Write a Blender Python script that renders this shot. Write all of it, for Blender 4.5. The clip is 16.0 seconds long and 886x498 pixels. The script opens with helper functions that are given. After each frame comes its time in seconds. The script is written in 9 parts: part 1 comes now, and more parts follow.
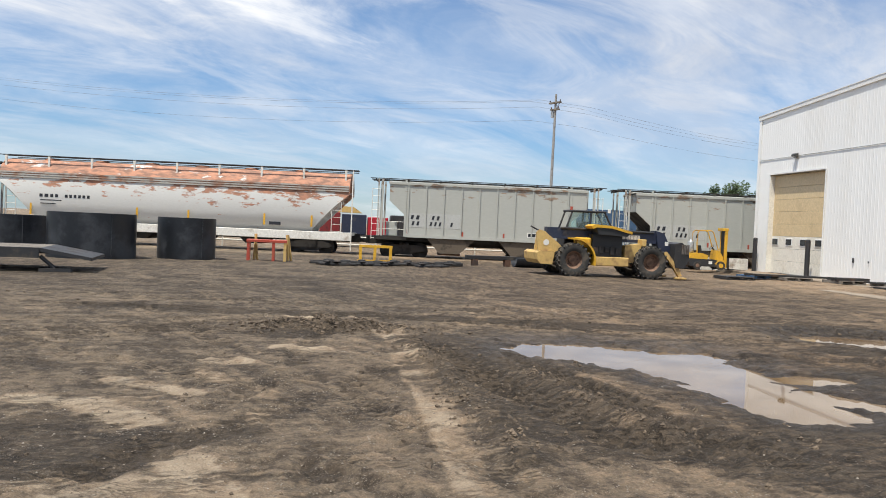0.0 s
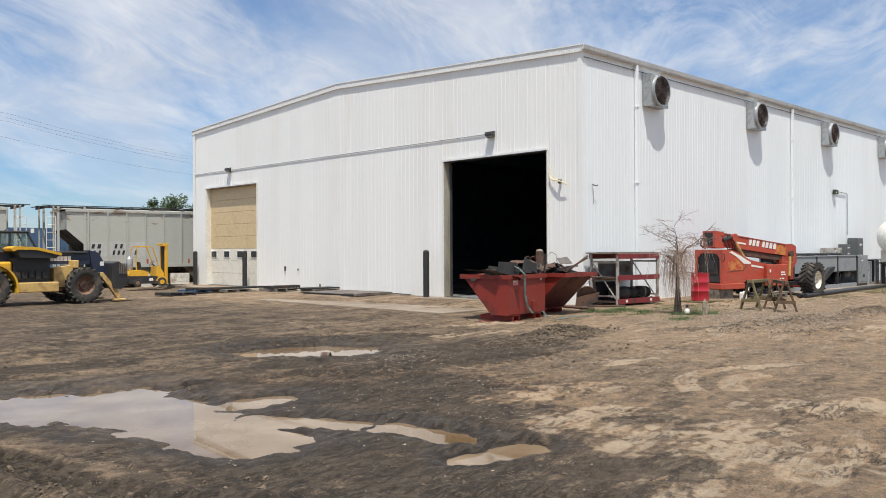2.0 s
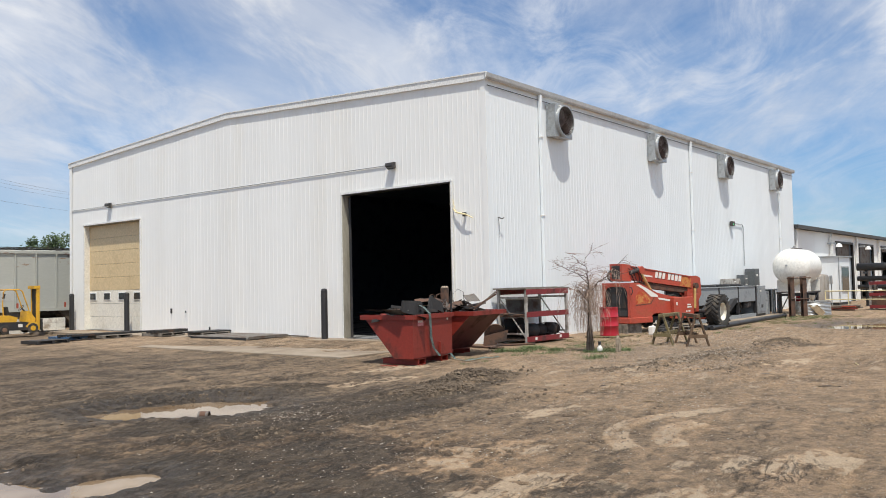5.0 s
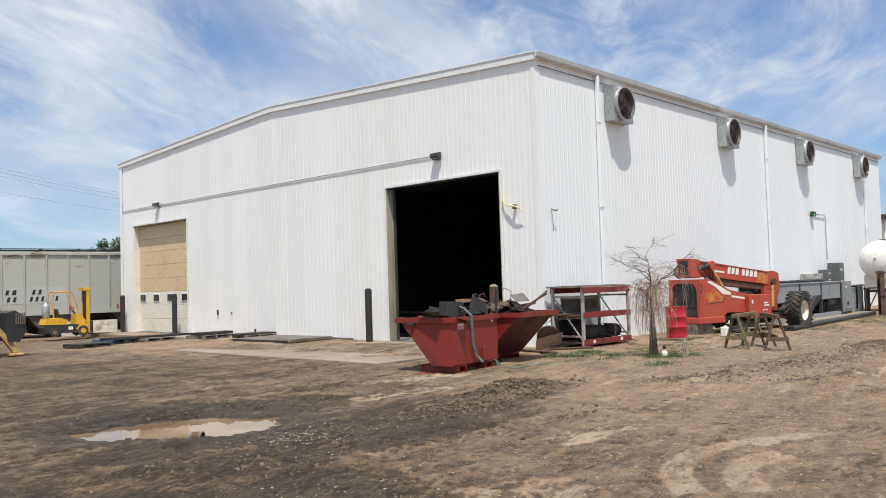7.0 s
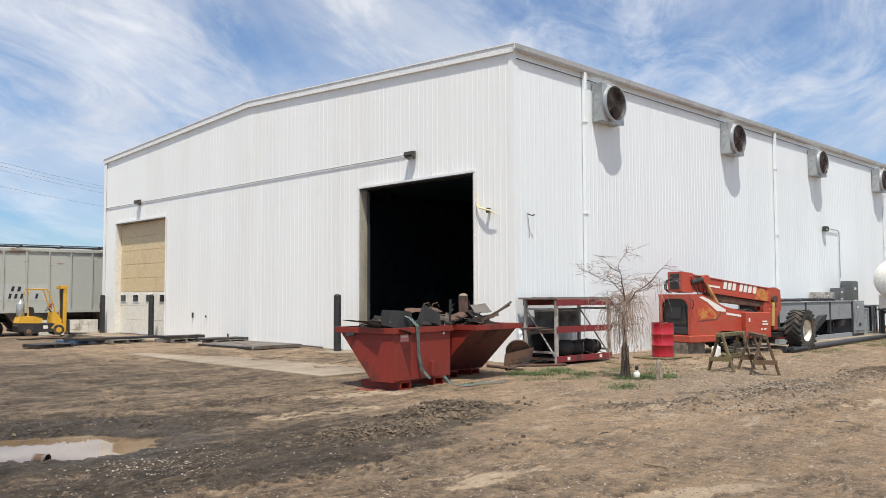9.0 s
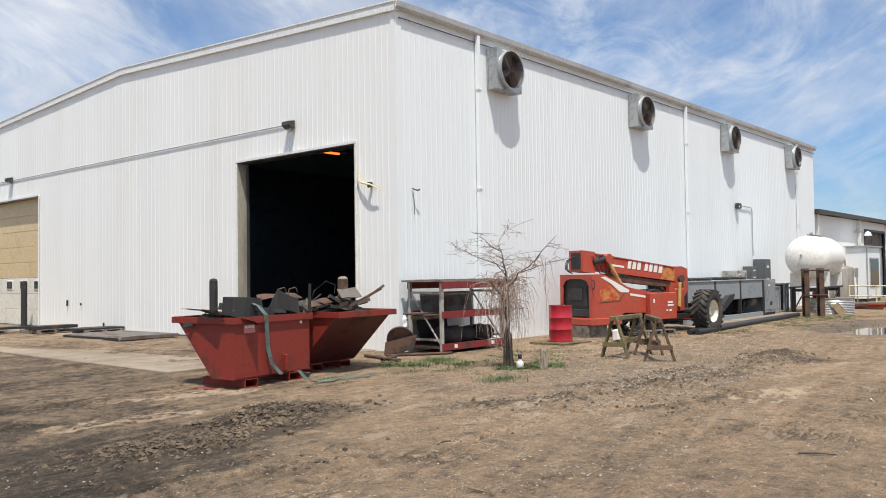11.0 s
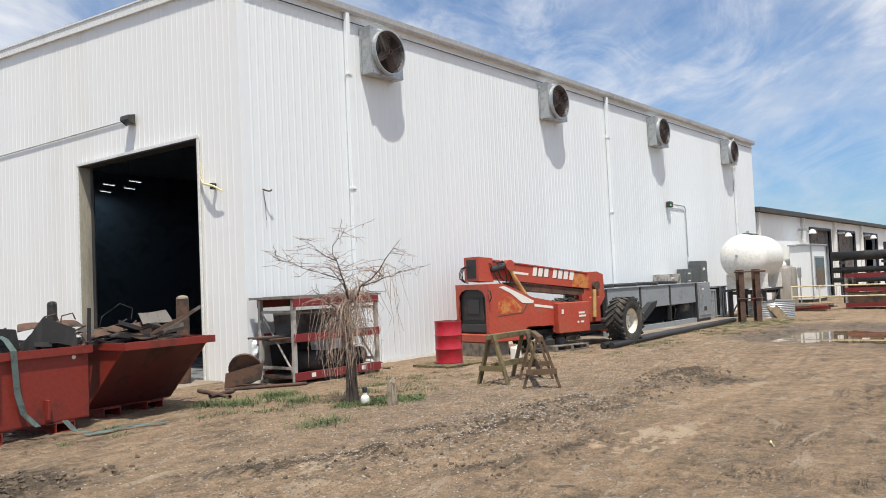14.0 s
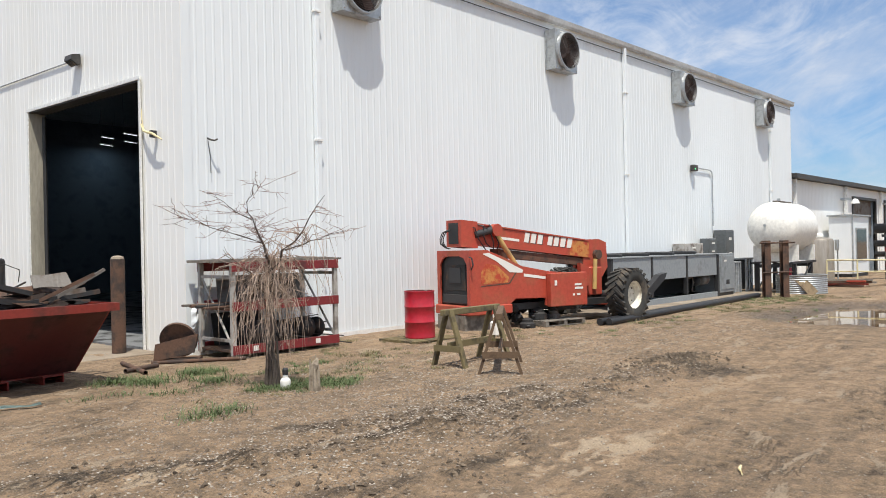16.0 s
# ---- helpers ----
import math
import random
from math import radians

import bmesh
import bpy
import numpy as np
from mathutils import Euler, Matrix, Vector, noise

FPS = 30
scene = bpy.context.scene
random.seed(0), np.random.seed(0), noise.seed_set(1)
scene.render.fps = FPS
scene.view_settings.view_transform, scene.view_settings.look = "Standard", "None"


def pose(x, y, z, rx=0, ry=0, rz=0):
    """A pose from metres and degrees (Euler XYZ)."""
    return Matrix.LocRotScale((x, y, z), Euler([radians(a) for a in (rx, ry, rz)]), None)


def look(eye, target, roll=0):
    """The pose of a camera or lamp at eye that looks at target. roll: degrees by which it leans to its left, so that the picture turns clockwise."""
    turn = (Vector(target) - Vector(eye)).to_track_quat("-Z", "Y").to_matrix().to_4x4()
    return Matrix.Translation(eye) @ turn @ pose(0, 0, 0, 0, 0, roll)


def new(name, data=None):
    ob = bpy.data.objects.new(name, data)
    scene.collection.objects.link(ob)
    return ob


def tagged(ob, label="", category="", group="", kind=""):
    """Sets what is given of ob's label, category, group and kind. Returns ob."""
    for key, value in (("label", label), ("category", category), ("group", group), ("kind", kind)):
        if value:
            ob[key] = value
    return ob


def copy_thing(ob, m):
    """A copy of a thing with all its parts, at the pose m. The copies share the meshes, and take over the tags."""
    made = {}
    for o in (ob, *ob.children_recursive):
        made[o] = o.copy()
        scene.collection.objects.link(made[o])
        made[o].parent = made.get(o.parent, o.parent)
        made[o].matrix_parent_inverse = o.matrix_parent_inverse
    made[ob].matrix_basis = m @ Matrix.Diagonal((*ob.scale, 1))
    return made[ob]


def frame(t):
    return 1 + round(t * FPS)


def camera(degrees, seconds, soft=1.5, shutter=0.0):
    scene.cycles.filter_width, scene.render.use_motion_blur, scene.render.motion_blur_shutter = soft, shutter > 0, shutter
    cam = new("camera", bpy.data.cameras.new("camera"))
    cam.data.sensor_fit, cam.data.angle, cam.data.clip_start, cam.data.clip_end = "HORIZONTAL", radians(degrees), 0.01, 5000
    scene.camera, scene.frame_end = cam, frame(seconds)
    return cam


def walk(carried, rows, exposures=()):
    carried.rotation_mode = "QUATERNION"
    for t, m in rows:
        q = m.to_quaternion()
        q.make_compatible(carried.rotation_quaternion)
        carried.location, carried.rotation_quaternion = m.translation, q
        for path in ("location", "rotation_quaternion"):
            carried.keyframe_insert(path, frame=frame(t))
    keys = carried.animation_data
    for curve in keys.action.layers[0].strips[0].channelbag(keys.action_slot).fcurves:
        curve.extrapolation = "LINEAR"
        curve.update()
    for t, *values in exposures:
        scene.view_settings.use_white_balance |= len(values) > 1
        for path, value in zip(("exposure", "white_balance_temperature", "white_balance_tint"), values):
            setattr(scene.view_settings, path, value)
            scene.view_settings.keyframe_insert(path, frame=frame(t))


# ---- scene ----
cam = camera(56.5, 16.0, soft=0.95)
PATH = [
    (0, (0.945, -0.166, 1.593), (1.190, 1.819, 1.540), 2.6),
    (0.5, (0.999, 0.061, 1.618), (1.522, 1.991, 1.567), 2.9),
    (1, (1.059, 0.267, 1.629), (1.904, 2.079, 1.574), 2.0),
    (1.5, (1.217, 0.419, 1.664), (2.377, 2.047, 1.620), 0.7),
    (2, (1.431, 0.608, 1.721), (2.83, 2.038, 1.726), -0.3),
    (2.5, (1.538, 0.8, 1.753), (3.099, 2.049, 1.823), -1.6),
    (3, (1.585, 0.938, 1.783), (3.226, 2.078, 1.886), -1.6),
    (3.5, (1.605, 0.974, 1.783), (3.254, 2.099, 1.895), -1.2),
    (4, (1.83, 1.115, 1.753), (3.451, 2.283, 1.855), -1.0),
    (4.5, (2.154, 1.331, 1.766), (3.741, 2.544, 1.861), -0.5),
    (5, (2.533, 1.626, 1.777), (4.091, 2.877, 1.865), -1.3),
    (7.5, (4.819, 2.41, 1.783), (6.24, 3.816, 1.857), -1.3),
    (8, (5.377, 2.399, 1.751), (6.774, 3.828, 1.806), -0.8),
    (8.5, (5.879, 2.404, 1.727), (7.281, 3.828, 1.797), -0.3),
    (9, (6.45, 2.442, 1.739), (7.859, 3.857, 1.849), -0.2),
    (9.5, (6.903, 2.44, 1.722), (8.353, 3.813, 1.825), -0.0),
    (10, (7.483, 2.546, 1.722), (8.982, 3.868, 1.789), -0.1),
    (12.5, (10.315, 2.823, 1.772), (11.852, 4.096, 1.907), -2.6),
    (13, (10.896, 2.856, 1.772), (12.463, 4.09, 1.922), -4.6),
    (13.5, (11.482, 2.881, 1.754), (13.072, 4.088, 1.874), -3.8),
    (14, (12.092, 2.959, 1.744), (13.661, 4.197, 1.831), -2.5),
    (14.5, (12.592, 2.987, 1.729), (14.144, 4.248, 1.760), -2.1),
    (15, (13.223, 3.079, 1.731), (14.746, 4.375, 1.728), -0.9),
    (15.5, (13.813, 3.13, 1.749), (15.324, 4.44, 1.769), -0.2),
    (16, (14.416, 3.152, 1.742), (15.922, 4.469, 1.744), -1.2),
]
walk(cam, [(t, look(eye, target, roll)) for t, eye, target, roll in PATH],
     exposures=[(0, 0.60), (1.5, 0.58), (2.5, 0.50), (4.5, 0.52), (7.5, 0.60), (10, 0.62), (12.5, 0.57), (16, 0.62)])


# ---- world, sun, exposure ----
SUN_FROM = Vector((-0.9, -1.0, 3.2)).normalized()


def build_world():
    w = bpy.data.worlds.new("day_sky")
    scene.world = w
    w.use_nodes = True
    nt = w.node_tree
    nt.nodes.clear()
    N, L = nt.nodes.new, nt.links.new
    out, bg = N("ShaderNodeOutputWorld"), N("ShaderNodeBackground")
    sky = N("ShaderNodeTexSky")
    sky.sky_type = "NISHITA"
    sky.sun_disc = False
    sky.sun_elevation = math.asin(SUN_FROM.z)
    sky.sun_rotation = math.atan2(SUN_FROM.x, SUN_FROM.y)
    sky.altitude, sky.air_density, sky.dust_density, sky.ozone_density = 300, 1.0, 0.6, 2.0
    tc, sep = N("ShaderNodeTexCoord"), N("ShaderNodeSeparateXYZ")
    L(tc.outputs["Generated"], sep.inputs[0])

    def math_node(op, a, b=None):
        m = N("ShaderNodeMath")
        m.operation = op
        for i, v in enumerate((a, b)):
            if v is None:
                continue
            if isinstance(v, (int, float)):
                m.inputs[i].default_value = v
            else:
                L(v, m.inputs[i])
        return m.outputs[0]

    up = math_node("MAXIMUM", sep.outputs["Z"], 0.0)
    den = math_node("ADD", up, 0.20)
    comb = N("ShaderNodeCombineXYZ")
    L(math_node("DIVIDE", sep.outputs["X"], den), comb.inputs[0])
    L(math_node("DIVIDE", sep.outputs["Y"], den), comb.inputs[1])
    mapp = N("ShaderNodeMapping")
    mapp.vector_type = "TEXTURE"
    mapp.inputs["Location"].default_value = (4.3, 0.6, 0)
    mapp.inputs["Rotation"].default_value = (0, 0, radians(33))
    mapp.inputs["Scale"].default_value = (1.65, 0.85, 1.0)
    L(comb.outputs[0], mapp.inputs[0])

    def cloud(scale, detail, rough, dist, lo, hi):
        n = N("ShaderNodeTexNoise")
        n.inputs["Scale"].default_value, n.inputs["Detail"].default_value = scale, detail
        n.inputs["Roughness"].default_value, n.inputs["Distortion"].default_value = rough, dist
        L(mapp.outputs[0], n.inputs["Vector"])
        r = N("ShaderNodeMapRange")
        r.inputs["From Min"].default_value, r.inputs["From Max"].default_value = lo, hi
        r.interpolation_type = "SMOOTHSTEP"
        L(n.outputs["Fac"], r.inputs["Value"])
        return r.outputs[0]

    big = cloud(0.95, 10, 0.60, 0.9, 0.345, 0.62)
    fine = cloud(3.0, 9, 0.64, 1.0, 0.40, 0.66)
    cover = math_node("MULTIPLY", math_node("ADD", math_node("MULTIPLY", big, 0.74), math_node("MULTIPLY", fine, 0.42)), 0.92)
    lift = N("ShaderNodeMapRange")
    lift.interpolation_type = "SMOOTHSTEP"
    lift.inputs["From Min"].default_value, lift.inputs["From Max"].default_value = 0.06, 0.26
    L(up, lift.inputs["Value"])
    cover = math_node("MULTIPLY", cover, math_node("ADD", math_node("MULTIPLY", lift.outputs[0], 0.5), 0.5))
    grey = cloud(0.55, 7, 0.6, 0.2, 0.38, 0.7)
    ccol = N("ShaderNodeMix")
    ccol.data_type = "RGBA"
    ccol.inputs["A"].default_value, ccol.inputs["B"].default_value = (5.0, 5.3, 5.9, 1), (8.6, 8.6, 8.6, 1)
    L(grey, ccol.inputs["Factor"])
    mix = N("ShaderNodeMix")
    mix.data_type, mix.clamp_factor = "RGBA", True
    L(cover, mix.inputs["Factor"])
    tint = N("ShaderNodeMix")
    tint.data_type, tint.blend_type = "RGBA", "MULTIPLY"
    tint.inputs["Factor"].default_value = 1.0
    tint.inputs["B"].default_value = (0.80, 0.91, 1.05, 1)
    low = N("ShaderNodeMix")
    low.data_type = "RGBA"
    low.inputs["A"].default_value, low.inputs["B"].default_value = (0.55, 0.73, 0.93, 1), (0.83, 0.92, 1.02, 1)
    L(lift.outputs[0], low.inputs["Factor"])
    L(low.outputs["Result"], tint.inputs["B"])
    L(sky.outputs[0], tint.inputs["A"])
    L(tint.outputs["Result"], mix.inputs["A"])
    L(ccol.outputs["Result"], mix.inputs["B"])
    L(mix.outputs["Result"], bg.inputs["Color"])
    bg.inputs["Strength"].default_value = 0.088
    L(bg.outputs[0], out.inputs[0])


build_world()
sun = new("sun", bpy.data.lights.new("sun", "SUN"))
sun.data.energy, sun.data.angle, sun.data.color = 3.4, radians(0.55), (1.0, 0.955, 0.86)
sun.matrix_world = look(SUN_FROM * 60, (0, 0, 0))


# ---- materials ----
def base_material(name, rough=0.6, metal=0.0):
    m = bpy.data.materials.new(name)
    m.use_nodes = True
    b = m.node_tree.nodes["Principled BSDF"]
    b.inputs["Roughness"].default_value, b.inputs["Metallic"].default_value = rough, metal
    return m, m.node_tree.nodes.new, m.node_tree.links.new, b


def rgba(c):
    return (c[0], c[1], c[2], 1.0)


def worn(name, colour, dirt=None, amount=0.35, rough=0.55, metal=0.0, grain=24.0, patch=1.6, bump=0.15, streak=False, seam=0.5, coat=0.0, vary=0.0, even=1.0):
    """Paint, metal, wood or stone with patches of dirt or rust at two scales, fine relief and uneven gloss."""
    m, N, L, b = base_material(name, rough, metal)
    dirt = dirt or tuple(v * 0.45 for v in colour)
    tc = N("ShaderNodeTexCoord")
    mp = N("ShaderNodeMapping")
    if streak:
        mp.inputs["Scale"].default_value = (1.0, 1.0, 0.16)
    L(tc.outputs["Object"], mp.inputs[0])
    n1, n2 = N("ShaderNodeTexNoise"), N("ShaderNodeTexNoise")
    for n, s, d in ((n1, patch, 8), (n2, grain, 4)):
        n.inputs["Scale"].default_value, n.inputs["Detail"].default_value, n.inputs["Roughness"].default_value = s, d, 0.65
        L(mp.outputs[0], n.inputs["Vector"])
    r = N("ShaderNodeMapRange")
    r.interpolation_type = "SMOOTHSTEP"
    lo = 0.75 - 0.5 * amount
    r.inputs["From Min"].default_value, r.inputs["From Max"].default_value = lo - 0.12 * seam, lo + 0.22 * seam
    L(n1.outputs["Fac"], r.inputs["Value"])
    mix = N("ShaderNodeMix")
    mix.data_type = "RGBA"
    mix.inputs["A"].default_value, mix.inputs["B"].default_value = rgba(colour), rgba(dirt)
    L(r.outputs[0], mix.inputs["Factor"])
    mul = N("ShaderNodeMix")
    mul.data_type, mul.blend_type = "RGBA", "MULTIPLY"
    mul.inputs["Factor"].default_value = 1.0
    g = N("ShaderNodeMapRange")
    g.inputs["From Min"].default_value, g.inputs["From Max"].default_value = 0.25, 0.75
    g.inputs["To Min"].default_value, g.inputs["To Max"].default_value = 1 - 0.20 * even, 1 + 0.14 * even
    L(n2.outputs["Fac"], g.inputs["Value"])
    tint = g.outputs[0]
    if vary:
        oi = N("ShaderNodeObjectInfo")
        vr = N("ShaderNodeMapRange")
        vr.inputs["To Min"].default_value, vr.inputs["To Max"].default_value = 1 - vary, 1 + vary
        L(oi.outputs["Random"], vr.inputs["Value"])
        mm = N("ShaderNodeMath")
        mm.operation = "MULTIPLY"
        L(g.outputs[0], mm.inputs[0])
        L(vr.outputs[0], mm.inputs[1])
        tint = mm.outputs[0]
    L(mix.outputs["Result"], mul.inputs["A"])
    L(tint, mul.inputs["B"])
    L(mul.outputs["Result"], b.inputs["Base Color"])
    rr = N("ShaderNodeMapRange")
    rr.inputs["To Min"].default_value, rr.inputs["To Max"].default_value = rough, min(1.0, rough + 0.3)
    L(r.outputs[0], rr.inputs["Value"])
    L(rr.outputs[0], b.inputs["Roughness"])
    if metal:
        mr = N("ShaderNodeMapRange")
        mr.inputs["To Min"].default_value, mr.inputs["To Max"].default_value = metal, metal * 0.2
        L(r.outputs[0], mr.inputs["Value"])
        L(mr.outputs[0], b.inputs["Metallic"])
    bp = N("ShaderNodeBump")
    bp.inputs["Strength"].default_value, bp.inputs["Distance"].default_value = bump, 0.01
    L(n2.outputs["Fac"], bp.inputs["Height"])
    L(bp.outputs[0], b.inputs["Normal"])
    if coat:
        b.inputs["Coat Weight"].default_value = coat
    return m


def plain(name, colour, rough=0.5, metal=0.0):
    m, N, L, b = base_material(name, rough, metal)
    b.inputs["Base Color"].default_value = rgba(colour)
    return m


def glow(name, colour, strength):
    m, N, L, b = base_material(name)
    b.inputs["Base Color"].default_value = rgba(colour)
    b.inputs["Emission Color"].default_value = rgba(colour)
    b.inputs["Emission Strength"].default_value = strength
    return m


def glass(name, colour, rough=0.05):
    m, N, L, b = base_material(name, rough)
    b.inputs["Base Color"].default_value = rgba(colour)
    b.inputs["Transmission Weight"].default_value = 0.85
    b.inputs["IOR"].default_value = 1.1
    return m


def ground_material():
    m, N, L, b = base_material("yard_soil", 0.9)
    tc = N("ShaderNodeTexCoord")
    dry, wet, clod, muddy = (N("ShaderNodeAttribute") for _ in range(4))
    dry.attribute_name, wet.attribute_name, clod.attribute_name, muddy.attribute_name = "dry", "wet", "brown", "mud"

    drawn = N("ShaderNodeMapping")
    drawn.vector_type = "TEXTURE"
    drawn.inputs["Rotation"].default_value, drawn.inputs["Scale"].default_value = (0, 0, radians(8)), (3.4, 1.0, 1.0)
    L(tc.outputs["Object"], drawn.inputs[0])

    def noise_tex(scale, detail, rough=0.6, vector=None, bent=0.0):
        n = N("ShaderNodeTexNoise")
        n.inputs["Scale"].default_value, n.inputs["Detail"].default_value, n.inputs["Roughness"].default_value = scale, detail, rough
        n.inputs["Distortion"].default_value = bent
        L(vector or tc.outputs["Object"], n.inputs["Vector"])
        return n.outputs["Fac"]

    def ranged(v, a, c, d=0.0, e=1.0):
        r = N("ShaderNodeMapRange")
        for k, x in zip(("From Min", "From Max", "To Min", "To Max"), (a, c, d, e)):
            r.inputs[k].default_value = x
        L(v, r.inputs["Value"])
        return r.outputs[0]

    def calc(op, a, c):
        k = N("ShaderNodeMath")
        k.operation = op
        for i, v in enumerate((a, c)):
            if isinstance(v, (int, float)):
                k.inputs[i].default_value = v
            else:
                L(v, k.inputs[i])
        return k.outputs[0]

    def mixed(f, a, c, blend="MIX"):
        k = N("ShaderNodeMix")
        k.data_type, k.blend_type, k.clamp_factor = "RGBA", blend, True
        for s, v in (("Factor", f), ("A", a), ("B", c)):
            if isinstance(v, tuple):
                k.inputs[s].default_value = rgba(v)
            elif isinstance(v, float):
                k.inputs[s].default_value = v
            else:
                L(v, k.inputs[s])
        return k.outputs["Result"]

    n1, n2, n3, speck = noise_tex(1.9, 8, 0.68), noise_tex(6.5, 7, 0.7), noise_tex(21.0, 6, 0.72), noise_tex(70.0, 4, 0.7)
    f = calc("ADD", dry.outputs["Fac"], ranged(n1, 0.28, 0.72, -0.16, 0.16))
    f = calc("ADD", f, ranged(n2, 0.30, 0.70, -0.19, 0.19))
    f = calc("ADD", f, ranged(n3, 0.30, 0.70, -0.16, 0.16))
    ramp = N("ShaderNodeValToRGB")
    stops = ((0.0, (0.036, 0.027, 0.019)), (0.20, (0.088, 0.066, 0.046)), (0.40, (0.185, 0.142, 0.098)), (0.58, (0.275, 0.202, 0.134)), (0.80, (0.365, 0.278, 0.190)), (1.0, (0.460, 0.370, 0.265)))
    els = ramp.color_ramp.elements
    els[0].position, els[0].color = stops[0][0], rgba(stops[0][1])
    els[1].position, els[1].color = stops[-1][0], rgba(stops[-1][1])
    for at, c in stops[1:-1]:
        els.new(at).color = rgba(c)
    L(f, ramp.inputs[0])
    col = mixed(1.0, ramp.outputs[0], mixed(ranged(speck, 0.3, 0.7), (0.66, 0.66, 0.66), (1.32, 1.32, 1.32)), "MULTIPLY")
    col = mixed(clod.outputs["Fac"], col, mixed(1.0, col, (1.12, 0.975, 0.84), "MULTIPLY"))
    # moist dark mud with ragged edges, and pale dried crust
    def strong(v, gain):
        return calc("ADD", calc("MULTIPLY", calc("SUBTRACT", v, 0.5), gain), 0.5)

    ragged = strong(calc("ADD", calc("MULTIPLY", noise_tex(1.3, 12, 0.74, None, 0.3), 0.45), calc("MULTIPLY", noise_tex(2.4, 12, 0.72, drawn.outputs[0], 0.3), 0.55)), 2.3)
    patch = ranged(calc("ADD", ragged, ranged(muddy.outputs["Fac"], 0.0, 1.0, -0.36, 0.22)), 0.48, 0.56)
    moist = mixed(ranged(n3, 0.3, 0.7), (0.034, 0.025, 0.016), (0.112, 0.083, 0.056))
    col = mixed(calc("MULTIPLY", patch, 0.84), col, mixed(1.0, moist, mixed(ranged(speck, 0.3, 0.7), (0.55, 0.55, 0.55), (1.55, 1.55, 1.55)), "MULTIPLY"))
    flake = calc("ADD", strong(noise_tex(2.7, 12, 0.72, drawn.outputs[0], 0.5), 1.7), ranged(dry.outputs["Fac"], 0.2, 1.0, -0.22, 0.26))
    crust = calc("MULTIPLY", ranged(flake, 0.60, 0.66), ranged(patch, 0.0, 1.0, 1.0, 0.10))
    col = mixed(calc("MULTIPLY", crust, 0.62), col, mixed(ranged(speck, 0.3, 0.7), (0.32, 0.245, 0.168), (0.49, 0.392, 0.282)))
    # crevice lines between tread lumps, darkened in colour for shade and damp
    chop = calc("ABSOLUTE", calc("SUBTRACT", noise_tex(7.0, 5, 0.62, drawn.outputs[0], 0.8), 0.5), 0.0)
    crack = ranged(chop, 0.0, 0.045, 1.0, 0.0)
    lumpy = calc("MULTIPLY", crack, ranged(calc("ADD", noise_tex(0.8, 4), ranged(muddy.outputs["Fac"], 0.0, 1.0, -0.14, 0.20)), 0.46, 0.62))
    col = mixed(calc("MULTIPLY", lumpy, 0.72), col, (0.040, 0.030, 0.021))
    # pale and dark grit
    grits = []
    for sc, lo, c, amt in ((34.0, 0.50, (0.46, 0.40, 0.32), 0.70), (60.0, 0.46, (0.40, 0.33, 0.25), 0.55), (24.0, 0.50, (0.05, 0.039, 0.029), 0.6)):
        vo = N("ShaderNodeTexVoronoi")
        vo.inputs["Scale"].default_value = sc
        L(tc.outputs["Object"], vo.inputs["Vector"])
        g = calc("MULTIPLY", calc("MULTIPLY", ranged(vo.outputs["Distance"], 0.30, 0.20), ranged(noise_tex(sc * 0.12, 5, 0.7), lo, lo + 0.10)), ranged(patch, 0.0, 1.0, 1.0, 0.35))
        col = mixed(calc("MULTIPLY", g, amt), col, c)
        grits.append(g)
    col = mixed(ranged(wet.outputs["Fac"], 0.15, 1.0, 0.0, 0.55), col, (0.052, 0.040, 0.029))
    L(col, b.inputs["Base Color"])
    L(ranged(calc("ADD", wet.outputs["Fac"], ranged(n2, 0.3, 0.7, -0.25, 0.25)), 0.35, 1.0, 0.94, 0.48), b.inputs["Roughness"])
    b.inputs["Specular IOR Level"].default_value = 0.42
    bump = N("ShaderNodeBump")
    bump.inputs["Strength"].default_value, bump.inputs["Distance"].default_value = 1.0, 0.05
    h = calc("ADD", calc("MULTIPLY", n3, 0.75), calc("MULTIPLY", n2, 1.1))
    h = calc("ADD", h, calc("MULTIPLY", speck, 0.30))
    h = calc("ADD", h, calc("MULTIPLY", calc("ADD", grits[0], grits[1]), 0.22))
    h = calc("ADD", h, calc("MULTIPLY", ranged(patch, 0.0, 1.0, 0.0, -1.0), 0.30))
    h = calc("ADD", h, calc("MULTIPLY", crust, 0.12))
    h = calc("ADD", h, calc("MULTIPLY", lumpy, -0.55))
    L(h, bump.inputs["Height"])
    L(bump.outputs[0], b.inputs["Normal"])
    return m


def water_material():
    m, N, L, b = base_material("muddy_water", 0.02)
    tc, n = N("ShaderNodeTexCoord"), N("ShaderNodeTexNoise")
    n.inputs["Scale"].default_value, n.inputs["Detail"].default_value = 0.9, 4
    L(tc.outputs["Object"], n.inputs["Vector"])
    r = N("ShaderNodeValToRGB")
    r.color_ramp.elements[0].position, r.color_ramp.elements[0].color = 0.38, (0.15, 0.095, 0.050, 1)
    r.color_ramp.elements[1].position, r.color_ramp.elements[1].color = 0.62, (0.26, 0.19, 0.125, 1)
    L(n.outputs["Fac"], r.inputs[0])
    L(r.outputs[0], b.inputs["Base Color"])
    b.inputs["IOR"].default_value = 1.33
    b.inputs["Specular IOR Level"].default_value = 0.6
    return m


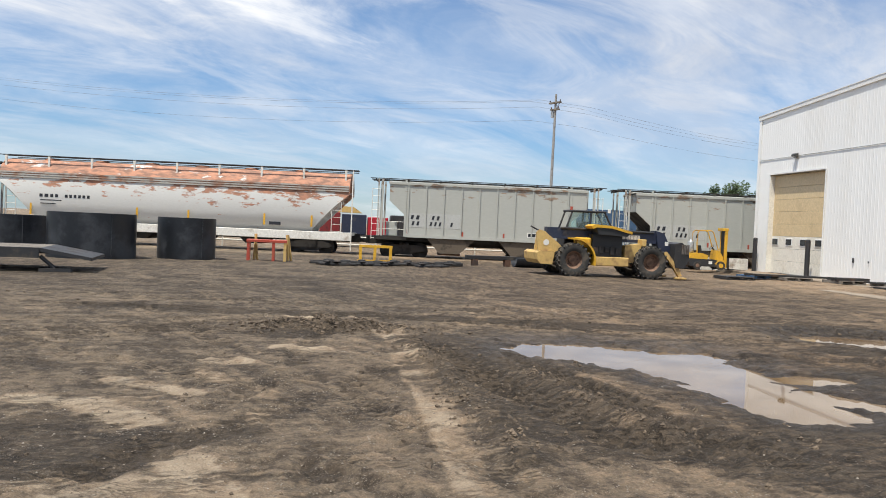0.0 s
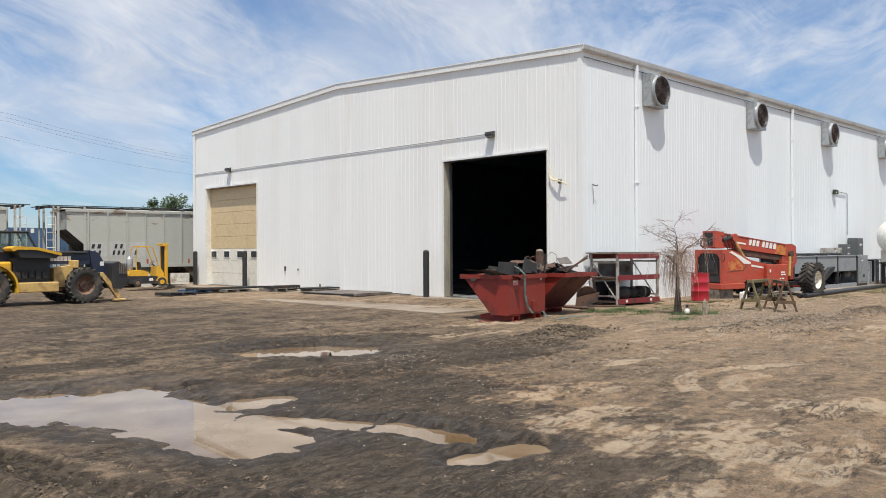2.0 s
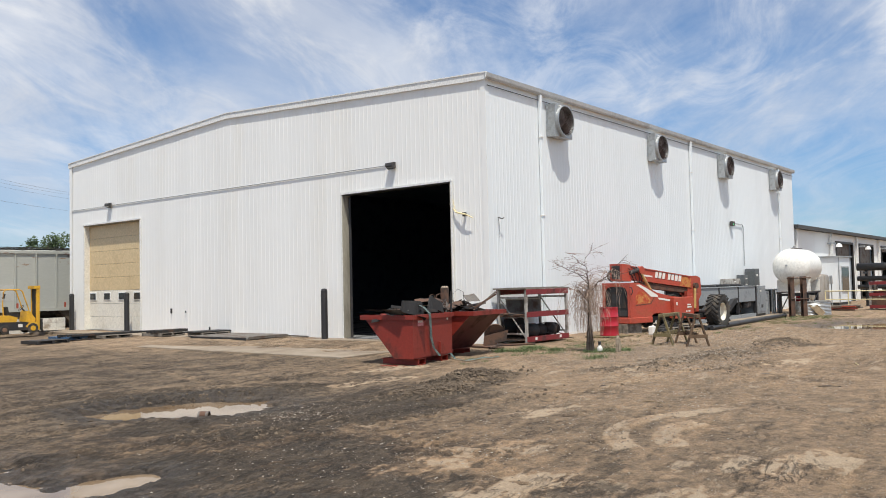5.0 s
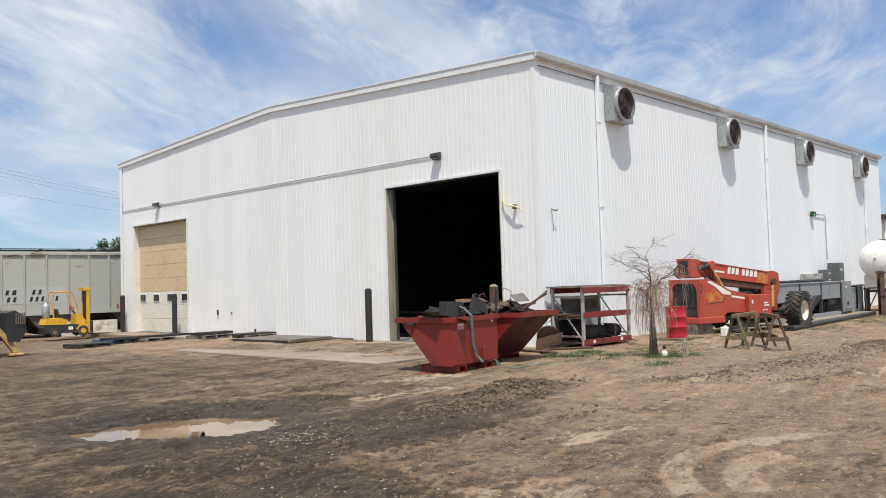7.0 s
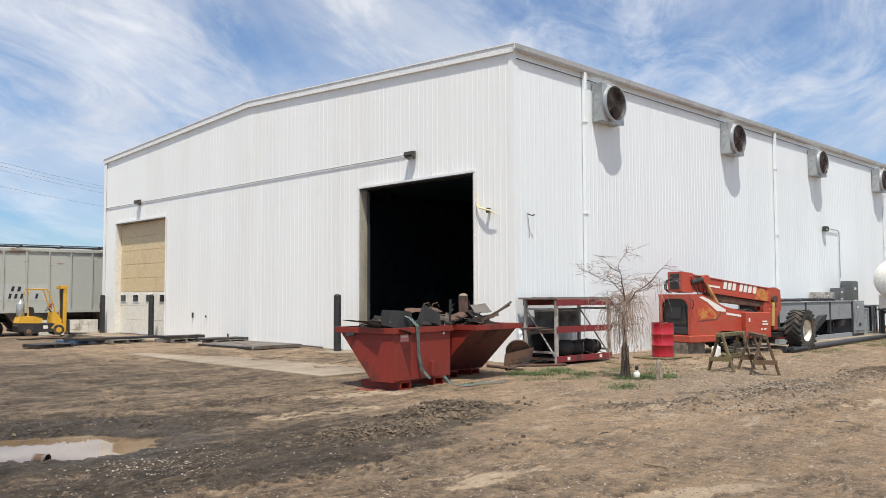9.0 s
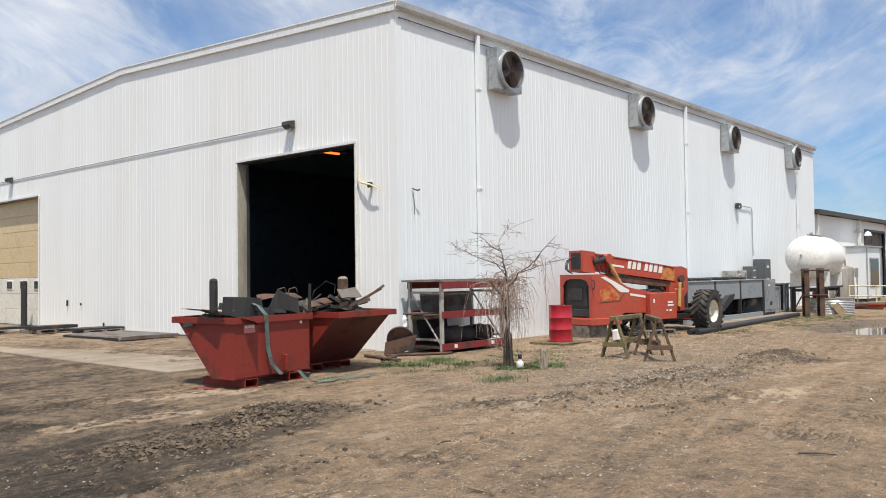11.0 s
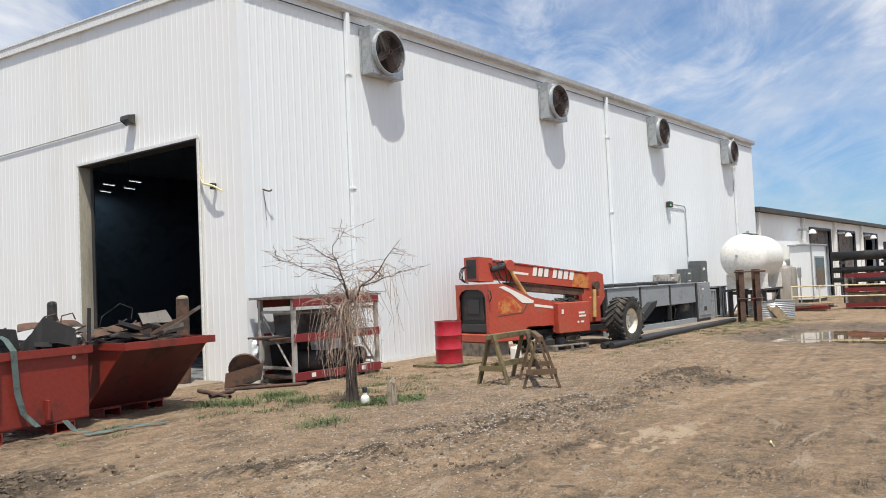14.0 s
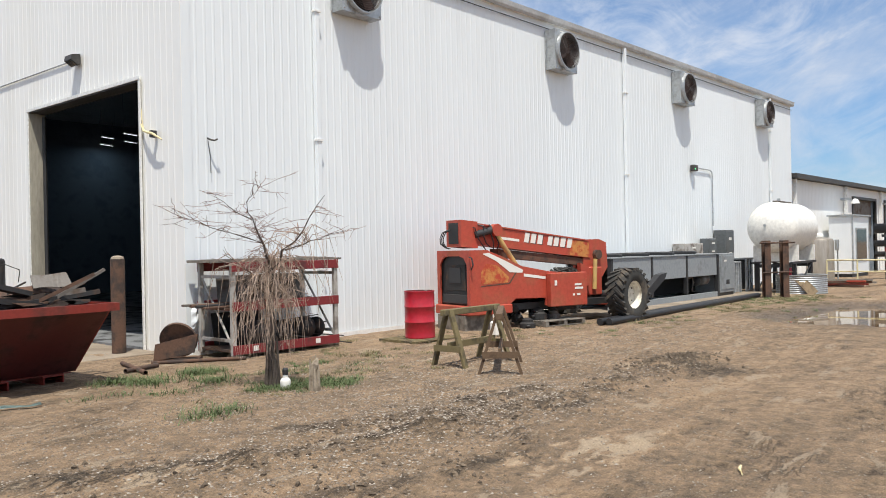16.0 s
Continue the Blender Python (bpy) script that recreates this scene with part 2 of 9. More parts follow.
MAT = {
    "soil": ground_material(),
    "water": water_material(),
    # one white sheeting; side and front differ by light tint put into the colour
    "cladding": worn("white_cladding_sky_tint", (0.77, 0.805, 0.825), (0.61, 0.625, 0.625), 0.16, 0.42, 0.0, 9, 0.5, 0.03, streak=True, seam=1.4, vary=0.02, even=0.12),
    "cladding_warm": worn("white_cladding_warm_tint", (0.885, 0.88, 0.855), (0.77, 0.735, 0.66), 0.20, 0.45, 0.0, 9, 0.5, 0.03, streak=True, seam=1.4, vary=0.02, even=0.12),
    "trim": worn("white_trim_metal", (0.82, 0.815, 0.79), (0.58, 0.56, 0.52), 0.22, 0.45, 0.0, 14, 0.9, 0.05, seam=1.0),
    "gutter_grey": worn("weathered_gutter_paint", (0.47, 0.475, 0.475), (0.31, 0.305, 0.295), 0.4, 0.5, 0.0, 10, 1.2, 0.05, seam=1.2),
    "dark_trim": worn("dark_bronze_trim_and_shade", (0.045, 0.042, 0.04), (0.10, 0.09, 0.08), 0.3, 0.5),
    "jamb": worn("soiled_jamb_metal", (0.42, 0.39, 0.32), (0.15, 0.13, 0.10), 0.5, 0.6, streak=True, seam=1.2),
    "concrete": worn("yard_concrete", (0.345, 0.29, 0.225), (0.19, 0.147, 0.106), 0.72, 0.9, 0.0, 30, 0.8, 0.3, seam=1.5),
    "door_tan": worn("tan_door_panel", (0.68, 0.525, 0.31), (0.56, 0.42, 0.24), 0.3, 0.5, 0.0, 12, 0.9, 0.04, seam=1.2),
    "door_white": worn("off_white_door_panel", (0.80, 0.765, 0.68), (0.66, 0.60, 0.49), 0.3, 0.5, 0.0, 12, 0.9, 0.04, seam=1.2),
    "black_paint": worn("black_steel_paint", (0.028, 0.028, 0.030), (0.075, 0.062, 0.05), 0.35, 0.5),
    "rust_brown": worn("rusted_steel", (0.115, 0.062, 0.040), (0.055, 0.040, 0.034), 0.5, 0.85, 0.0, 30, 3.0, 0.4),
    "scrap_dark": worn("dark_scrap_plate", (0.024, 0.023, 0.023), (0.085, 0.052, 0.036), 0.32, 0.72, 0.0, 24, 2.2, 0.3),
    "scrap_grey": worn("grey_scrap_plate", (0.15, 0.135, 0.12), (0.10, 0.068, 0.05), 0.45, 0.65, 0.1, 24, 2.2, 0.3),
    "galv": worn("galvanised_steel", (0.47, 0.49, 0.50), (0.30, 0.31, 0.31), 0.4, 0.42, 0.7, 12, 4.0, 0.05),
    "steel": worn("stainless_steel", (0.40, 0.355, 0.30), (0.24, 0.19, 0.14), 0.35, 0.42, 0.55, 10, 2.0, 0.03, streak=True),
    "interior": worn("dark_interior_liner", (0.28, 0.33, 0.39), (0.22, 0.26, 0.31), 0.4, 0.8),
    "interior_floor": worn("oily_shop_floor", (0.20, 0.205, 0.21), (0.03, 0.03, 0.03), 0.5, 0.6),
    "glass_dark": plain("dark_window_glass", (0.03, 0.035, 0.04), 0.06),
    "rubber": worn("tyre_rubber", (0.034, 0.033, 0.031), (0.105, 0.088, 0.069), 0.46, 0.85, 0.0, 40, 3.0, 0.3),
    "fan_blade": worn("brown_fan_blade", (0.060, 0.038, 0.034), (0.035, 0.027, 0.026), 0.4, 0.6),
}


# ---- mesh helpers ----
def link_mesh(name, bm, material):
    me = bpy.data.meshes.new(name)
    bmesh.ops.recalc_face_normals(bm, faces=bm.faces)
    bm.to_mesh(me)
    bm.free()
    for m in material if isinstance(material, (list, tuple)) else (material,):
        me.materials.append(MAT[m] if isinstance(m, str) else m)
    return new(name, me)


def smooth(ob, angle=35):
    """Smooth faces, with edges sharper than the angle kept."""
    me = ob.data
    me.polygons.foreach_set("use_smooth", [True] * len(me.polygons))
    me.set_sharp_from_angle(angle=radians(angle))
    return ob


def part(name, bm, material, parent, label=""):
    ob = link_mesh(name, bm, material)
    ob.parent = parent
    return tagged(ob, label=label)


def thing(name, label, category, at=(0, 0, 0), turn=0.0, group="", kind=""):
    e = new(name)
    e.empty_display_size = 0.2
    e.matrix_basis = pose(*at, 0, 0, turn)
    return tagged(e, label, category, group, kind)


def box(bm, x0, x1, y0, y1, z0, z1, m=None, bevel=0.0, index=0):
    vs = [bm.verts.new((x, y, z)) for x in (x0, x1) for y in (y0, y1) for z in (z0, z1)]
    fs = [bm.faces.new([vs[i] for i in q]) for q in ((0, 1, 3, 2), (4, 6, 7, 5), (0, 4, 5, 1), (2, 3, 7, 6), (0, 2, 6, 4), (1, 5, 7, 3))]
    for f in fs:
        f.material_index = index
    geo = list(vs)
    if bevel:
        es = list({e for f in fs for e in f.edges})
        r = bmesh.ops.bevel(bm, geom=es, offset=bevel, segments=1, affect="EDGES", profile=0.5)
        geo = list({v for f in r["faces"] for v in f.verts} | {v for v in vs if v.is_valid})
        for f in r["faces"]:
            f.material_index = index
    if m is not None:
        bmesh.ops.transform(bm, matrix=m, verts=geo)
    return bm


def prism(bm, outline, y0, y1, m=None, index=0):
    """The outline, in (x, z), drawn out from y0 to y1."""
    a = [bm.verts.new((x, y0, z)) for x, z in outline]
    c = [bm.verts.new((x, y1, z)) for x, z in outline]
    n = len(a)
    fs = [bm.faces.new(a), bm.faces.new(c[::-1])]
    fs += [bm.faces.new((a[i], a[(i + 1) % n], c[(i + 1) % n], c[i])) for i in range(n)]
    for f in fs:
        f.material_index = index
    if m is not None:
        bmesh.ops.transform(bm, matrix=m, verts=a + c)
    return bm


def rod(bm, p0, p1, r0, r1=None, seg=10, caps=True, index=0):
    p0, p1 = Vector(p0), Vector(p1)
    r1 = r0 if r1 is None else r1
    q = (p1 - p0).to_track_quat("Z", "Y")
    rings = []
    for p, r in ((p0, r0), (p1, r1)):
        rings.append([bm.verts.new(p + q @ Vector((r * math.cos(k * math.tau / seg), r * math.sin(k * math.tau / seg), 0))) for k in range(seg)])
    fs = [bm.faces.new((rings[0][k], rings[0][(k + 1) % seg], rings[1][(k + 1) % seg], rings[1][k])) for k in range(seg)]
    if caps:
        fs += [bm.faces.new(rings[0][::-1]), bm.faces.new(rings[1])]
    for f in fs:
        f.material_index = index
    return bm


def lathe(bm, profile, seg=32, m=None, index=0):
    """Turns (r, z) points about z."""
    rings = []
    for r, z in profile:
        rings.append([bm.verts.new((r * math.cos(k * math.tau / seg), r * math.sin(k * math.tau / seg), z)) for k in range(seg)] if r > 1e-5 else [bm.verts.new((0, 0, z))])
    fs = []
    for a, c in zip(rings, rings[1:]):
        for k in range(seg):
            j = (k + 1) % seg
            if len(a) == 1 and len(c) == 1:
                continue
            if len(a) == 1:
                fs.append(bm.faces.new((a[0], c[k], c[j])))
            elif len(c) == 1:
                fs.append(bm.faces.new((a[k], a[j], c[0])))
            else:
                fs.append(bm.faces.new((a[k], a[j], c[j], c[k])))
    for f in fs:
        f.material_index = index
    if m is not None:
        bmesh.ops.transform(bm, matrix=m, verts=[v for r in rings for v in r])
    return bm


def tube(bm, pts, r, seg=6, index=0):
    """A pipe along a line of points; r is one radius or one for each point."""
    pts = [Vector(p) for p in pts]
    rs = r if isinstance(r, (list, tuple)) else [r] * len(pts)
    rings = []
    for i, p in enumerate(pts):
        d = pts[min(i + 1, len(pts) - 1)] - pts[max(i - 1, 0)]
        q = d.to_track_quat("Z", "Y")
        rings.append([bm.verts.new(p + q @ Vector((rs[i] * math.cos(k * math.tau / seg), rs[i] * math.sin(k * math.tau / seg), 0))) for k in range(seg)])
    for a, c in zip(rings, rings[1:]):
        off = min(range(seg), key=lambda o: (a[0].co - c[o].co).length)
        for k in range(seg):
            bm.faces.new((a[k], a[(k + 1) % seg], c[(k + 1 + off) % seg], c[(k + off) % seg])).material_index = index
    bm.faces.new(rings[0][::-1]).material_index = index
    bm.faces.new(rings[-1]).material_index = index
    return bm


def B():
    return bmesh.new()


def boxed(*a, **k):
    return box(B(), *a, **k)


def rodded(*a, **k):
    return rod(B(), *a, **k)


# ---- ground ----
def value_noise(x, y, seed):
    xi, yi = np.floor(x).astype(np.int64), np.floor(y).astype(np.int64)
    fx, fy = x - xi, y - yi
    fx, fy = fx * fx * (3 - 2 * fx), fy * fy * (3 - 2 * fy)

    def h(i, j):
        v = (i * 374761393 + j * 668265263 + seed * 1442695041) & 0xFFFFFFFF
        v = ((v ^ (v >> 13)) * 1274126177) & 0xFFFFFFFF
        return ((v ^ (v >> 16)) & 0xFFFF) / 65535.0

    a, c = h(xi, yi) * (1 - fx) + h(xi + 1, yi) * fx, h(xi, yi + 1) * (1 - fx) + h(xi + 1, yi + 1) * fx
    return a * (1 - fy) + c * fy


def fractal(x, y, seed, octaves=4, gain=0.5):
    t, amp, tot = 0, 1.0, 0
    for o in range(octaves):
        t, tot, amp = t + amp * value_noise(x * 2 ** o, y * 2 ** o, seed + o), tot + amp, amp * gain
    return t / tot


def step(v, a, c):
    t = np.clip((v - a) / (c - a), 0, 1)
    return t * t * (3 - 2 * t)


def to_segment(x, y, p, q):
    """Distance from the segment p-q, and metres along it."""
    dx, dy = q[0] - p[0], q[1] - p[1]
    ln = math.hypot(dx, dy)
    s = np.clip(((x - p[0]) * dx + (y - p[1]) * dy) / (ln * ln), 0, 1)
    return np.hypot(x - p[0] - s * dx, y - p[1] - s * dy), s * ln


WATER_Z = -0.09
# ends, half width, depth at the middle
BASINS = [((4.3, 11.0), (5.4, 10.7), 1.16, 0.19), ((5.4, 10.2), (5.75, 9.1), 1.18, 0.19), ((5.6, 8.6), (5.65, 7.6), 0.86, 0.18), ((6.5, 9.25), (6.95, 9.25), 0.46, 0.15), ((6.2, 8.3), (6.9, 7.0), 0.42, 0.15), ((6.9, 7.0), (7.0, 6.2), 0.36, 0.145),
          ((9.75, 13.2), (10.55, 12.6), 1.10, 0.18), ((6.5, 5.5), (7.2, 5.45), 0.30, 0.14),
          ((34.4, 9.0), (37.8, 8.7), 1.35, 0.18), ((35.3, 7.2), (34.0, 3.5), 2.3, 0.19), ((36.5, 5.0), (34.0, -1.0), 2.2, 0.18)]
# tyre marks: ends, half width, depth, whether the tread shows
RUTS = [((2.15, 11.6), (2.55, 8.6), 0.26, 0.05, True), ((2.55, 8.6), (3.25, 6.0), 0.32, 0.05, True), ((3.25, 6.0), (5.4, 3.8), 0.34, 0.05, True), ((3.3, 10.2), (3.55, 8.2), 0.20, 0.05, True), ((3.55, 8.2), (4.0, 5.9), 0.27, 0.05, True), ((4.0, 5.9), (6.2, 3.9), 0.30, 0.05, True), ((1.5, 13.6), (1.9, 4.6), 0.20, 0.02, False),
        ((-6.0, 17.0), (16.0, 14.2), 0.24, 0.035, True), ((-4.0, 15.0), (14.0, 12.6), 0.24, 0.035, True), ((8.4, 9.6), (14.0, 9.0), 0.22, 0.035, True),
        ((9.6, 8.6), (21.5, 8.6), 0.20, 0.022, True), ((10.5, 7.2), (22.5, 7.4), 0.20, 0.020, True), ((12.0, 5.0), (34.0, 9.6), 0.24, 0.022, True), ((17.0, 9.5), (24.0, 8.2), 0.22, 0.03, True),
        ((13.0, 3.8), (36.0, 7.2), 0.24, 0.022, True), ((-9.0, 20.0), (13.5, 19.0), 0.26, 0.03, True), ((-8.0, 23.0), (14.5, 22.4), 0.26, 0.03, True), ((-9.0, 26.0), (14.5, 26.4), 0.26, 0.03, False), ((-5.0, 11.2), (2.6, 12.6), 0.25, 0.035, True), ((-4.0, 9.0), (1.4, 16.5), 0.25, 0.03, True), ((-1.5, 4.0), (1.2, 9.0), 0.24, 0.03, True),
        ((0.6, 4.2), (0.9, 8.4), 0.22, 0.03, True), ((7.0, 16.5), (15.5, 17.8), 0.24, 0.035, True), ((3.0, 16.2), (9.0, 13.8), 0.24, 0.03, True), ((14.5, 6.4), (26.5, 6.9), 0.22, 0.02, True), ((16.0, 4.6), (28.0, 6.2), 0.22, 0.02, True)]
# swept turning marks: centre, radius, from, to (degrees), half width
SWEEPS = [((13.6, 9.6), 4.3, 190, 300, 0.17), ((13.6, 9.6), 4.85, 200, 305, 0.15), ((14.4, 10.8), 6.2, 215, 310, 0.18), ((2.5, 2.0), 6.4, 20, 62, 0.22)]
# where vehicles have passed: ends of the middle line
PASSES = [((-6, 24), (3, 5)), ((-9, 16), (12, 15)), ((-2, 26), (6.5, 12.5)), ((4, 22), (0, 4)), ((-7, 10), (9, 17)), ((-8, 13), (3, 4.5)), ((12, 18), (7.6, 4)), ((-1, 20), (14, 21)), ((3.4, 12.4), (12.5, 10.2)),
          ((8, 4), (40, 8.5)), ((9, 6.8), (30, 9.2)), ((7, 2.5), (40, 5)), ((10, 8.5), (26, 6)), ((12, 10.4), (24, 4))]
# heaps: centre, half sizes, height
HEAPS = [((14.9, 11.0), (1.25, 0.45), 0.20), ((13.4, 10.5), (0.9, 0.4), 0.10), ((0.8, 12.4), (1.3, 0.5), 0.16), ((25.7, 8.6), (0.9, 0.45), 0.08)]
# low spoil ridges along the drive: ends, half width, height
RIDGES = [((17.0, 9.7), (18.6, 8.75), 0.26, 0.04), ((18.6, 8.75), (20.3, 8.4), 0.26, 0.06), ((20.3, 8.4), (23.5, 8.2), 0.24, 0.06), ((23.5, 8.2), (26.6, 8.5), 0.30, 0.045), ((19.5, 9.2), (22.6, 8.9), 0.22, 0.05), ((18.2, 7.6), (20.2, 7.2), 0.24, 0.035), ((2.0, 11.4), (2.3, 5.4), 0.18, 0.05), ((3.1, 9.0), (3.7, 6.2), 0.16, 0.05), ((9.4, 14.3), (12.6, 13.2), 0.35, 0.05), ((8.2, 10.5), (9.6, 9.3), 0.25, 0.05)]
# darker mud and paler crust: ends, half width
DARK = [((5.2, 6.3), (7.6, 7.6), 0.85), ((4.8, 6.0), (6.8, 4.2), 0.9), ((7.2, 7.9), (8.8, 8.8), 0.55), ((6.6, 5.9), (7.9, 6.6), 0.6), ((2.25, 11.2), (2.5, 8.6), 0.62), ((2.5, 8.6), (2.9, 6.4), 0.60), ((2.9, 6.4), (4.4, 5.2), 0.60), ((3.6, 7.0), (5.6, 4.4), 0.55), ((9.3, 14.4), (12.6, 13.3), 0.55), ((12.6, 11.3), (14.6, 11.0), 0.5), ((9.4, 9.9), (13.4, 9.9), 0.65), ((13.0, 10.5), (15.9, 10.9), 0.60), ((8.4, 11.4), (12.6, 10.8), 0.45), ((25.9, 8.5), (25.4, 7.7), 0.55),
        ((19.6, 9.5), (22.3, 8.0), 0.25), ((0.2, 11.6), (1.4, 12.8), 0.6), ((-3, 14.8), (7, 13.6), 0.5), ((7.6, 9.4), (9.0, 7.9), 0.45), ((-2.6, 5.9), (-0.45, 5.6), 0.50), ((-1.2, 5.2), (-0.5, 5.3), 0.35)]
PALE = [((-1.3, 4.55), (-0.2, 4.72), 0.20), ((-0.12, 5.45), (0.28, 4.6), 0.17), ((-1.7, 7.05), (-1.2, 7.0), 0.14), ((-1.2, 7.0), (-0.5, 6.3), 0.17), ((-1.15, 7.95), (-0.35, 7.4), 0.13), ((0.32, 6.6), (0.38, 6.3), 0.09), ((0.3, 10.25), (0.7, 10.2), 0.2), ((-0.4, 9.15), (-0.15, 9.12), 0.18), ((0.3, 13.8), (0.6, 13.7), 0.25),
        ((1.35, 14.2), (1.75, 11.6), 0.22), ((1.75, 11.6), (1.82, 8.6), 0.17), ((1.82, 8.6), (1.84, 6.5), 0.15), ((1.84, 6.5), (1.81, 4.2), 0.14), ((8.4, 7.3), (9.0, 6.9), 0.26), ((9.4, 7.3), (10.2, 6.8), 0.30), ((8.0, 5.7), (8.5, 5.4), 0.40), ((7.8, 4.7), (8.4, 4.4), 0.45),
        ((8.4, 6.0), (9.1, 5.4), 0.36), ((6.9, 3.9), (8.3, 4.0), 0.46), ((8.0, 3.1), (8.8, 3.0), 0.45), ((8.8, 4.5), (9.2, 4.2), 0.35), ((10.2, 4.7), (10.7, 4.5), 0.26), ((10.7, 4.0), (11.4, 3.9), 0.30), ((9.4, 10.0), (10.1, 9.8), 0.24), ((7.2, 8.1), (7.6, 7.7), 0.26),
        ((12.0, 7.9), (12.9, 7.8), 0.24), ((19.9, 6.9), (20.8, 6.8), 0.3), ((17.5, 9.2), (18.1, 9.1), 0.25), ((13.2, 12.6), (14.6, 12.4), 0.3), ((15.0, 13.8), (16.2, 13.4), 0.3)]
# pale curved marks where wheels turned: centre, radius, from, to (degrees), half width
TURNS = [((12.3, 4.4), 2.02, 58, 140, 0.15), ((12.2, 4.35), 1.45, 70, 140, 0.17), ((12.5, 3.6), 2.6, 60, 80, 0.14)]


def to_arc(x, y, c, r, a0, a1):
    """Distance from an arc, and metres along it."""
    a = np.degrees(np.arctan2(y - c[1], x - c[0])) % 360
    off = np.abs(np.hypot(x - c[0], y - c[1]) - r)
    return np.where((a > a0) & (a < a1), off, 9.0), np.radians(a - a0) * r


def ground_fields(x, y):
    """Height, dryness and wetness of the yard."""
    near = step(60 - np.hypot(x - 14, y - 12), 0, 25)
    drive = step(x * 0.55 - y * 0.62 - 0.2, -1.6, 3.0)
    big = (fractal(x * 0.13, y * 0.13, 3, 3) - 0.5) * 0.08 * near
    z = big + (fractal(x * 1.3, y * 1.3, 11, 4, 0.55) - 0.5) * (0.026 - 0.008 * drive) * near
    lumps = fractal(x * 3.4 + y * 0.8, y * 4.6, 31, 4, 0.62)
    z += (np.abs(lumps - 0.5) * 2.0 - 0.32) * (0.020 - 0.004 * drive) * near
    z += (fractal(x * 11.0, y * 11.0, 37, 2, 0.6) - 0.5) * (0.030 - 0.010 * drive) * near
    out = np.maximum(np.maximum(22.0 - x, x - 52.2), np.maximum(15.55 - y, y - 39.95))
    z += 0.070 * step(-out, -9.0, -0.5) + 0.05 * step(y, 23.5, 25.5) * step(-y, -36.5, -34.0) * step(x, 14.0, 16.5) * step(-x, -20.6, -19.6)
    z -= 0.20 * step(y, 32, 42) * step(-x, -21.5, -20)
    crusted = step(x, 16.2, 17.0) * (1 - step(x, 20.6, 21.8)) * step(y, 15.8, 17.2) * (1 - step(y, 24.4, 26.0))
    z += crusted * (0.030 + 0.11 * (fractal(x * 0.9, y * 0.55, 203, 4, 0.6) - 0.5))
    wob = (fractal(x * 1.1, y * 1.1, 41, 4, 0.6) - 0.5) * 0.55 + (fractal(x * 5.0 + y, y * 3.2, 43, 3, 0.6) - 0.5) * 0.46 + (fractal(x * 9.0 - y * 2.0, y * 7.0, 47, 3, 0.6) - 0.5) * 0.24
    wet = np.zeros_like(x)
    pool = np.zeros_like(x)
    for p, q, w, d in BASINS:
        r, s = to_segment(x, y, p, q)
        k = r / w + wob
        z = np.where(k < 1.35, z * step(k, 0.6, 1.35) - d * (1 - step(k, 0.25, 1.28)), z)
        wet = np.maximum(wet, 1 - step(k, 0.8, 2.1))
        pool = np.maximum(pool, 1 - step(k, 1.0, 1.3))
    clod = np.zeros_like(x)
    tone = np.zeros_like(x)
    mud = np.zeros_like(x)
    bend = (fractal(x * 0.35, y * 0.35, 57, 2) - 0.5) * 1.4
    marks = [(*to_segment(x + (bend if d < 0.05 else 0.12 * bend), y - (bend if d < 0.05 else 0.12 * bend), p, q), w, d, tread) for p, q, w, d, tread in RUTS]
    marks += [(*to_arc(x, y, c, r, a, e), w, 0.03, True) for c, r, a, e, w in SWEEPS]
    for r, s, w, d, tread in marks:
        inside = (1 - step(r, w * 0.7, w * 1.25)) * step(fractal(x * 0.6, y * 0.6, 63, 2), 0.34, 0.56) * (1 - 0.84 * drive) * (0.45 + 0.9 * fractal(x * 2.6, y * 2.6, 59, 3, 0.6)) * (1.9 if d >= 0.05 else 1.0)
        z += (0.30 if d >= 0.05 else 0.35) * (1 - 0.7 * drive) * (-d * inside + d * 0.9 * np.exp(-((r - w * 1.4) / (w * 0.35)) ** 2))
        if tread:
            bars = inside * np.clip(3.0 * np.sin((s + r * 0.9) * 34.0), -1, 1)
            z += 0.011 * bars
            tone += (0.11 if d >= 0.05 else 0.03) * bars
        clod = np.maximum(clod, inside)
        mud = np.maximum(mud, inside * (0.52 if d >= 0.05 else 0.16 if tread else -0.1))
    for p, q in PASSES:
        ln = math.hypot(q[0] - p[0], q[1] - p[1])
        ox, oy = -(q[1] - p[1]) / ln * 0.85, (q[0] - p[0]) / ln * 0.85
        for sg in (-1, 1):
            r, s = to_segment(x + bend * 0.6, y - bend * 0.5, (p[0] + sg * ox, p[1] + sg * oy), (q[0] + sg * ox, q[1] + sg * oy))
            worn_in = (1 - step(r, 0.10, 0.19)) * step(fractal(x * 0.8 + sg, y * 0.8, 151, 3), 0.36, 0.56)
            lug = np.clip(2.5 * np.sin((s + r * 0.8) * 26.0), -1, 1)
            z += worn_in * (0.010 * lug - 0.014) + 0.012 * np.exp(-((r - 0.21) / 0.05) ** 2) * (1 - drive)
            tone += worn_in * ((0.10 if sg > 0 else -0.07) + 0.05 * lug) * (1 - 0.3 * drive)
    for c, h, top in HEAPS:
        k = np.hypot((x - c[0]) / h[0], (y - c[1]) / h[1]) + wob * 0.6
        lump = 1 - step(k, 0.2, 1.15)
        z += top * lump * (0.25 + 1.1 * fractal(x * 6.5, y * 6.5, 67, 3, 0.6))
        mud = np.maximum(mud, 1.1 * lump)
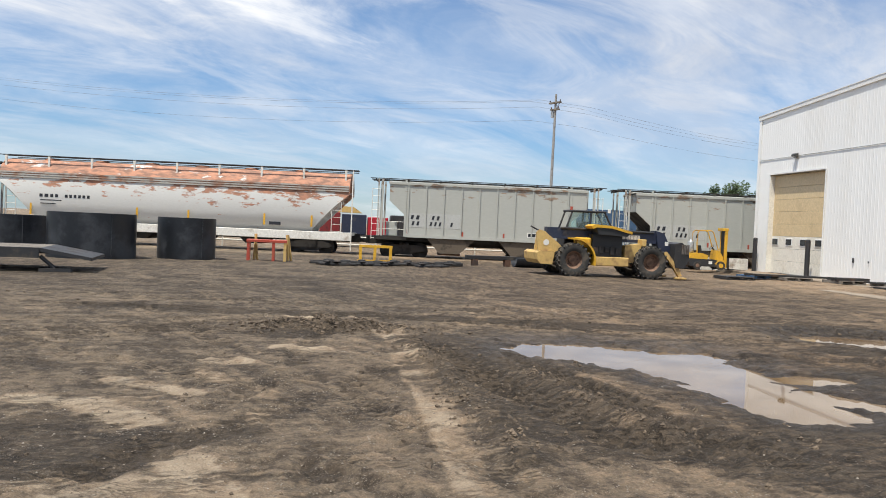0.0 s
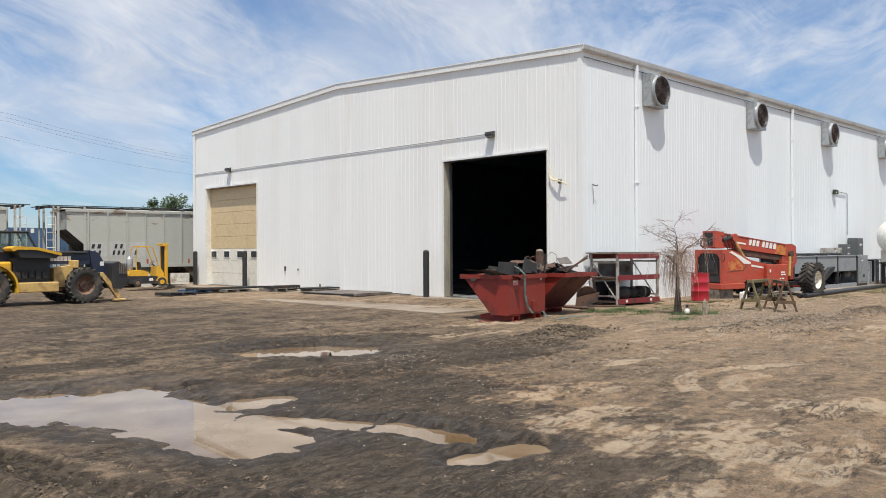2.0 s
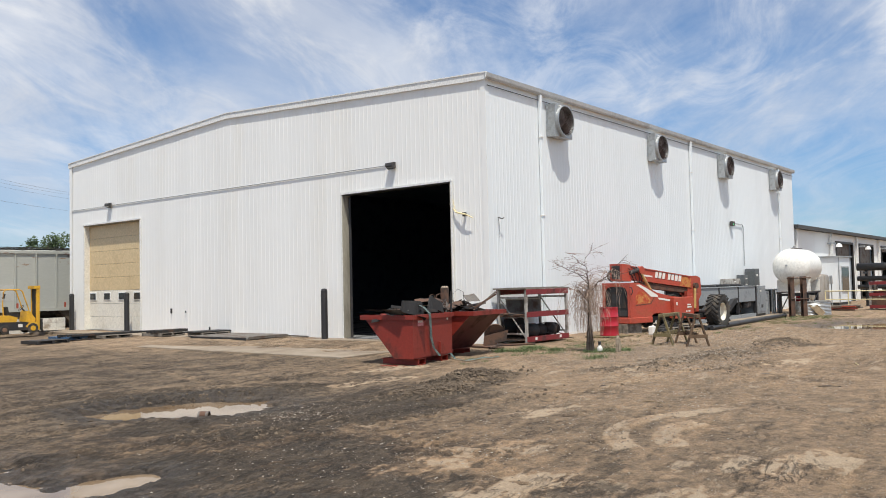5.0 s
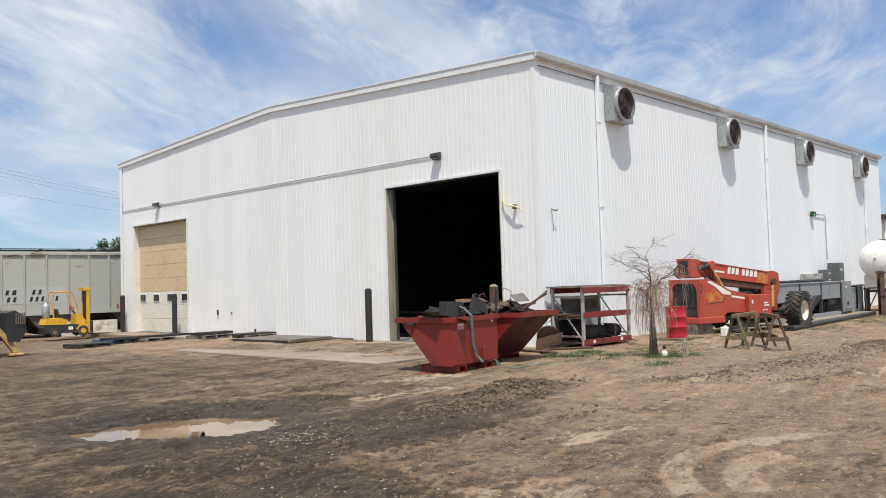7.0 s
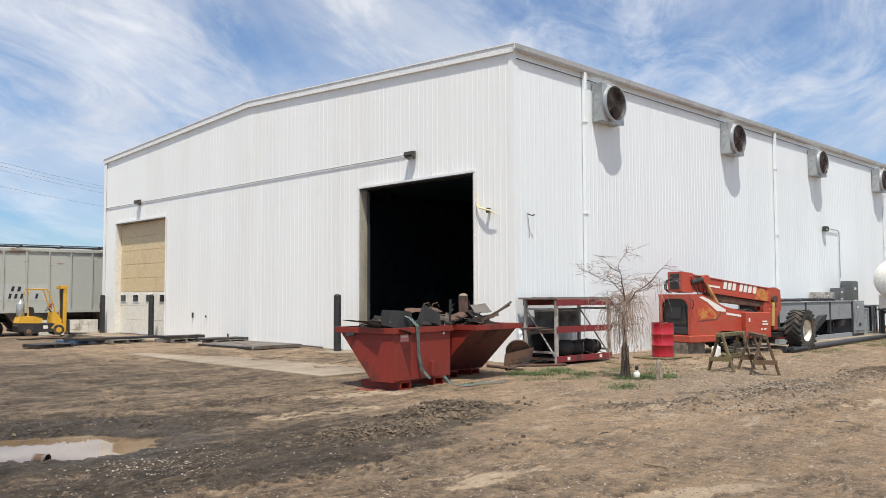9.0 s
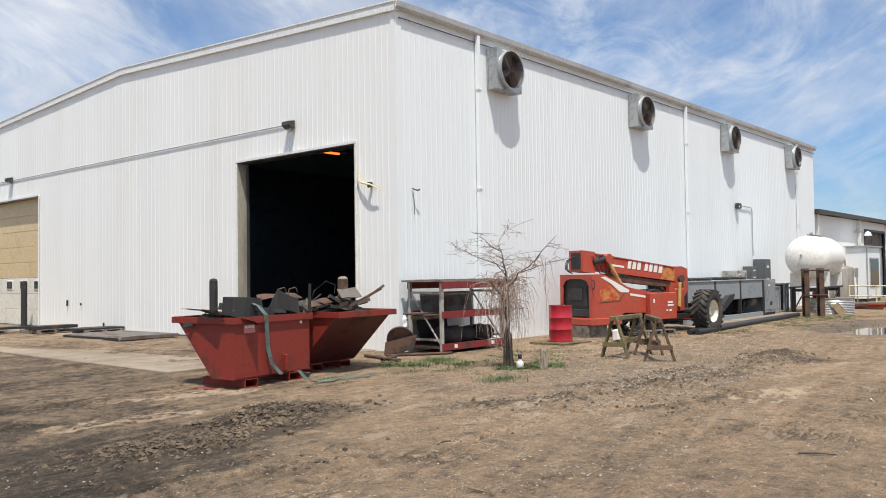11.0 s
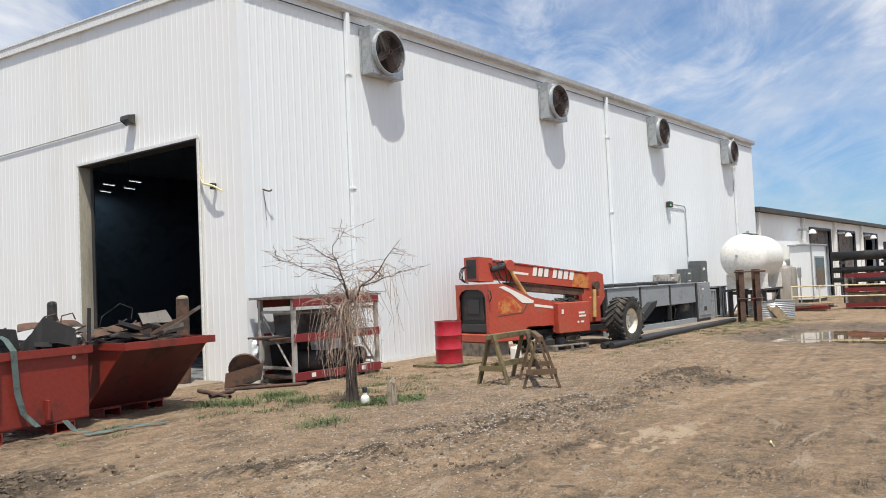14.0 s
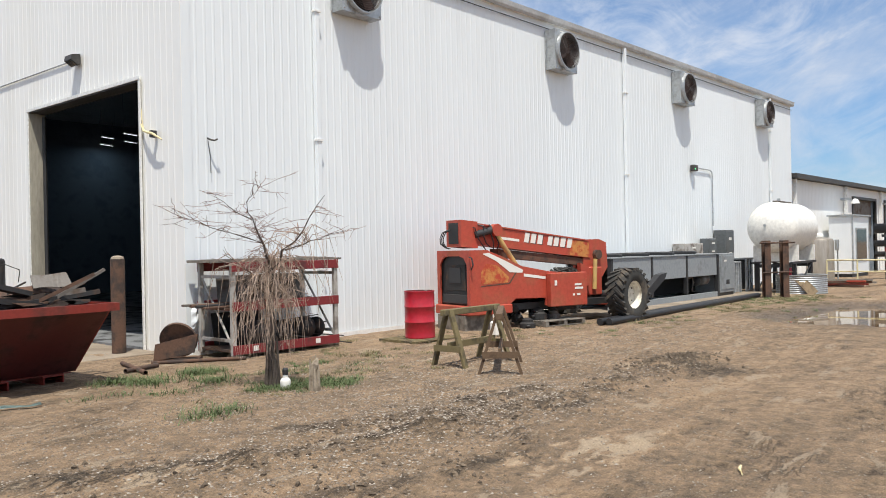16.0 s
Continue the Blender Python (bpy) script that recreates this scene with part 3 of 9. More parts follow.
    for p, q, w, top in RIDGES:
        r, s = to_segment(x + wob * 0.5, y - wob * 0.4, p, q)
        heap = np.exp(-(r / w) ** 2) * (0.2 + 1.6 * fractal(x * 5.0, y * 7.5, 73, 3, 0.6))
        z += top * heap
        mud = np.maximum(mud, 0.55 * heap)
    z = np.where(pool > 0.5, z, np.maximum(z, -0.074 + 0.1 * np.minimum(z + 0.074, 0)))
    # the yard to the north-west is dark cinder, the drive past the shop is tan
    rag = (fractal(x * 1.6, y * 2.2, 71, 4, 0.65) - 0.5) * 1.5
    grain = fractal(x * 0.55 + y * 0.1, y * 1.3 + x * 0.3, 81, 4, 0.6) - 0.5
    lay = fractal(x * 0.75 + y * 0.55, (y * 0.75 - x * 0.55) * 0.28, 101, 4, 0.62) - 0.5
    # fine wheel-drawn streaks along the drive and across the yard
    along = fractal(x * 0.55 - y * 0.1, y * 8.0 - x * 1.3, 113, 4, 0.66) - 0.5
    cross = fractal((x + y * 0.45) * 7.0, (y - x * 0.45) * 0.6, 127, 4, 0.66) - 0.5
    which = step(fractal(x * 0.22, y * 0.22, 131, 2) + 0.6 * drive, 0.40, 0.62)
    streaks = along * which + cross * (1 - which)
    fleck = fractal(x * 4.2, y * 6.0, 139, 4, 0.7)
    dry = 0.440 + 0.085 * drive - 0.06 * np.exp(-((x - 9.5) / 5.0) ** 2 - ((y - 7.0) / 5.0) ** 2) + streaks * (0.50 - 0.25 * drive) + (fleck - 0.5) * (0.20 + 0.02 * drive) + (0.16 * grain + 0.20 * lay) * (1 - 0.3 * drive) - 0.09 * step(y, 13, 20) * (1 - step(x, 9, 16)) - 0.09 * np.exp(-((x - 9.0) / 4.6) ** 2 - ((y - 9.4) / 3.3) ** 2) - 0.04 * np.exp(-((x - 6.0) / 2.2) ** 2 - ((y - 6.2) / 2.0) ** 2)
    dry += 0.07 * (1 - step(y, 5.5, 8.5)) * (1 - step(x, 4, 6))
    for p, q, w in DARK:
        r, s = to_segment(x, y, p, q)
        mud = np.maximum(mud, 0.60 * (1 - step(r / w + rag * 0.8, 0.5, 1.4)) * (0.5 + fleck))
    for p, q, w in PALE:
        r, s = to_segment(x, y, p, q)
        dry += (0.46 + 0.10 * step(-x, -0.9, -0.6)) * (1 - step(r / (w * 1.15) + rag * (0.28 + 0.40 * step(x, 4.5, 5.5)), 0.86, 1.06)) * np.maximum(step(fleck + 0.9 * streaks, 0.44, 0.54), 0.8 * step(-x, -2.4, -2.1)) * (1 - 0.5 * clod)
    for c, rad, a, e, w in TURNS:
        r, s = to_arc(x, y, c, rad, a, e)
        dry += 0.36 * (1 - step(r / w + rag * 0.25, 0.8, 1.1))
        z = z - 0.012 * np.exp(-((r - w * 1.3) / (w * 0.4)) ** 2)
    dry += tone - 0.22 * mud
    dry += 2.2 * np.clip(z - big - 0.05 * (1 - drive), -0.06, 0.04) * (1 - 0.6 * drive)
    dry = np.where(y > 41, dry + 0.22, dry)
    brown = np.maximum(0.42 * step(x, 1.5, 5.0) + 0.12 * drive, np.exp(-((x - 8.0) / 5.0) ** 2 - ((y - 8.4) / 4.5) ** 2))
    soak = 0.20 + 0.22 * (1 - drive) + 0.56 * np.clip(mud, 0, 1) + 0.10 * wet + 0.08 * np.exp(-((x - 9.0) / 4.6) ** 2 - ((y - 9.4) / 3.3) ** 2) - 0.20 * step(y, 22, 30)
    soak += 0.24 * np.exp(-((x - 9.0) / 2.4) ** 2 - ((y - 4.7) / 1.9) ** 2)
    return z, np.clip(dry, 0, 1.0), np.clip(wet, 0, 1), brown, np.clip(soak, 0, 1)


def axis(lo, hi, fine, far, grow=1.16):
    mid = list(np.arange(lo, hi + fine * 0.5, fine))
    a, c, s = [], [], fine
    while not a or a[-1] > -far:
        s *= grow
        a.append((a[-1] if a else lo) - s)
    s = fine
    while not c or c[-1] < far:
        s *= grow
        c.append((c[-1] if c else hi) + s)
    return np.array(a[::-1] + mid + c)


def build_ground():
    xs, ys = axis(-3.0, 24.0, 0.048, 2500, 1.05), axis(3.6, 14.6, 0.044, 2500, 1.05)
    X, Y = np.meshgrid(xs, ys)
    z, dry, wet, brown, soak = ground_fields(X, Y)
    nx, ny = len(xs), len(ys)
    co = np.stack([X, Y, z], -1).reshape(-1, 3)
    i = np.arange(nx * ny).reshape(ny, nx)
    quads = np.stack([i[:-1, :-1], i[:-1, 1:], i[1:, 1:], i[1:, :-1]], -1).reshape(-1, 4)
    me = bpy.data.meshes.new("ground")
    me.vertices.add(len(co))
    me.vertices.foreach_set("co", co.ravel())
    me.loops.add(quads.size)
    me.loops.foreach_set("vertex_index", quads.ravel())
    me.polygons.add(len(quads))
    me.polygons.foreach_set("loop_start", np.arange(len(quads)) * 4)
    me.polygons.foreach_set("use_smooth", [True] * len(quads))
    me.update()
    for key, v in (("dry", dry), ("wet", wet), ("brown", brown), ("mud", soak)):
        me.attributes.new(key, "FLOAT", "POINT").data.foreach_set("value", v.ravel())
    me.materials.append(MAT["soil"])
    tagged(new("ground", me), "rutted bare yard of dark mud and tan gravel", "ground", kind="structure")
    for n, (cx, cy, rx, ry) in enumerate(((5.4, 8.4, 3.2, 4.4), (10.2, 12.8, 1.7, 1.6), (35.4, 4.2, 5.5, 8.5))):
        bm = B()
        vs = [bm.verts.new((cx + rx * math.cos(k * math.tau / 40), cy + ry * math.sin(k * math.tau / 40), WATER_Z)) for k in range(40)]
        bm.faces.new(vs)
        tagged(link_mesh("puddle", bm, "water"), "muddy rain puddle lying in the rutted yard", "puddle", "puddles in the yard", "structure")


def gz(x, y):
    return float(ground_fields(np.array([float(x)]), np.array([float(y)]))[0][0])


build_ground()



# ---- the shop building ----
X0, X1, Y0, Y1, EAVE, RIDGE = 22.0, 52.2, 15.55, 39.95, 7.80, 8.42
RIDGE_Y = (Y0 + Y1) / 2
FLOOR = 0.10
BIG, SMALL = (16.88, 21.54, 4.90), (33.90, 38.63, 4.92)


def roof_z(y):
    return EAVE + (RIDGE - EAVE) * (1 - abs(y - RIDGE_Y) / (RIDGE_Y - Y0))


def rib_profile(width, pitch=0.203):
    """Across a cladding sheet: (along, out) points with a raised rib at every pitch."""
    pts, n = [(0.0, 0.0)], round(width / pitch)
    for k in range(max(1, n)):
        c = (k + 0.5) * width / max(1, n)
        for a, o in ((-0.030, 0.0), (-0.014, 0.0055), (0.014, 0.0055), (0.030, 0.0)):
            pts.append((c + a, o))
    pts.append((width, 0.0))
    return pts


def sheet(parent, material, width, low, high, place):
    """One ribbed sheet; low and high give its z along its width; place sets (along, out, z) into the world."""
    prof = rib_profile(width)
    bm = B()
    a = [bm.verts.new(place(u, o, low(u))) for u, o in prof]
    c = [bm.verts.new(place(u, o, high(u))) for u, o in prof]
    for k in range(len(prof) - 1):
        bm.faces.new((a[k], a[k + 1], c[k + 1], c[k]))
    return part("wall_sheet", bm, material, parent)


def spans(a, c, cuts, width=0.915):
    """Widths of sheets from a to c that stop at the cuts."""
    edges = sorted({a, c, *[v for v in cuts if a < v < c]})
    res = []
    for s, e in zip(edges, edges[1:]):
        n = max(1, round((e - s) / width))
        res += [(s + (e - s) * k / n, s + (e - s) * (k + 1) / n) for k in range(n)]
    return res


def build_shop():
    T = 0.28
    front = thing("wall_front", "white ribbed metal gable wall of the shop", "wall", kind="structure")
    side = thing("wall_side", "white ribbed metal side wall with roof fans", "wall", kind="structure")
    # backing walls with real openings, set behind the sheets
    bm = B()
    for y0, y1, z0, z1 in ((Y0 + 0.02, BIG[0], 0, EAVE - 0.1), (BIG[0], BIG[1], BIG[2], EAVE - 0.1), (BIG[1], SMALL[0], 0, EAVE - 0.1),
                           (SMALL[0], SMALL[1], SMALL[2], EAVE - 0.1), (SMALL[1], Y1, 0, EAVE - 0.1)):
        box(bm, X0 + 0.03, X0 + T, y0, y1, z0 - (0.2 if z0 == 0 else 0.0), z1)
    prism(bm, [(Y0 + 0.1, EAVE - 0.1), (Y1 - 0.1, EAVE - 0.1), (Y1 - 0.1, EAVE - 0.02), (RIDGE_Y, RIDGE - 0.05), (Y0 + 0.1, EAVE - 0.02)], 0, T - 0.03,
          Matrix.Translation((X0 + 0.03, 0, 0)) @ Matrix(((0, 1, 0, 0), (1, 0, 0, 0), (0, 0, 1, 0), (0, 0, 0, 1))))
    part("wall_core", bm, "interior", front)
    part("wall_core", boxed(X0 + T, X1 - 0.03, Y0 + 0.03, Y0 + T, -0.2, EAVE - 0.03), "interior", side)
    swap = Matrix(((0, 1, 0, 0), (1, 0, 0, 0), (0, 0, 1, 0), (0, 0, 0, 1)))
    back = prism(B(), [(Y0 + T, -0.2), (Y1 - T, -0.2), (Y1 - T, EAVE + 0.02), (RIDGE_Y, RIDGE), (Y0 + T, EAVE + 0.02)], X1 - T, X1 - 0.03, swap)
    tagged(link_mesh("wall_back", back, "interior"), "dark inner face of the shop's back wall", "wall", kind="structure")
    tagged(link_mesh("wall_north", boxed(X0 + T, X1 - 0.03, Y1 - T, Y1, -0.2, EAVE), "interior"), "dark inner face of the shop's north wall", "wall", kind="structure")
    tagged(link_mesh("floor", boxed(X0 + 0.03, X1, Y0 + 0.03, Y1, -0.25, FLOOR), "interior_floor"), "dark oily concrete shop floor", "floor", kind="structure")
    GIRT = 5.66
    cuts = (BIG[0], BIG[1], SMALL[0], SMALL[1])
    for s, e in spans(Y0, Y1, cuts):
        mid = (s + e) / 2
        top = BIG[2] if BIG[0] < mid < BIG[1] else SMALL[2] if SMALL[0] < mid < SMALL[1] else 0.02
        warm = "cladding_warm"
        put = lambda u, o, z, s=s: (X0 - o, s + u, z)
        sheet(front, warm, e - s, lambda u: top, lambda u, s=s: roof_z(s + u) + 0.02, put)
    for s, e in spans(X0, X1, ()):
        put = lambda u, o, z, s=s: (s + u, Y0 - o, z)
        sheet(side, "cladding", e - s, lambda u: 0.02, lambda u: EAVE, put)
    # flashings
    part("conduit", rodded((X0 - 0.026, 19.5, GIRT), (X0 - 0.026, Y1 - 0.05, GIRT + 0.04), 0.015, seg=8), "galv", front, "thin weathered conduit between the wall lamps")
    part("corner_trim", boxed(X0 - 0.022, X0 - 0.010, Y0 - 0.022, Y0 + 0.16, 0.03, EAVE), "cladding_warm", front)
    part("corner_trim", boxed(X0 - 0.0095, X0 + 0.16, Y0 - 0.022, Y0 - 0.010, 0.03, EAVE), "cladding", side)
    part("corner_trim", boxed(X0 - 0.05, X0 - 0.037, Y1 - 0.2, Y1 + 0.03, 0.03, EAVE), "cladding_warm", front)
    part("base_trim", boxed(X0 + 0.1, X1, Y0 - 0.050, Y0 - 0.034, 0.03, 0.14), "trim", side)
    # rake trim in lengths, following the two slopes
    bm = B()
    swap = Matrix(((0, 1, 0, 0), (1, 0, 0, 0), (0, 0, 1, 0), (0, 0, 0, 1)))
    for y0, y1 in ((Y0 - 0.10, RIDGE_Y), (RIDGE_Y, Y1 + 0.10)):
        za, zc = roof_z(max(Y0, min(Y1, y0))), roof_z(max(Y0, min(Y1, y1)))
        prism(bm, [(y0, za - 0.045), (y1, zc - 0.045), (y1, zc + 0.15), (y0, za + 0.15)], X0 - 0.075, X0 + 0.04, swap)
        prism(bm, [(y0, za + 0.15), (y1, zc + 0.15), (y1, zc + 0.185), (y0, za + 0.185)], X0 - 0.095, X0 + 0.04, swap)
    part("rake_trim", bm, "trim", front)
    # roof
    bm = B()
    prism(bm, [(Y0 - 0.06, EAVE - 0.02), (RIDGE_Y, RIDGE - 0.02), (Y1 + 0.12, EAVE - 0.02), (Y1 + 0.12, EAVE + 0.13), (RIDGE_Y, RIDGE + 0.13), (Y0 - 0.06, EAVE + 0.13)],
          X0 + 0.045, X1 + 0.1, swap)
    tagged(link_mesh("ceiling", bm, "trim"), "low-pitched pale metal roof of the shop", "roof", kind="structure")
    # thin dark strip draws the shadow line below the gutter
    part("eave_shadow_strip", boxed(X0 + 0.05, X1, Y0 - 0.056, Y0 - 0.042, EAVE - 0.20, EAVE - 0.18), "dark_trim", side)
    # gutter
    bm = B()
    prism(bm, [(Y0 - 0.065, EAVE + 0.15), (Y0 - 0.065, EAVE - 0.02), (Y0 - 0.11, EAVE - 0.03), (Y0 - 0.145, EAVE + 0.03), (Y0 - 0.16, EAVE + 0.15), (Y0 - 0.148, EAVE + 0.15), (Y0 - 0.13, EAVE + 0.03), (Y0 - 0.075, EAVE + 0.0), (Y0 - 0.075, EAVE + 0.15)],
          X0 - 0.1, X1 + 0.1, swap)
    tagged(link_mesh("gutter", bm, "gutter_grey"), "white metal eave gutter along the shop", "gutter", kind="structure")
    for x in (24.89, 37.1, 49.4):
        d = thing("downspout", "white square metal downspout on the side wall", "downspout", (x, Y0, 0), group="downspouts on the side wall")
        bm = boxed(-0.055, 0.055, -0.13, -0.03, 0.2, EAVE - 0.02, bevel=0.008)
        part("pipe", bm, "cladding", d)
        part("elbow", prism(B(), [(-0.055, 0.06), (0.055, 0.06), (0.055, 0.2), (-0.055, 0.2)], -0.22, -0.06), "trim", d)
        for z in (1.4, 3.9, 6.4):
            part("strap", boxed(-0.075, 0.075, -0.15, -0.036, z, z + 0.035), "trim", d)


build_shop()


def build_openings():
    T = 0.30
    for n, (y0, y1, zt) in enumerate((BIG, SMALL)):
        d = thing("door_%d" % (n + 1), ("open overhead door with dark interior behind it", "closed tan overhead door with four small windows")[n], "door", kind="structure")
        for y, s in ((y0, 1), (y1, -1)):
            part("jamb", boxed(X0 - 0.045, X0 + T, *sorted((y, y + s * 0.035)), 0.02, zt), "jamb" if n == 0 else "door_white", d)
        # open door's head is coloured dark for the shade on its underside
        part("head", boxed(X0 - 0.045, X0 + T, y0 + 0.035, y1 - 0.035, zt - 0.035, zt), "dark_trim" if n == 0 else "jamb", d)
        part("head_flashing", boxed(X0 - 0.07, X0 - 0.036, y0 - 0.06, y1 + 0.06, zt - 0.01, zt + 0.05), "trim", d)
        for y in (y0 - 0.05, y1 + 0.002):
            part("casing", boxed(X0 - 0.062, X0 - 0.036, y, y + 0.048, 0.02, zt - 0.012), "trim", d)
        if n == 1:
            h = (zt - 0.04 - FLOOR) / 8
            for k in range(8):
                z = FLOOR + k * h
                mat = "door_white" if k < 3 else "door_tan"
                p = part("door_section", boxed(X0 + 0.20, X0 + 0.26, y0 + 0.04, y1 - 0.04, z + 0.004, z + h - 0.004, bevel=0.008), mat, d)
                if k == 2:
                    for j in range(4):
                        yc = y0 + 0.04 + (y1 - y0 - 0.08) * (0.10 + 0.268 * j) + 0.12
                        part("window_frame", boxed(X0 + 0.178, X0 + 0.199, yc - 0.30, yc + 0.30, z + 0.14, z + h - 0.08, bevel=0.01), "trim", p)
                        part("pane", boxed(X0 + 0.168, X0 + 0.177, yc - 0.24, yc + 0.24, z + 0.19, z + h - 0.13), "glass_dark", p)
        else:
            for y in (y0 + 0.10, y1 - 0.10):
                part("track", rodded((X0 + 0.24, y, FLOOR), (X0 + 0.24, y, zt - 0.1), 0.045, seg=8), "black_paint", d)


build_openings()


def build_pad():
    pad = thing("pavement", "worn tan concrete apron before the shop doors", "pavement", kind="structure")
    ys = [16.25, 19.3, 22.4, 25.5, 28.6, 31.7, 34.8, 37.9, 41.0]
    for y0, y1 in zip(ys, ys[1:]):
        for x0, x1 in (((16.7, 19.3), (19.3, 21.96)) if y0 < 25 else ((20.5, 21.96),)):
            part("slab", boxed(x0 + 0.008, x1 - 0.008, y0 + 0.008, y1 - 0.008, -0.12, 0.080 + 0.006 * math.sin(y0 * 3 + x0), bevel=0.012), "concrete", pad)
    # strip along the side wall, under the plant
    ys = [31.5, 34.5, 37.5, 40.5, 43.5]
    for x0, x1 in zip(ys, ys[1:]):
        part("slab", boxed(x0 + 0.008, x1 - 0.008, 13.2, 15.5, -0.12, 0.10, bevel=0.012), "concrete", pad)


build_pad()


def build_annex():
    ax0, ax1, ay, top = X1 + 0.08, 92.0, 15.75, 4.62
    a = thing("annex_building", "low white metal annex with dark-trimmed roof and bay doors", "building", (0, 0, 0))
    doors = ((62.4, 66.9), (69.1, 73.5), (76.6, 80.8))
    for s, e in spans(ax0, ax1, [v for d in doors for v in d], 1.8):
        mid = (s + e) / 2
        low = 4.02 if any(p < mid < q for p, q in doors) else -0.05
        sheet(a, "cladding_warm", e - s, lambda u: low, lambda u: top, lambda u, o, z, s=s: (s + u, ay - o, z))
    bm = B()
    edges = [ax0, *[v for d in doors for v in d], ax1]
    for k in range(0, len(edges), 2):
        box(bm, edges[k], edges[k + 1], ay + 0.02, ay + 0.3, -0.2, top)
    for p, q in doors:
        box(bm, p, q, ay + 0.02, ay + 0.3, 4.02, top)
    box(bm, ax0, ax1, ay + 9.7, ay + 10, -0.2, top + 0.5)
    box(bm, ax1 - 0.3, ax1, ay + 0.3, ay + 9.7, -0.2, top)
    part("wall", bm, "interior", a)
    bm = B()
    box(bm, 0, ax1 - ax0 + 0.6, 0, 10.8, 0, 0.20, Matrix.Translation((ax0, ay - 0.42, top)) @ pose(0, 0, 0, 3.2, 0, 0))
    part("roof", bm, "dark_trim", a, "dark bronze metal roof edge")
    for n, (p, q) in enumerate(doors):
        d = part("door", boxed(p + 0.05, q - 0.05, ay + 0.18, ay + 0.24, (2.1, 1.5, 3.7)[n], 4.02), "scrap_grey", a, "partly raised grey bay door")
        part("door_frame", boxed(p - 0.14, p, ay - 0.08, ay + 0.1, -0.05, 4.16), "dark_trim", a)
        part("door_frame", boxed(q, q + 0.14, ay - 0.08, ay + 0.1, -0.05, 4.16), "dark_trim", a)
        part("door_frame", boxed(p, q, ay - 0.08, ay + 0.1, 4.02, 4.16), "dark_trim", a)
    for x in (52.7, 60.6, 67.6, 75.2):
        part("downspout", boxed(x, x + 0.16, ay - 0.22, ay - 0.06, 0.1, top - 0.02), "trim", a)
    for x in (60.0, 68.4, 75.9, 89.5):
        lamp = part("wall_lamp", boxed(x, x + 0.3, ay - 0.5, ay - 0.06, 3.86, 3.98), "galv", a, "dish-shaped grey wall lamp on an arm")
        part("shade", lathe(B(), [(0.04, 0.14), (0.14, 0.09), (0.22, -0.10), (0.205, -0.10), (0.12, 0.06), (0.0, 0.09)], 18, pose(x + 0.15, ay - 0.72, 3.78)), "trim", lamp)


build_annex()


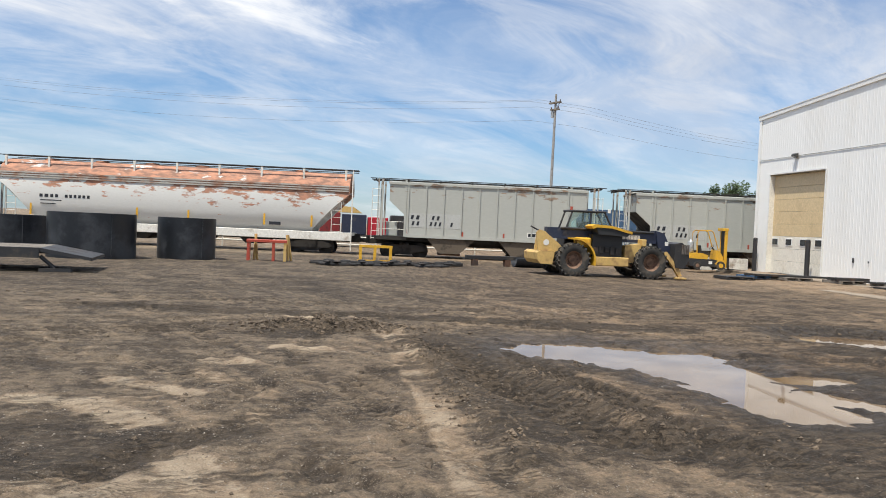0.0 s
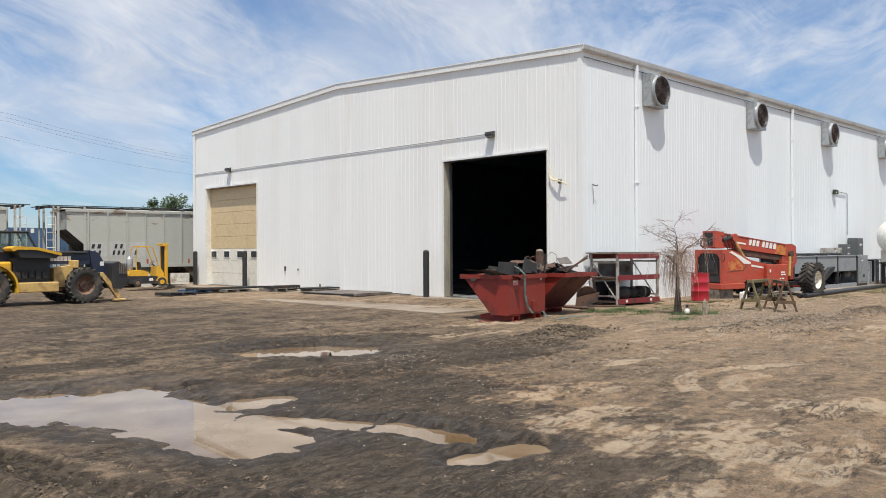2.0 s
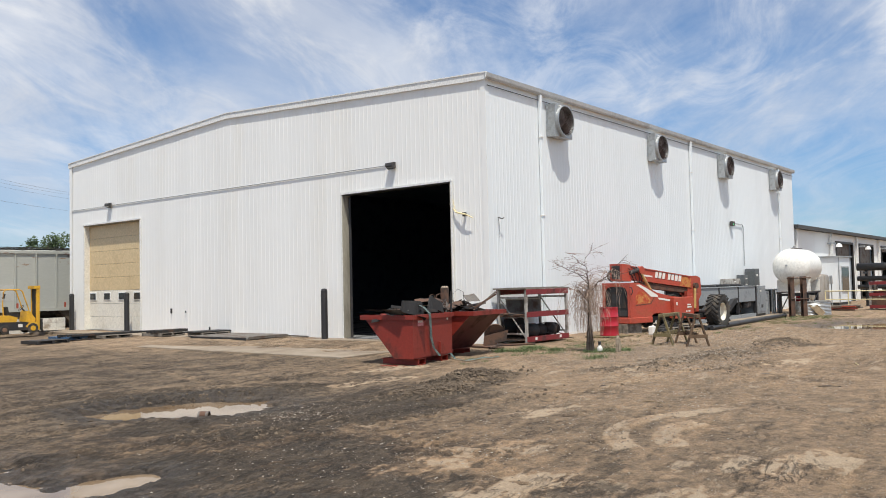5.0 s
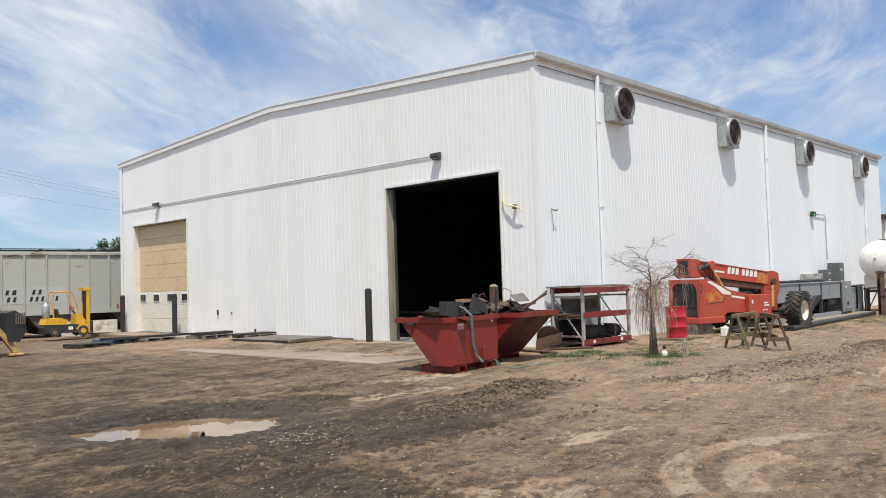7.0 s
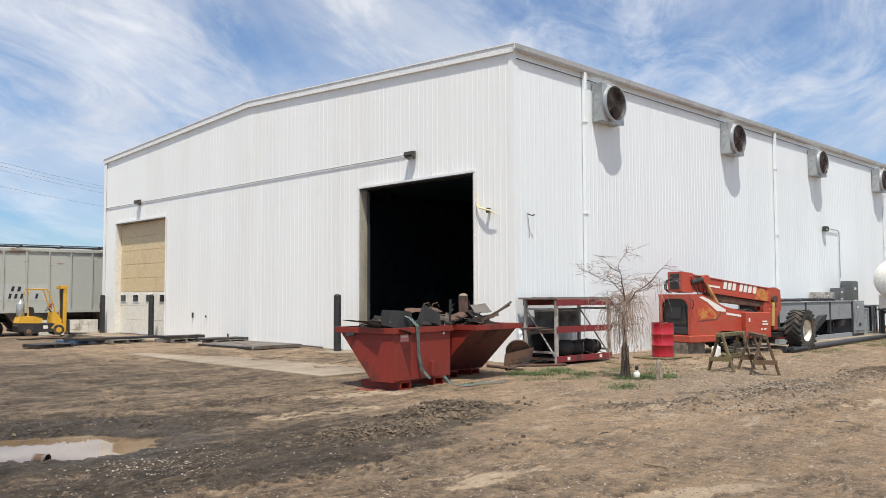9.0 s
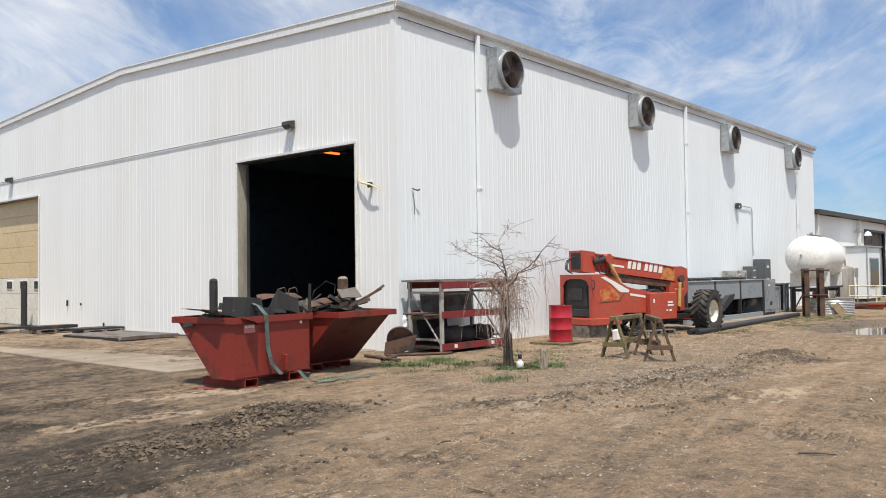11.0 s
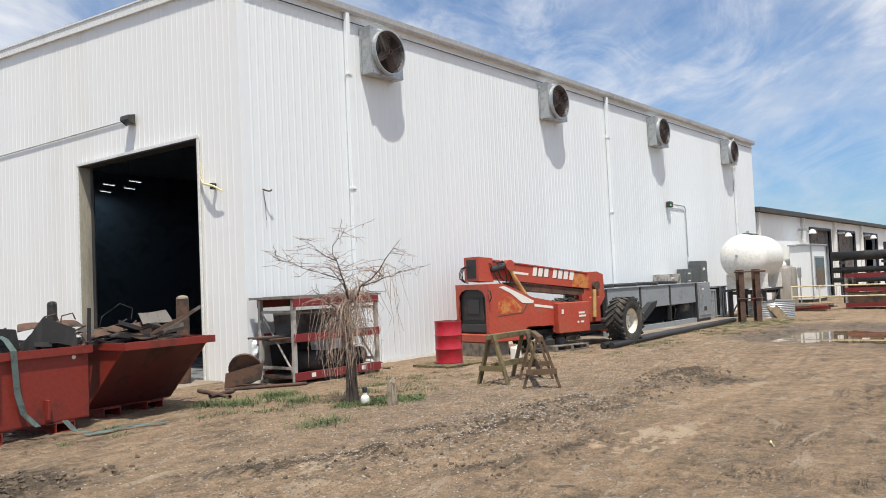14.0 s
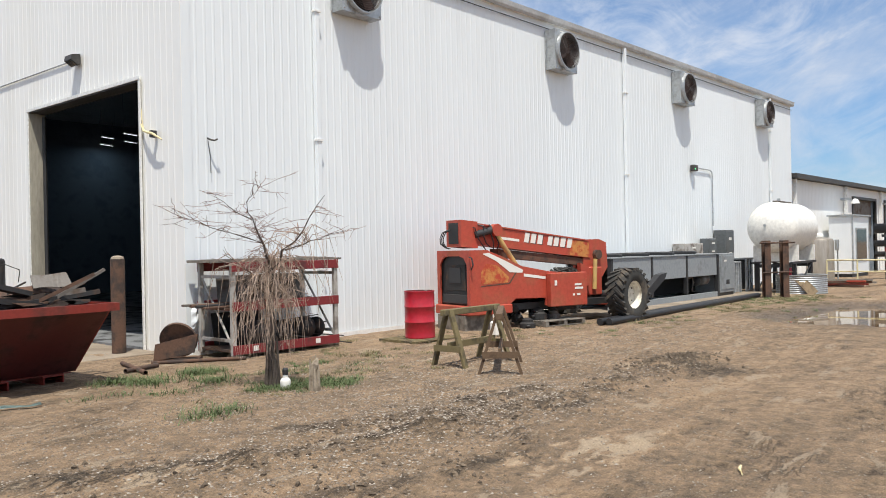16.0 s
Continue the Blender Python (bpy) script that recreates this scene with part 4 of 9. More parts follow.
# ---- fixings on the shop walls ----
MAT.update({
    "bin_red": worn("red_brown_bin_paint", (0.225, 0.026, 0.016), (0.11, 0.026, 0.018), 0.34, 0.5, 0.0, 20, 1.8, 0.12),
    # bin red darkened by the overhanging front plate's shade; also on the drum lid
    "bin_dark": worn("worn_maroon_with_shade", (0.085, 0.013, 0.012), (0.05, 0.02, 0.018), 0.4, 0.55, 0.0, 20, 2.0, 0.12),
    "rack_red": worn("rack_red_paint", (0.20, 0.020, 0.022), (0.09, 0.03, 0.03), 0.35, 0.5, 0.0, 20, 2.0, 0.1),
    "rack_grey": worn("faded_rack_post", (0.40, 0.38, 0.35), (0.17, 0.14, 0.12), 0.45, 0.65, 0.0, 24, 3.0, 0.15),
    "drum_red": worn("bright_red_drum_paint", (0.40, 0.016, 0.030), (0.22, 0.02, 0.02), 0.25, 0.32, 0.0, 14, 2.0, 0.05),
    "lift_orange": worn("orange_red_machine_paint", (0.42, 0.064, 0.036), (0.36, 0.088, 0.046), 0.42, 0.48, 0.0, 14, 1.9, 0.1),
    "faded_orange": worn("bleached_orange_paint", (0.52, 0.21, 0.055), (0.43, 0.060, 0.028), 0.52, 0.6, 0.0, 18, 4.2, 0.1),
    "yellow": worn("machine_yellow_paint", (0.68, 0.38, 0.03), (0.36, 0.20, 0.05), 0.32, 0.45, 0.0, 16, 2.0, 0.1),
    "pale_yellow": worn("dusty_pale_yellow_paint", (0.60, 0.40, 0.140), (0.36, 0.22, 0.10), 0.38, 0.6, 0.0, 16, 2.0, 0.1),
    "navy": worn("dark_blue_boom_paint", (0.022, 0.030, 0.060), (0.09, 0.085, 0.08), 0.3, 0.45, 0.0, 16, 2.0, 0.1),
    "white_paint": worn("white_machine_paint", (0.80, 0.79, 0.76), (0.48, 0.42, 0.36), 0.2, 0.45, 0.0, 16, 2.0, 0.05),
    "cream_rim": worn("cream_wheel_paint", (0.72, 0.68, 0.58), (0.38, 0.30, 0.22), 0.3, 0.5, 0.0, 16, 4.0, 0.05),
    "rust_rim": worn("rusty_wheel_paint", (0.22, 0.13, 0.085), (0.11, 0.07, 0.05), 0.5, 0.8, 0.0, 16, 4.0, 0.2),
    "hose": plain("black_hose_rubber", (0.02, 0.02, 0.022), 0.5),
    "plastic_black": worn("black_drain_pipe", (0.020, 0.021, 0.024), (0.055, 0.05, 0.045), 0.3, 0.5),
    "plant_grey": worn("blue_grey_plant_paint", (0.27, 0.29, 0.305), (0.18, 0.19, 0.195), 0.3, 0.5, 0.0, 12, 1.2, 0.04),
    "cabinet_grey": worn("dark_grey_cabinet_paint", (0.115, 0.125, 0.13), (0.075, 0.08, 0.082), 0.3, 0.5, 0.0, 12, 1.6, 0.04),
    # near-black for dark parts, and for deep shade in openings and recesses
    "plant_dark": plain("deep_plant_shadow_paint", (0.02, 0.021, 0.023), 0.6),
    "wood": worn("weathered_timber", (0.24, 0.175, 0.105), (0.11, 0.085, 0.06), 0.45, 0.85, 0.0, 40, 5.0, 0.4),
    # black colour standing in for deep shade inside fans and chiller
    "void_black": worn("black_recess_shade", (0.012, 0.012, 0.013), (0.022, 0.020, 0.018), 0.4, 0.9),
    "rail_cream": worn("faded_cream_rail_paint", (0.66, 0.59, 0.36), (0.42, 0.34, 0.20), 0.35, 0.6),
    "wood_dark": worn("dark_stained_timber", (0.125, 0.078, 0.045), (0.07, 0.045, 0.03), 0.45, 0.85, 0.0, 40, 4.0, 0.3),
    "brush": worn("dead_straw_brown_twigs", (0.47, 0.36, 0.285), (0.24, 0.175, 0.135), 0.5, 0.85, 0.0, 30, 6.0, 0.1),
    "wood_pale": worn("pale_split_timber", (0.30, 0.25, 0.19), (0.17, 0.135, 0.10), 0.5, 0.9, 0.0, 40, 6.0, 0.4),
    "wood_grey": worn("grey_weathered_timber", (0.21, 0.185, 0.155), (0.11, 0.095, 0.08), 0.45, 0.9, 0.0, 40, 5.0, 0.4),
    "pole_grey": worn("silvered_pole_timber", (0.30, 0.295, 0.285), (0.20, 0.19, 0.18), 0.4, 0.85, 0.0, 30, 2.0, 0.2),
    "wood_olive": worn("mossy_old_timber", (0.17, 0.135, 0.065), (0.085, 0.07, 0.045), 0.45, 0.9, 0.0, 40, 5.0, 0.4),
    "bark": worn("young_tree_bark", (0.10, 0.078, 0.064), (0.05, 0.04, 0.035), 0.45, 0.9, 0.0, 60, 8.0, 0.5),
    "twig": worn("dead_pinkish_twigs", (0.27, 0.19, 0.165), (0.16, 0.11, 0.095), 0.4, 0.85, 0.0, 30, 6.0, 0.1),
    "tank_white": worn("gas_tank_white_paint", (0.80, 0.785, 0.735), (0.72, 0.70, 0.64), 0.06, 0.4, 0.0, 10, 0.8, 0.03, seam=1.5),
    "strap": worn("green_grey_webbing", (0.20, 0.275, 0.26), (0.12, 0.15, 0.14), 0.4, 0.9, 0.0, 60, 6.0, 0.2),
    "foam": plain("cream_torn_foam", (0.72, 0.62, 0.36), 0.9),
    "label_white": plain("white_decal", (0.74, 0.72, 0.67), 0.55),
    "label_pink": plain("faded_pink_decal", (0.52, 0.20, 0.21), 0.5),
    "label_dark": plain("black_decal", (0.02, 0.022, 0.028), 0.5),
    "green_lens": glow("green_lamp_lens", (0.10, 0.60, 0.22), 0.7),
    "orange_glow": glow("glowing_heater_element", (1.0, 0.16, 0.03), 1.6),
    "lamp_white": glow("lit_shop_lamp", (0.9, 0.95, 1.0), 1.0),
})


def build_fans():
    first = None
    for k in range(4):
        at = (25.89 + 7.54 * k, Y0, 7.03)
        if first:
            copy_thing(first, pose(*at))
            continue
        f = first = thing("exhaust_fan", "galvanised wall exhaust fan with brown blades and guard", "exhaust fan", at, group="exhaust fans on the side wall")
        bm = B()
        for x0, x1, z0, z1 in ((-0.53, -0.505, -0.53, 0.53), (0.505, 0.53, -0.53, 0.53), (-0.505, 0.505, -0.53, -0.505), (-0.505, 0.505, 0.505, 0.53)):
            box(bm, x0, x1, -0.34, -0.03, z0, z1)
        part("housing", bm, "galv", f)
        # front plate with a round hole
        bm = B()
        n = 48
        ring = [bm.verts.new((0.47 * math.cos(i * math.tau / n), -0.342, 0.47 * math.sin(i * math.tau / n))) for i in range(n)]
        outer = []
        for i in range(n):
            c, s = math.cos(i * math.tau / n), math.sin(i * math.tau / n)
            q = 0.53 / max(abs(c), abs(s))
            outer.append(bm.verts.new((q * c, -0.342, q * s)))
        for i in range(n):
            bm.faces.new((ring[i], ring[(i + 1) % n], outer[(i + 1) % n], outer[i]))
        part("front_plate", bm, "galv", f)
        flip = pose(0, 0, 0, 90, 0, 0)
        part("shroud", lathe(B(), [(0.51, 0.344), (0.495, 0.43), (0.505, 0.45), (0.480, 0.452), (0.470, 0.40), (0.465, 0.345), (0.51, 0.344)], 44, flip), "galv", f, "bright rolled metal shroud")
        # black back plate gives the fan its inner shade
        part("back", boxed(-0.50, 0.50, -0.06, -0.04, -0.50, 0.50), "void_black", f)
        part("motor", lathe(B(), [(0, 0.12), (0.11, 0.12), (0.12, 0.30), (0.06, 0.36), (0.0, 0.36)], 20, flip), "fan_blade", f)
        for j in range(4):
            bm = B()
            box(bm, 0.08, 0.43, -0.09, 0.09, -0.006, 0.006)
            bmesh.ops.transform(bm, matrix=pose(0, -0.34, 0, 90, 0, 0) @ pose(0, 0, 0, 0, 0, 90 * j + 30) @ pose(0, 0, 0, 28, 0, 0), verts=bm.verts)
            part("blade", bm, "fan_blade", f)
        g = part("guard", lathe(B(), [(0.07, 0.445), (0.07, 0.455), (0.045, 0.455), (0.045, 0.445)], 18, flip), "fan_blade", f, "dark wire guard of concentric rings")
        for r in np.linspace(0.12, 0.44, 8):
            part("ring", lathe(B(), [(r, 0.443), (r + 0.006, 0.449), (r, 0.455), (r - 0.006, 0.449), (r, 0.443)], 32, flip), "fan_blade", g)
        for j in range(4):
            a = math.tau * j / 4 + 0.5
            part("spoke", rodded((0.05 * math.cos(a), -0.452, 0.05 * math.sin(a)), (0.47 * math.cos(a), -0.452, 0.47 * math.sin(a)), 0.007, seg=6), "fan_blade", g)
        part("plate", boxed(-0.30, -0.10, -0.3435, -0.3425, 0.47, 0.505), "label_white", f, "small white maker's plate")
        for j in range(4):
            part("bolt", rodded((0.48 * (1, -1, 1, -1)[j], -0.342, 0.48 * (1, 1, -1, -1)[j]), (0.48 * (1, -1, 1, -1)[j], -0.356, 0.48 * (1, 1, -1, -1)[j]), 0.016, seg=6), "steel", f)
        part("bird_screen_strap", boxed(-0.56, -0.532, -0.06, -0.03, -0.5, 0.5), "galv", f)


build_fans()


def build_wall_fixings():
    for y, z in ((19.22, 5.62), (36.33, 5.70)):
        l = thing("wall_lamp", "dark bronze flood lamp over a shop door", "wall lamp", (X0, y, z), group="flood lamps over the shop doors")
        bm = B()
        prism(bm, [(-0.05, -0.09), (-0.10, -0.11), (-0.24, -0.015), (-0.22, 0.08), (-0.05, 0.11)], -0.15, 0.15)
        part("housing", bm, "dark_trim", l)
        part("lens", prism(B(), [(-0.104, -0.118), (-0.240, -0.027), (-0.236, -0.019), (-0.100, -0.110)], -0.125, 0.125), "glass_dark", l)
        part("back_box", boxed(-0.06, -0.016, -0.08, 0.08, -0.08, 0.10), "dark_trim", l)
    # torn weather strip by the open door
    t = thing("torn_weather_strip", "torn cream weather strip hanging beside the open door", "weather strip", (X0 - 0.02, 16.35, 3.85))
    bm = B()
    tube(bm, [(-0.03, 0.46, 0.24), (-0.06, 0.32, 0.10), (-0.10, 0.12, 0.05), (-0.13, -0.10, 0.0), (-0.10, -0.34, -0.12)], [0.012, 0.022, 0.026, 0.022, 0.012], 7)
    part("strip", bm, "foam", t)
    part("bracket", boxed(-0.12, -0.015, -0.04, 0.03, -0.05, 0.07), "black_paint", t)
    part("tail", tube(B(), [(-0.06, 0.30, 0.10), (-0.05, 0.40, 0.32), (-0.03, 0.44, 0.50)], 0.008, 5), "foam", t)
    h = thing("wall_hook", "small black bracket with a hanging cord on the wall", "hook", (22.46, Y0, 3.70))
    part("arm", tube(B(), [(0, -0.03, 0.05), (0, -0.10, 0.02), (0.05, -0.16, 0.0), (0.11, -0.16, 0.03)], 0.016, 6), "black_paint", h)
    part("cord", tube(B(), [(0, -0.04, 0.02), (0.03, -0.06, -0.25), (0.04, -0.05, -0.55)], 0.006, 5), "black_paint", h)
    e = thing("exit_lamp", "small dark wall lamp with a green lens and conduit", "wall lamp", (41.85, Y0, 4.40))
    part("body", boxed(-0.16, 0.16, -0.20, -0.03, -0.10, 0.12, bevel=0.03), "dark_trim", e)
    part("lens", boxed(-0.15, -0.09, -0.215, -0.201, -0.06, 0.0, bevel=0.004), "green_lens", e)
    part("conduit", tube(B(), [(0.16, -0.06, 0.04), (1.5, -0.06, 0.02), (1.62, -0.06, -0.06), (1.64, -0.06, -0.2), (1.64, -0.06, -2.0)], 0.022, 7), "galv", e)
    # electrical boxes
    for x0, x1, z0, z1, d, mat, lab in ((43.55, 44.30, 0.75, 2.25, 0.45, "cabinet_grey", "tall grey electrical cabinet with two labels"), (42.35, 42.95, 1.15, 1.95, 0.35, "cabinet_grey", "small grey electrical box with a window"),
                                        (40.2, 41.7, 1.1, 1.78, 0.4, "rack_grey", "pale beige metal box behind the plant")):
        c = thing("electrical_cabinet", lab, "cabinet", ((x0 + x1) / 2, Y0 - 0.035, z0), group="boxes on the side wall")
        w = (x1 - x0) / 2
        part("body", boxed(-w, w, -d, 0, 0, z1 - z0, bevel=0.012), mat, c)
        part("door", boxed(-w + 0.03, w - 0.03, -d - 0.018, -d - 0.001, 0.04, z1 - z0 - 0.04, bevel=0.006), mat, c)
        part("label", boxed(-0.12, 0.12, -d - 0.023, -d - 0.0185, 0.75 * (z1 - z0), 0.82 * (z1 - z0)), "label_white", c)
        part("label", boxed(-0.12, 0.12, -d - 0.023, -d - 0.0185, 0.40 * (z1 - z0), 0.46 * (z1 - z0)), "label_white", c)
        part("leg", boxed(-w + 0.05, -w + 0.12, -0.12, -0.02, 0.10 - z0, -0.001), "galv", c)
        part("leg", boxed(w - 0.12, w - 0.05, -0.12, -0.02, 0.10 - z0, -0.001), "galv", c)
    # small marks and a broken patch in the cladding
    for y, z, s in ((31.6, 0.98, 0.10), (30.6, 0.95, 0.04), (29.0, 0.30, 0.06)):
        b_ = tagged(link_mesh("wall_outlet", boxed(X0 - 0.06, X0 - 0.016, y - s * 0.35, y + s * 0.35, z - s, z + s), "black_paint"), "small dark outlet fixed to the white wall", "outlet", "outlets on the front wall")
    bm = B()
    random.seed(5)
    vs = {}
    for i in range(6):
        for j in range(6):
            vs[i, j] = bm.verts.new((22.06 + i * 0.065, Y0 - 0.03 - random.uniform(0, 0.09) * (1 if 0 < i < 5 and 0 < j < 5 else 0.15), 0.45 + j * 0.085))
    for i in range(5):
        for j in range(5):
            bm.faces.new((vs[i, j], vs[i + 1, j], vs[i + 1, j + 1], vs[i, j + 1]))
    tagged(link_mesh("crumpled_trim", bm, "cladding"), "crumpled white sheet metal at the wall's corner", "trim", kind="structure")


build_wall_fixings()


def build_bollards():
    for x, y, h, r, mat, cap, lab in ((21.45, 21.93, 1.62, 0.11, "black_paint", "black_paint", "tall black steel bollard beside the open door"),
                                      (21.44, 16.78, 1.62, 0.12, "rust_brown", "concrete", "rusty brown steel bollard with a concrete cap"),
                                      (21.75, 34.63, 1.64, 0.11, "black_paint", "black_paint", "tall black steel bollard before the tan door"),
                                      (21.70, 39.30, 1.64, 0.11, "black_paint", "black_paint", "tall black steel bollard at the building's corner")):
        b_ = thing("bollard", lab, "bollard", (x, y, 0.08), group="bollards at the shop doors")
        smooth(part("post", lathe(B(), [(0, 0), (r, 0), (r, h - 0.004), (r * 0.94, h), (0, h)], 20), mat, b_))
        smooth(part("cap", lathe(B(), [(0, h + 0.001), (r * 0.93, h + 0.001), (r * 0.86, h + 0.035), (r * 0.4, h + 0.06), (0, h + 0.062)], 20), cap, b_))


build_bollards()


# ---- scrap bins ----
def scrap(parent_xy, turn, spread, z, count, seed, mats, group):
    """Loose torn plates and bars piled on a bin, each a thing of its own."""
    rnd = random.Random(seed)
    for k in range(count):
        u, v = rnd.uniform(-spread[0], spread[0]), rnd.uniform(-spread[1], spread[1])
        m = Matrix.Translation((*parent_xy, 0)) @ pose(0, 0, 0, 0, 0, turn) @ pose(u, v, z + rnd.uniform(0.0, 0.20) * (1 - abs(u) / spread[0] * 0.6), rnd.uniform(-13, 13), rnd.uniform(-15, 15), rnd.uniform(-40, 40))
        kind = rnd.random()
        bm = B()
        if kind < 0.40:
            w, d = rnd.uniform(0.25, 0.62), rnd.uniform(0.14, 0.34)
            n = 5
            top = [bm.verts.new((w * (2 * i / n - 1), d * rnd.uniform(0.9, 1.0), 0.03 * math.sin(i * 0.7 + k))) for i in range(n + 1)]
            bot = [bm.verts.new((w * (2 * i / n - 1), -d * rnd.uniform(0.9, 1.0), 0.03 * math.sin(i * 0.7 + k) - 0.03)) for i in range(n + 1)]
            fs = [bm.faces.new((top[i], top[i + 1], bot[i + 1], bot[i])) for i in range(n)]
            r = bmesh.ops.solidify(bm, geom=fs, thickness=0.012)
            name, lab = "scrap_plate", "bent torn steel plate lying in a scrap bin"
        elif kind < 0.75:
            ln = rnd.uniform(0.4, 0.8)
            prism(bm, [(-ln, -0.03), (ln, -0.03), (ln, -0.018), (-ln, -0.018)], -0.035, 0.035)
            prism(bm, [(-ln, -0.018), (ln, -0.018), (ln, 0.035), (-ln, 0.035)], -0.035, -0.023)
            name, lab = "scrap_bar", "rusty angle iron offcut lying in a scrap bin"
        else:
            ln = rnd.uniform(0.4, 0.85)
            tube(bm, [(-ln, 0, 0), (-ln * 0.3, rnd.uniform(-0.1, 0.1), 0.05), (ln * 0.4, rnd.uniform(-0.1, 0.1), 0.02), (ln, 0.05, 0.1)], 0.014, 6)
            name, lab = "scrap_rod", "bent thin steel rod lying in a scrap bin"
        ob = link_mesh(name, bm, mats[k % len(mats)])
        ob.matrix_basis = m
        tagged(ob, lab, "scrap metal", group)


def hopper_bin(at, turn, length, depth_top, depth_low, high, flip, mats, label):
    """A self-dumping hopper: upright back, sloped front, lip round the rim, base with fork pockets. x runs along it, y from the upright back to the lip."""
    b_ = thing("scrap_bin", label, "scrap bin", at, turn, "red scrap bins")
    z0, t = 0.15, 0.02

    def shell(off):
        return [(0 + off, high), (0 + off, z0 + off), (depth_low - off * 0.6, z0 + off), (depth_top - off, high)]

    # sides: the profile plates
    for x in (0, length - t):
        bm = B()
        prism(bm, [(y, z) for y, z in shell(0)], 0, t, Matrix.Translation((x, 0, 0)) @ Matrix(((0, 1, 0, 0), (1, 0, 0, 0), (0, 0, 1, 0), (0, 0, 0, 1))))
        part("side_plate", bm, mats[0], b_)
    pts = shell(0.0)
    for name, a, c in (("back_plate", pts[0], pts[1]), ("floor_plate", pts[1], pts[2]), ("front_plate", pts[2], pts[3])):
        d = (Vector((c[0] - a[0], c[1] - a[1]))).normalized()
        nrm = Vector((-d.y, d.x)) * t
        mid = Vector((depth_top * 0.4, high))
        if (mid - Vector(a)).dot(nrm) < 0:
            nrm = -nrm
        bm = B()
        q = [a, c, (c[0] + nrm.x, c[1] + nrm.y), (a[0] + nrm.x, a[1] + nrm.y)]
        prism(bm, q, t, length - t, Matrix(((0, 1, 0, 0), (1, 0, 0, 0), (0, 0, 1, 0), (0, 0, 0, 1))))
        part(name, bm, mats[1] if name == "front_plate" else mats[0], b_)
    bm = B()
    rim = 0.045
    box(bm, -rim, length + rim, -rim, -0.001, high - 0.09, high + 0.012)
    box(bm, -rim, length + rim, depth_top + 0.001, depth_top + rim, high - 0.09, high + 0.012)
    box(bm, -rim, -0.001, -0.001, depth_top + 0.001, high - 0.09, high + 0.012)
    box(bm, length + 0.001, length + rim, -0.001, depth_top + 0.001, high - 0.09, high + 0.012)
    part("rim", bm, mats[2], b_)
    # base with two fork pockets
    y0, y1 = (0.0, depth_low + 0.45) if not flip else (-0.35, depth_low + 0.1)
    for x in (0.22, length - 0.50):
        pk = B()
        for q in ((x, x + 0.28, y0, y1, 0.0, 0.015), (x, x + 0.28, y0, y1, 0.125, 0.14), (x, x + 0.015, y0, y1, 0.015, 0.125), (x + 0.265, x + 0.28, y0, y1, 0.015, 0.125)):
            box(pk, *q)
        part("fork_pocket", pk, mats[2], b_)
    for y in (y0 + 0.04, y1 - 0.10):
        part("cross_member", boxed(0.08, length - 0.08, y, y + 0.06, 0.141, 0.149), mats[2], b_)
    part("base_plate", boxed(-0.10, length + 0.05, y0 + 0.2, y1 + 0.1, -0.01, -0.002), mats[2], b_)
    part("latch", boxed(length * 0.62, length * 0.62 + 0.04, -0.07, -0.002, 0.20, 0.46, bevel=0.006), mats[2], b_)
    return b_


binA = hopper_bin((16.18, 13.48, 0.03), 8.5, 1.72, 1.34, 0.50, 1.10, False, ("bin_red", "bin_red", "bin_red"), "red steel self-dumping scrap bin heaped with dark plate")
part("decal", boxed(0.20, 0.44, -0.004, -0.001, 0.86, 0.99), "label_pink", binA, "faded pink and white warning decal")
for _k in range(7):
    part("decal_writing", boxed(0.215 + 0.03 * _k, 0.237 + 0.03 * _k, -0.0065, -0.0045, 0.935, 0.975), "label_white", binA)
part("drain_plug", rodded((1.50, -0.012, 0.97), (1.50, -0.001, 0.97), 0.028, seg=14), "label_white", binA)
# second bin's front plate gets the darker paint in place of its shade
binB = hopper_bin((19.57, 15.20, 0.03), 184, 1.45, 1.72, 0.72, 1.10, True, ("bin_red", "bin_dark", "bin_red"), "red steel scrap bin, front plate coloured as shaded, heaped with rusty scrap")
scrap((17.0, 14.25), 8.5, (0.62, 0.42), 1.08, 20, 11, ("scrap_dark", "scrap_dark", "rust_brown", "scrap_grey"), "scrap in the first bin")
scrap((18.85, 14.35), 4, (0.52, 0.62), 1.10, 30, 23, ("scrap_dark", "rust_brown", "scrap_grey", "scrap_dark"), "scrap in the second bin")


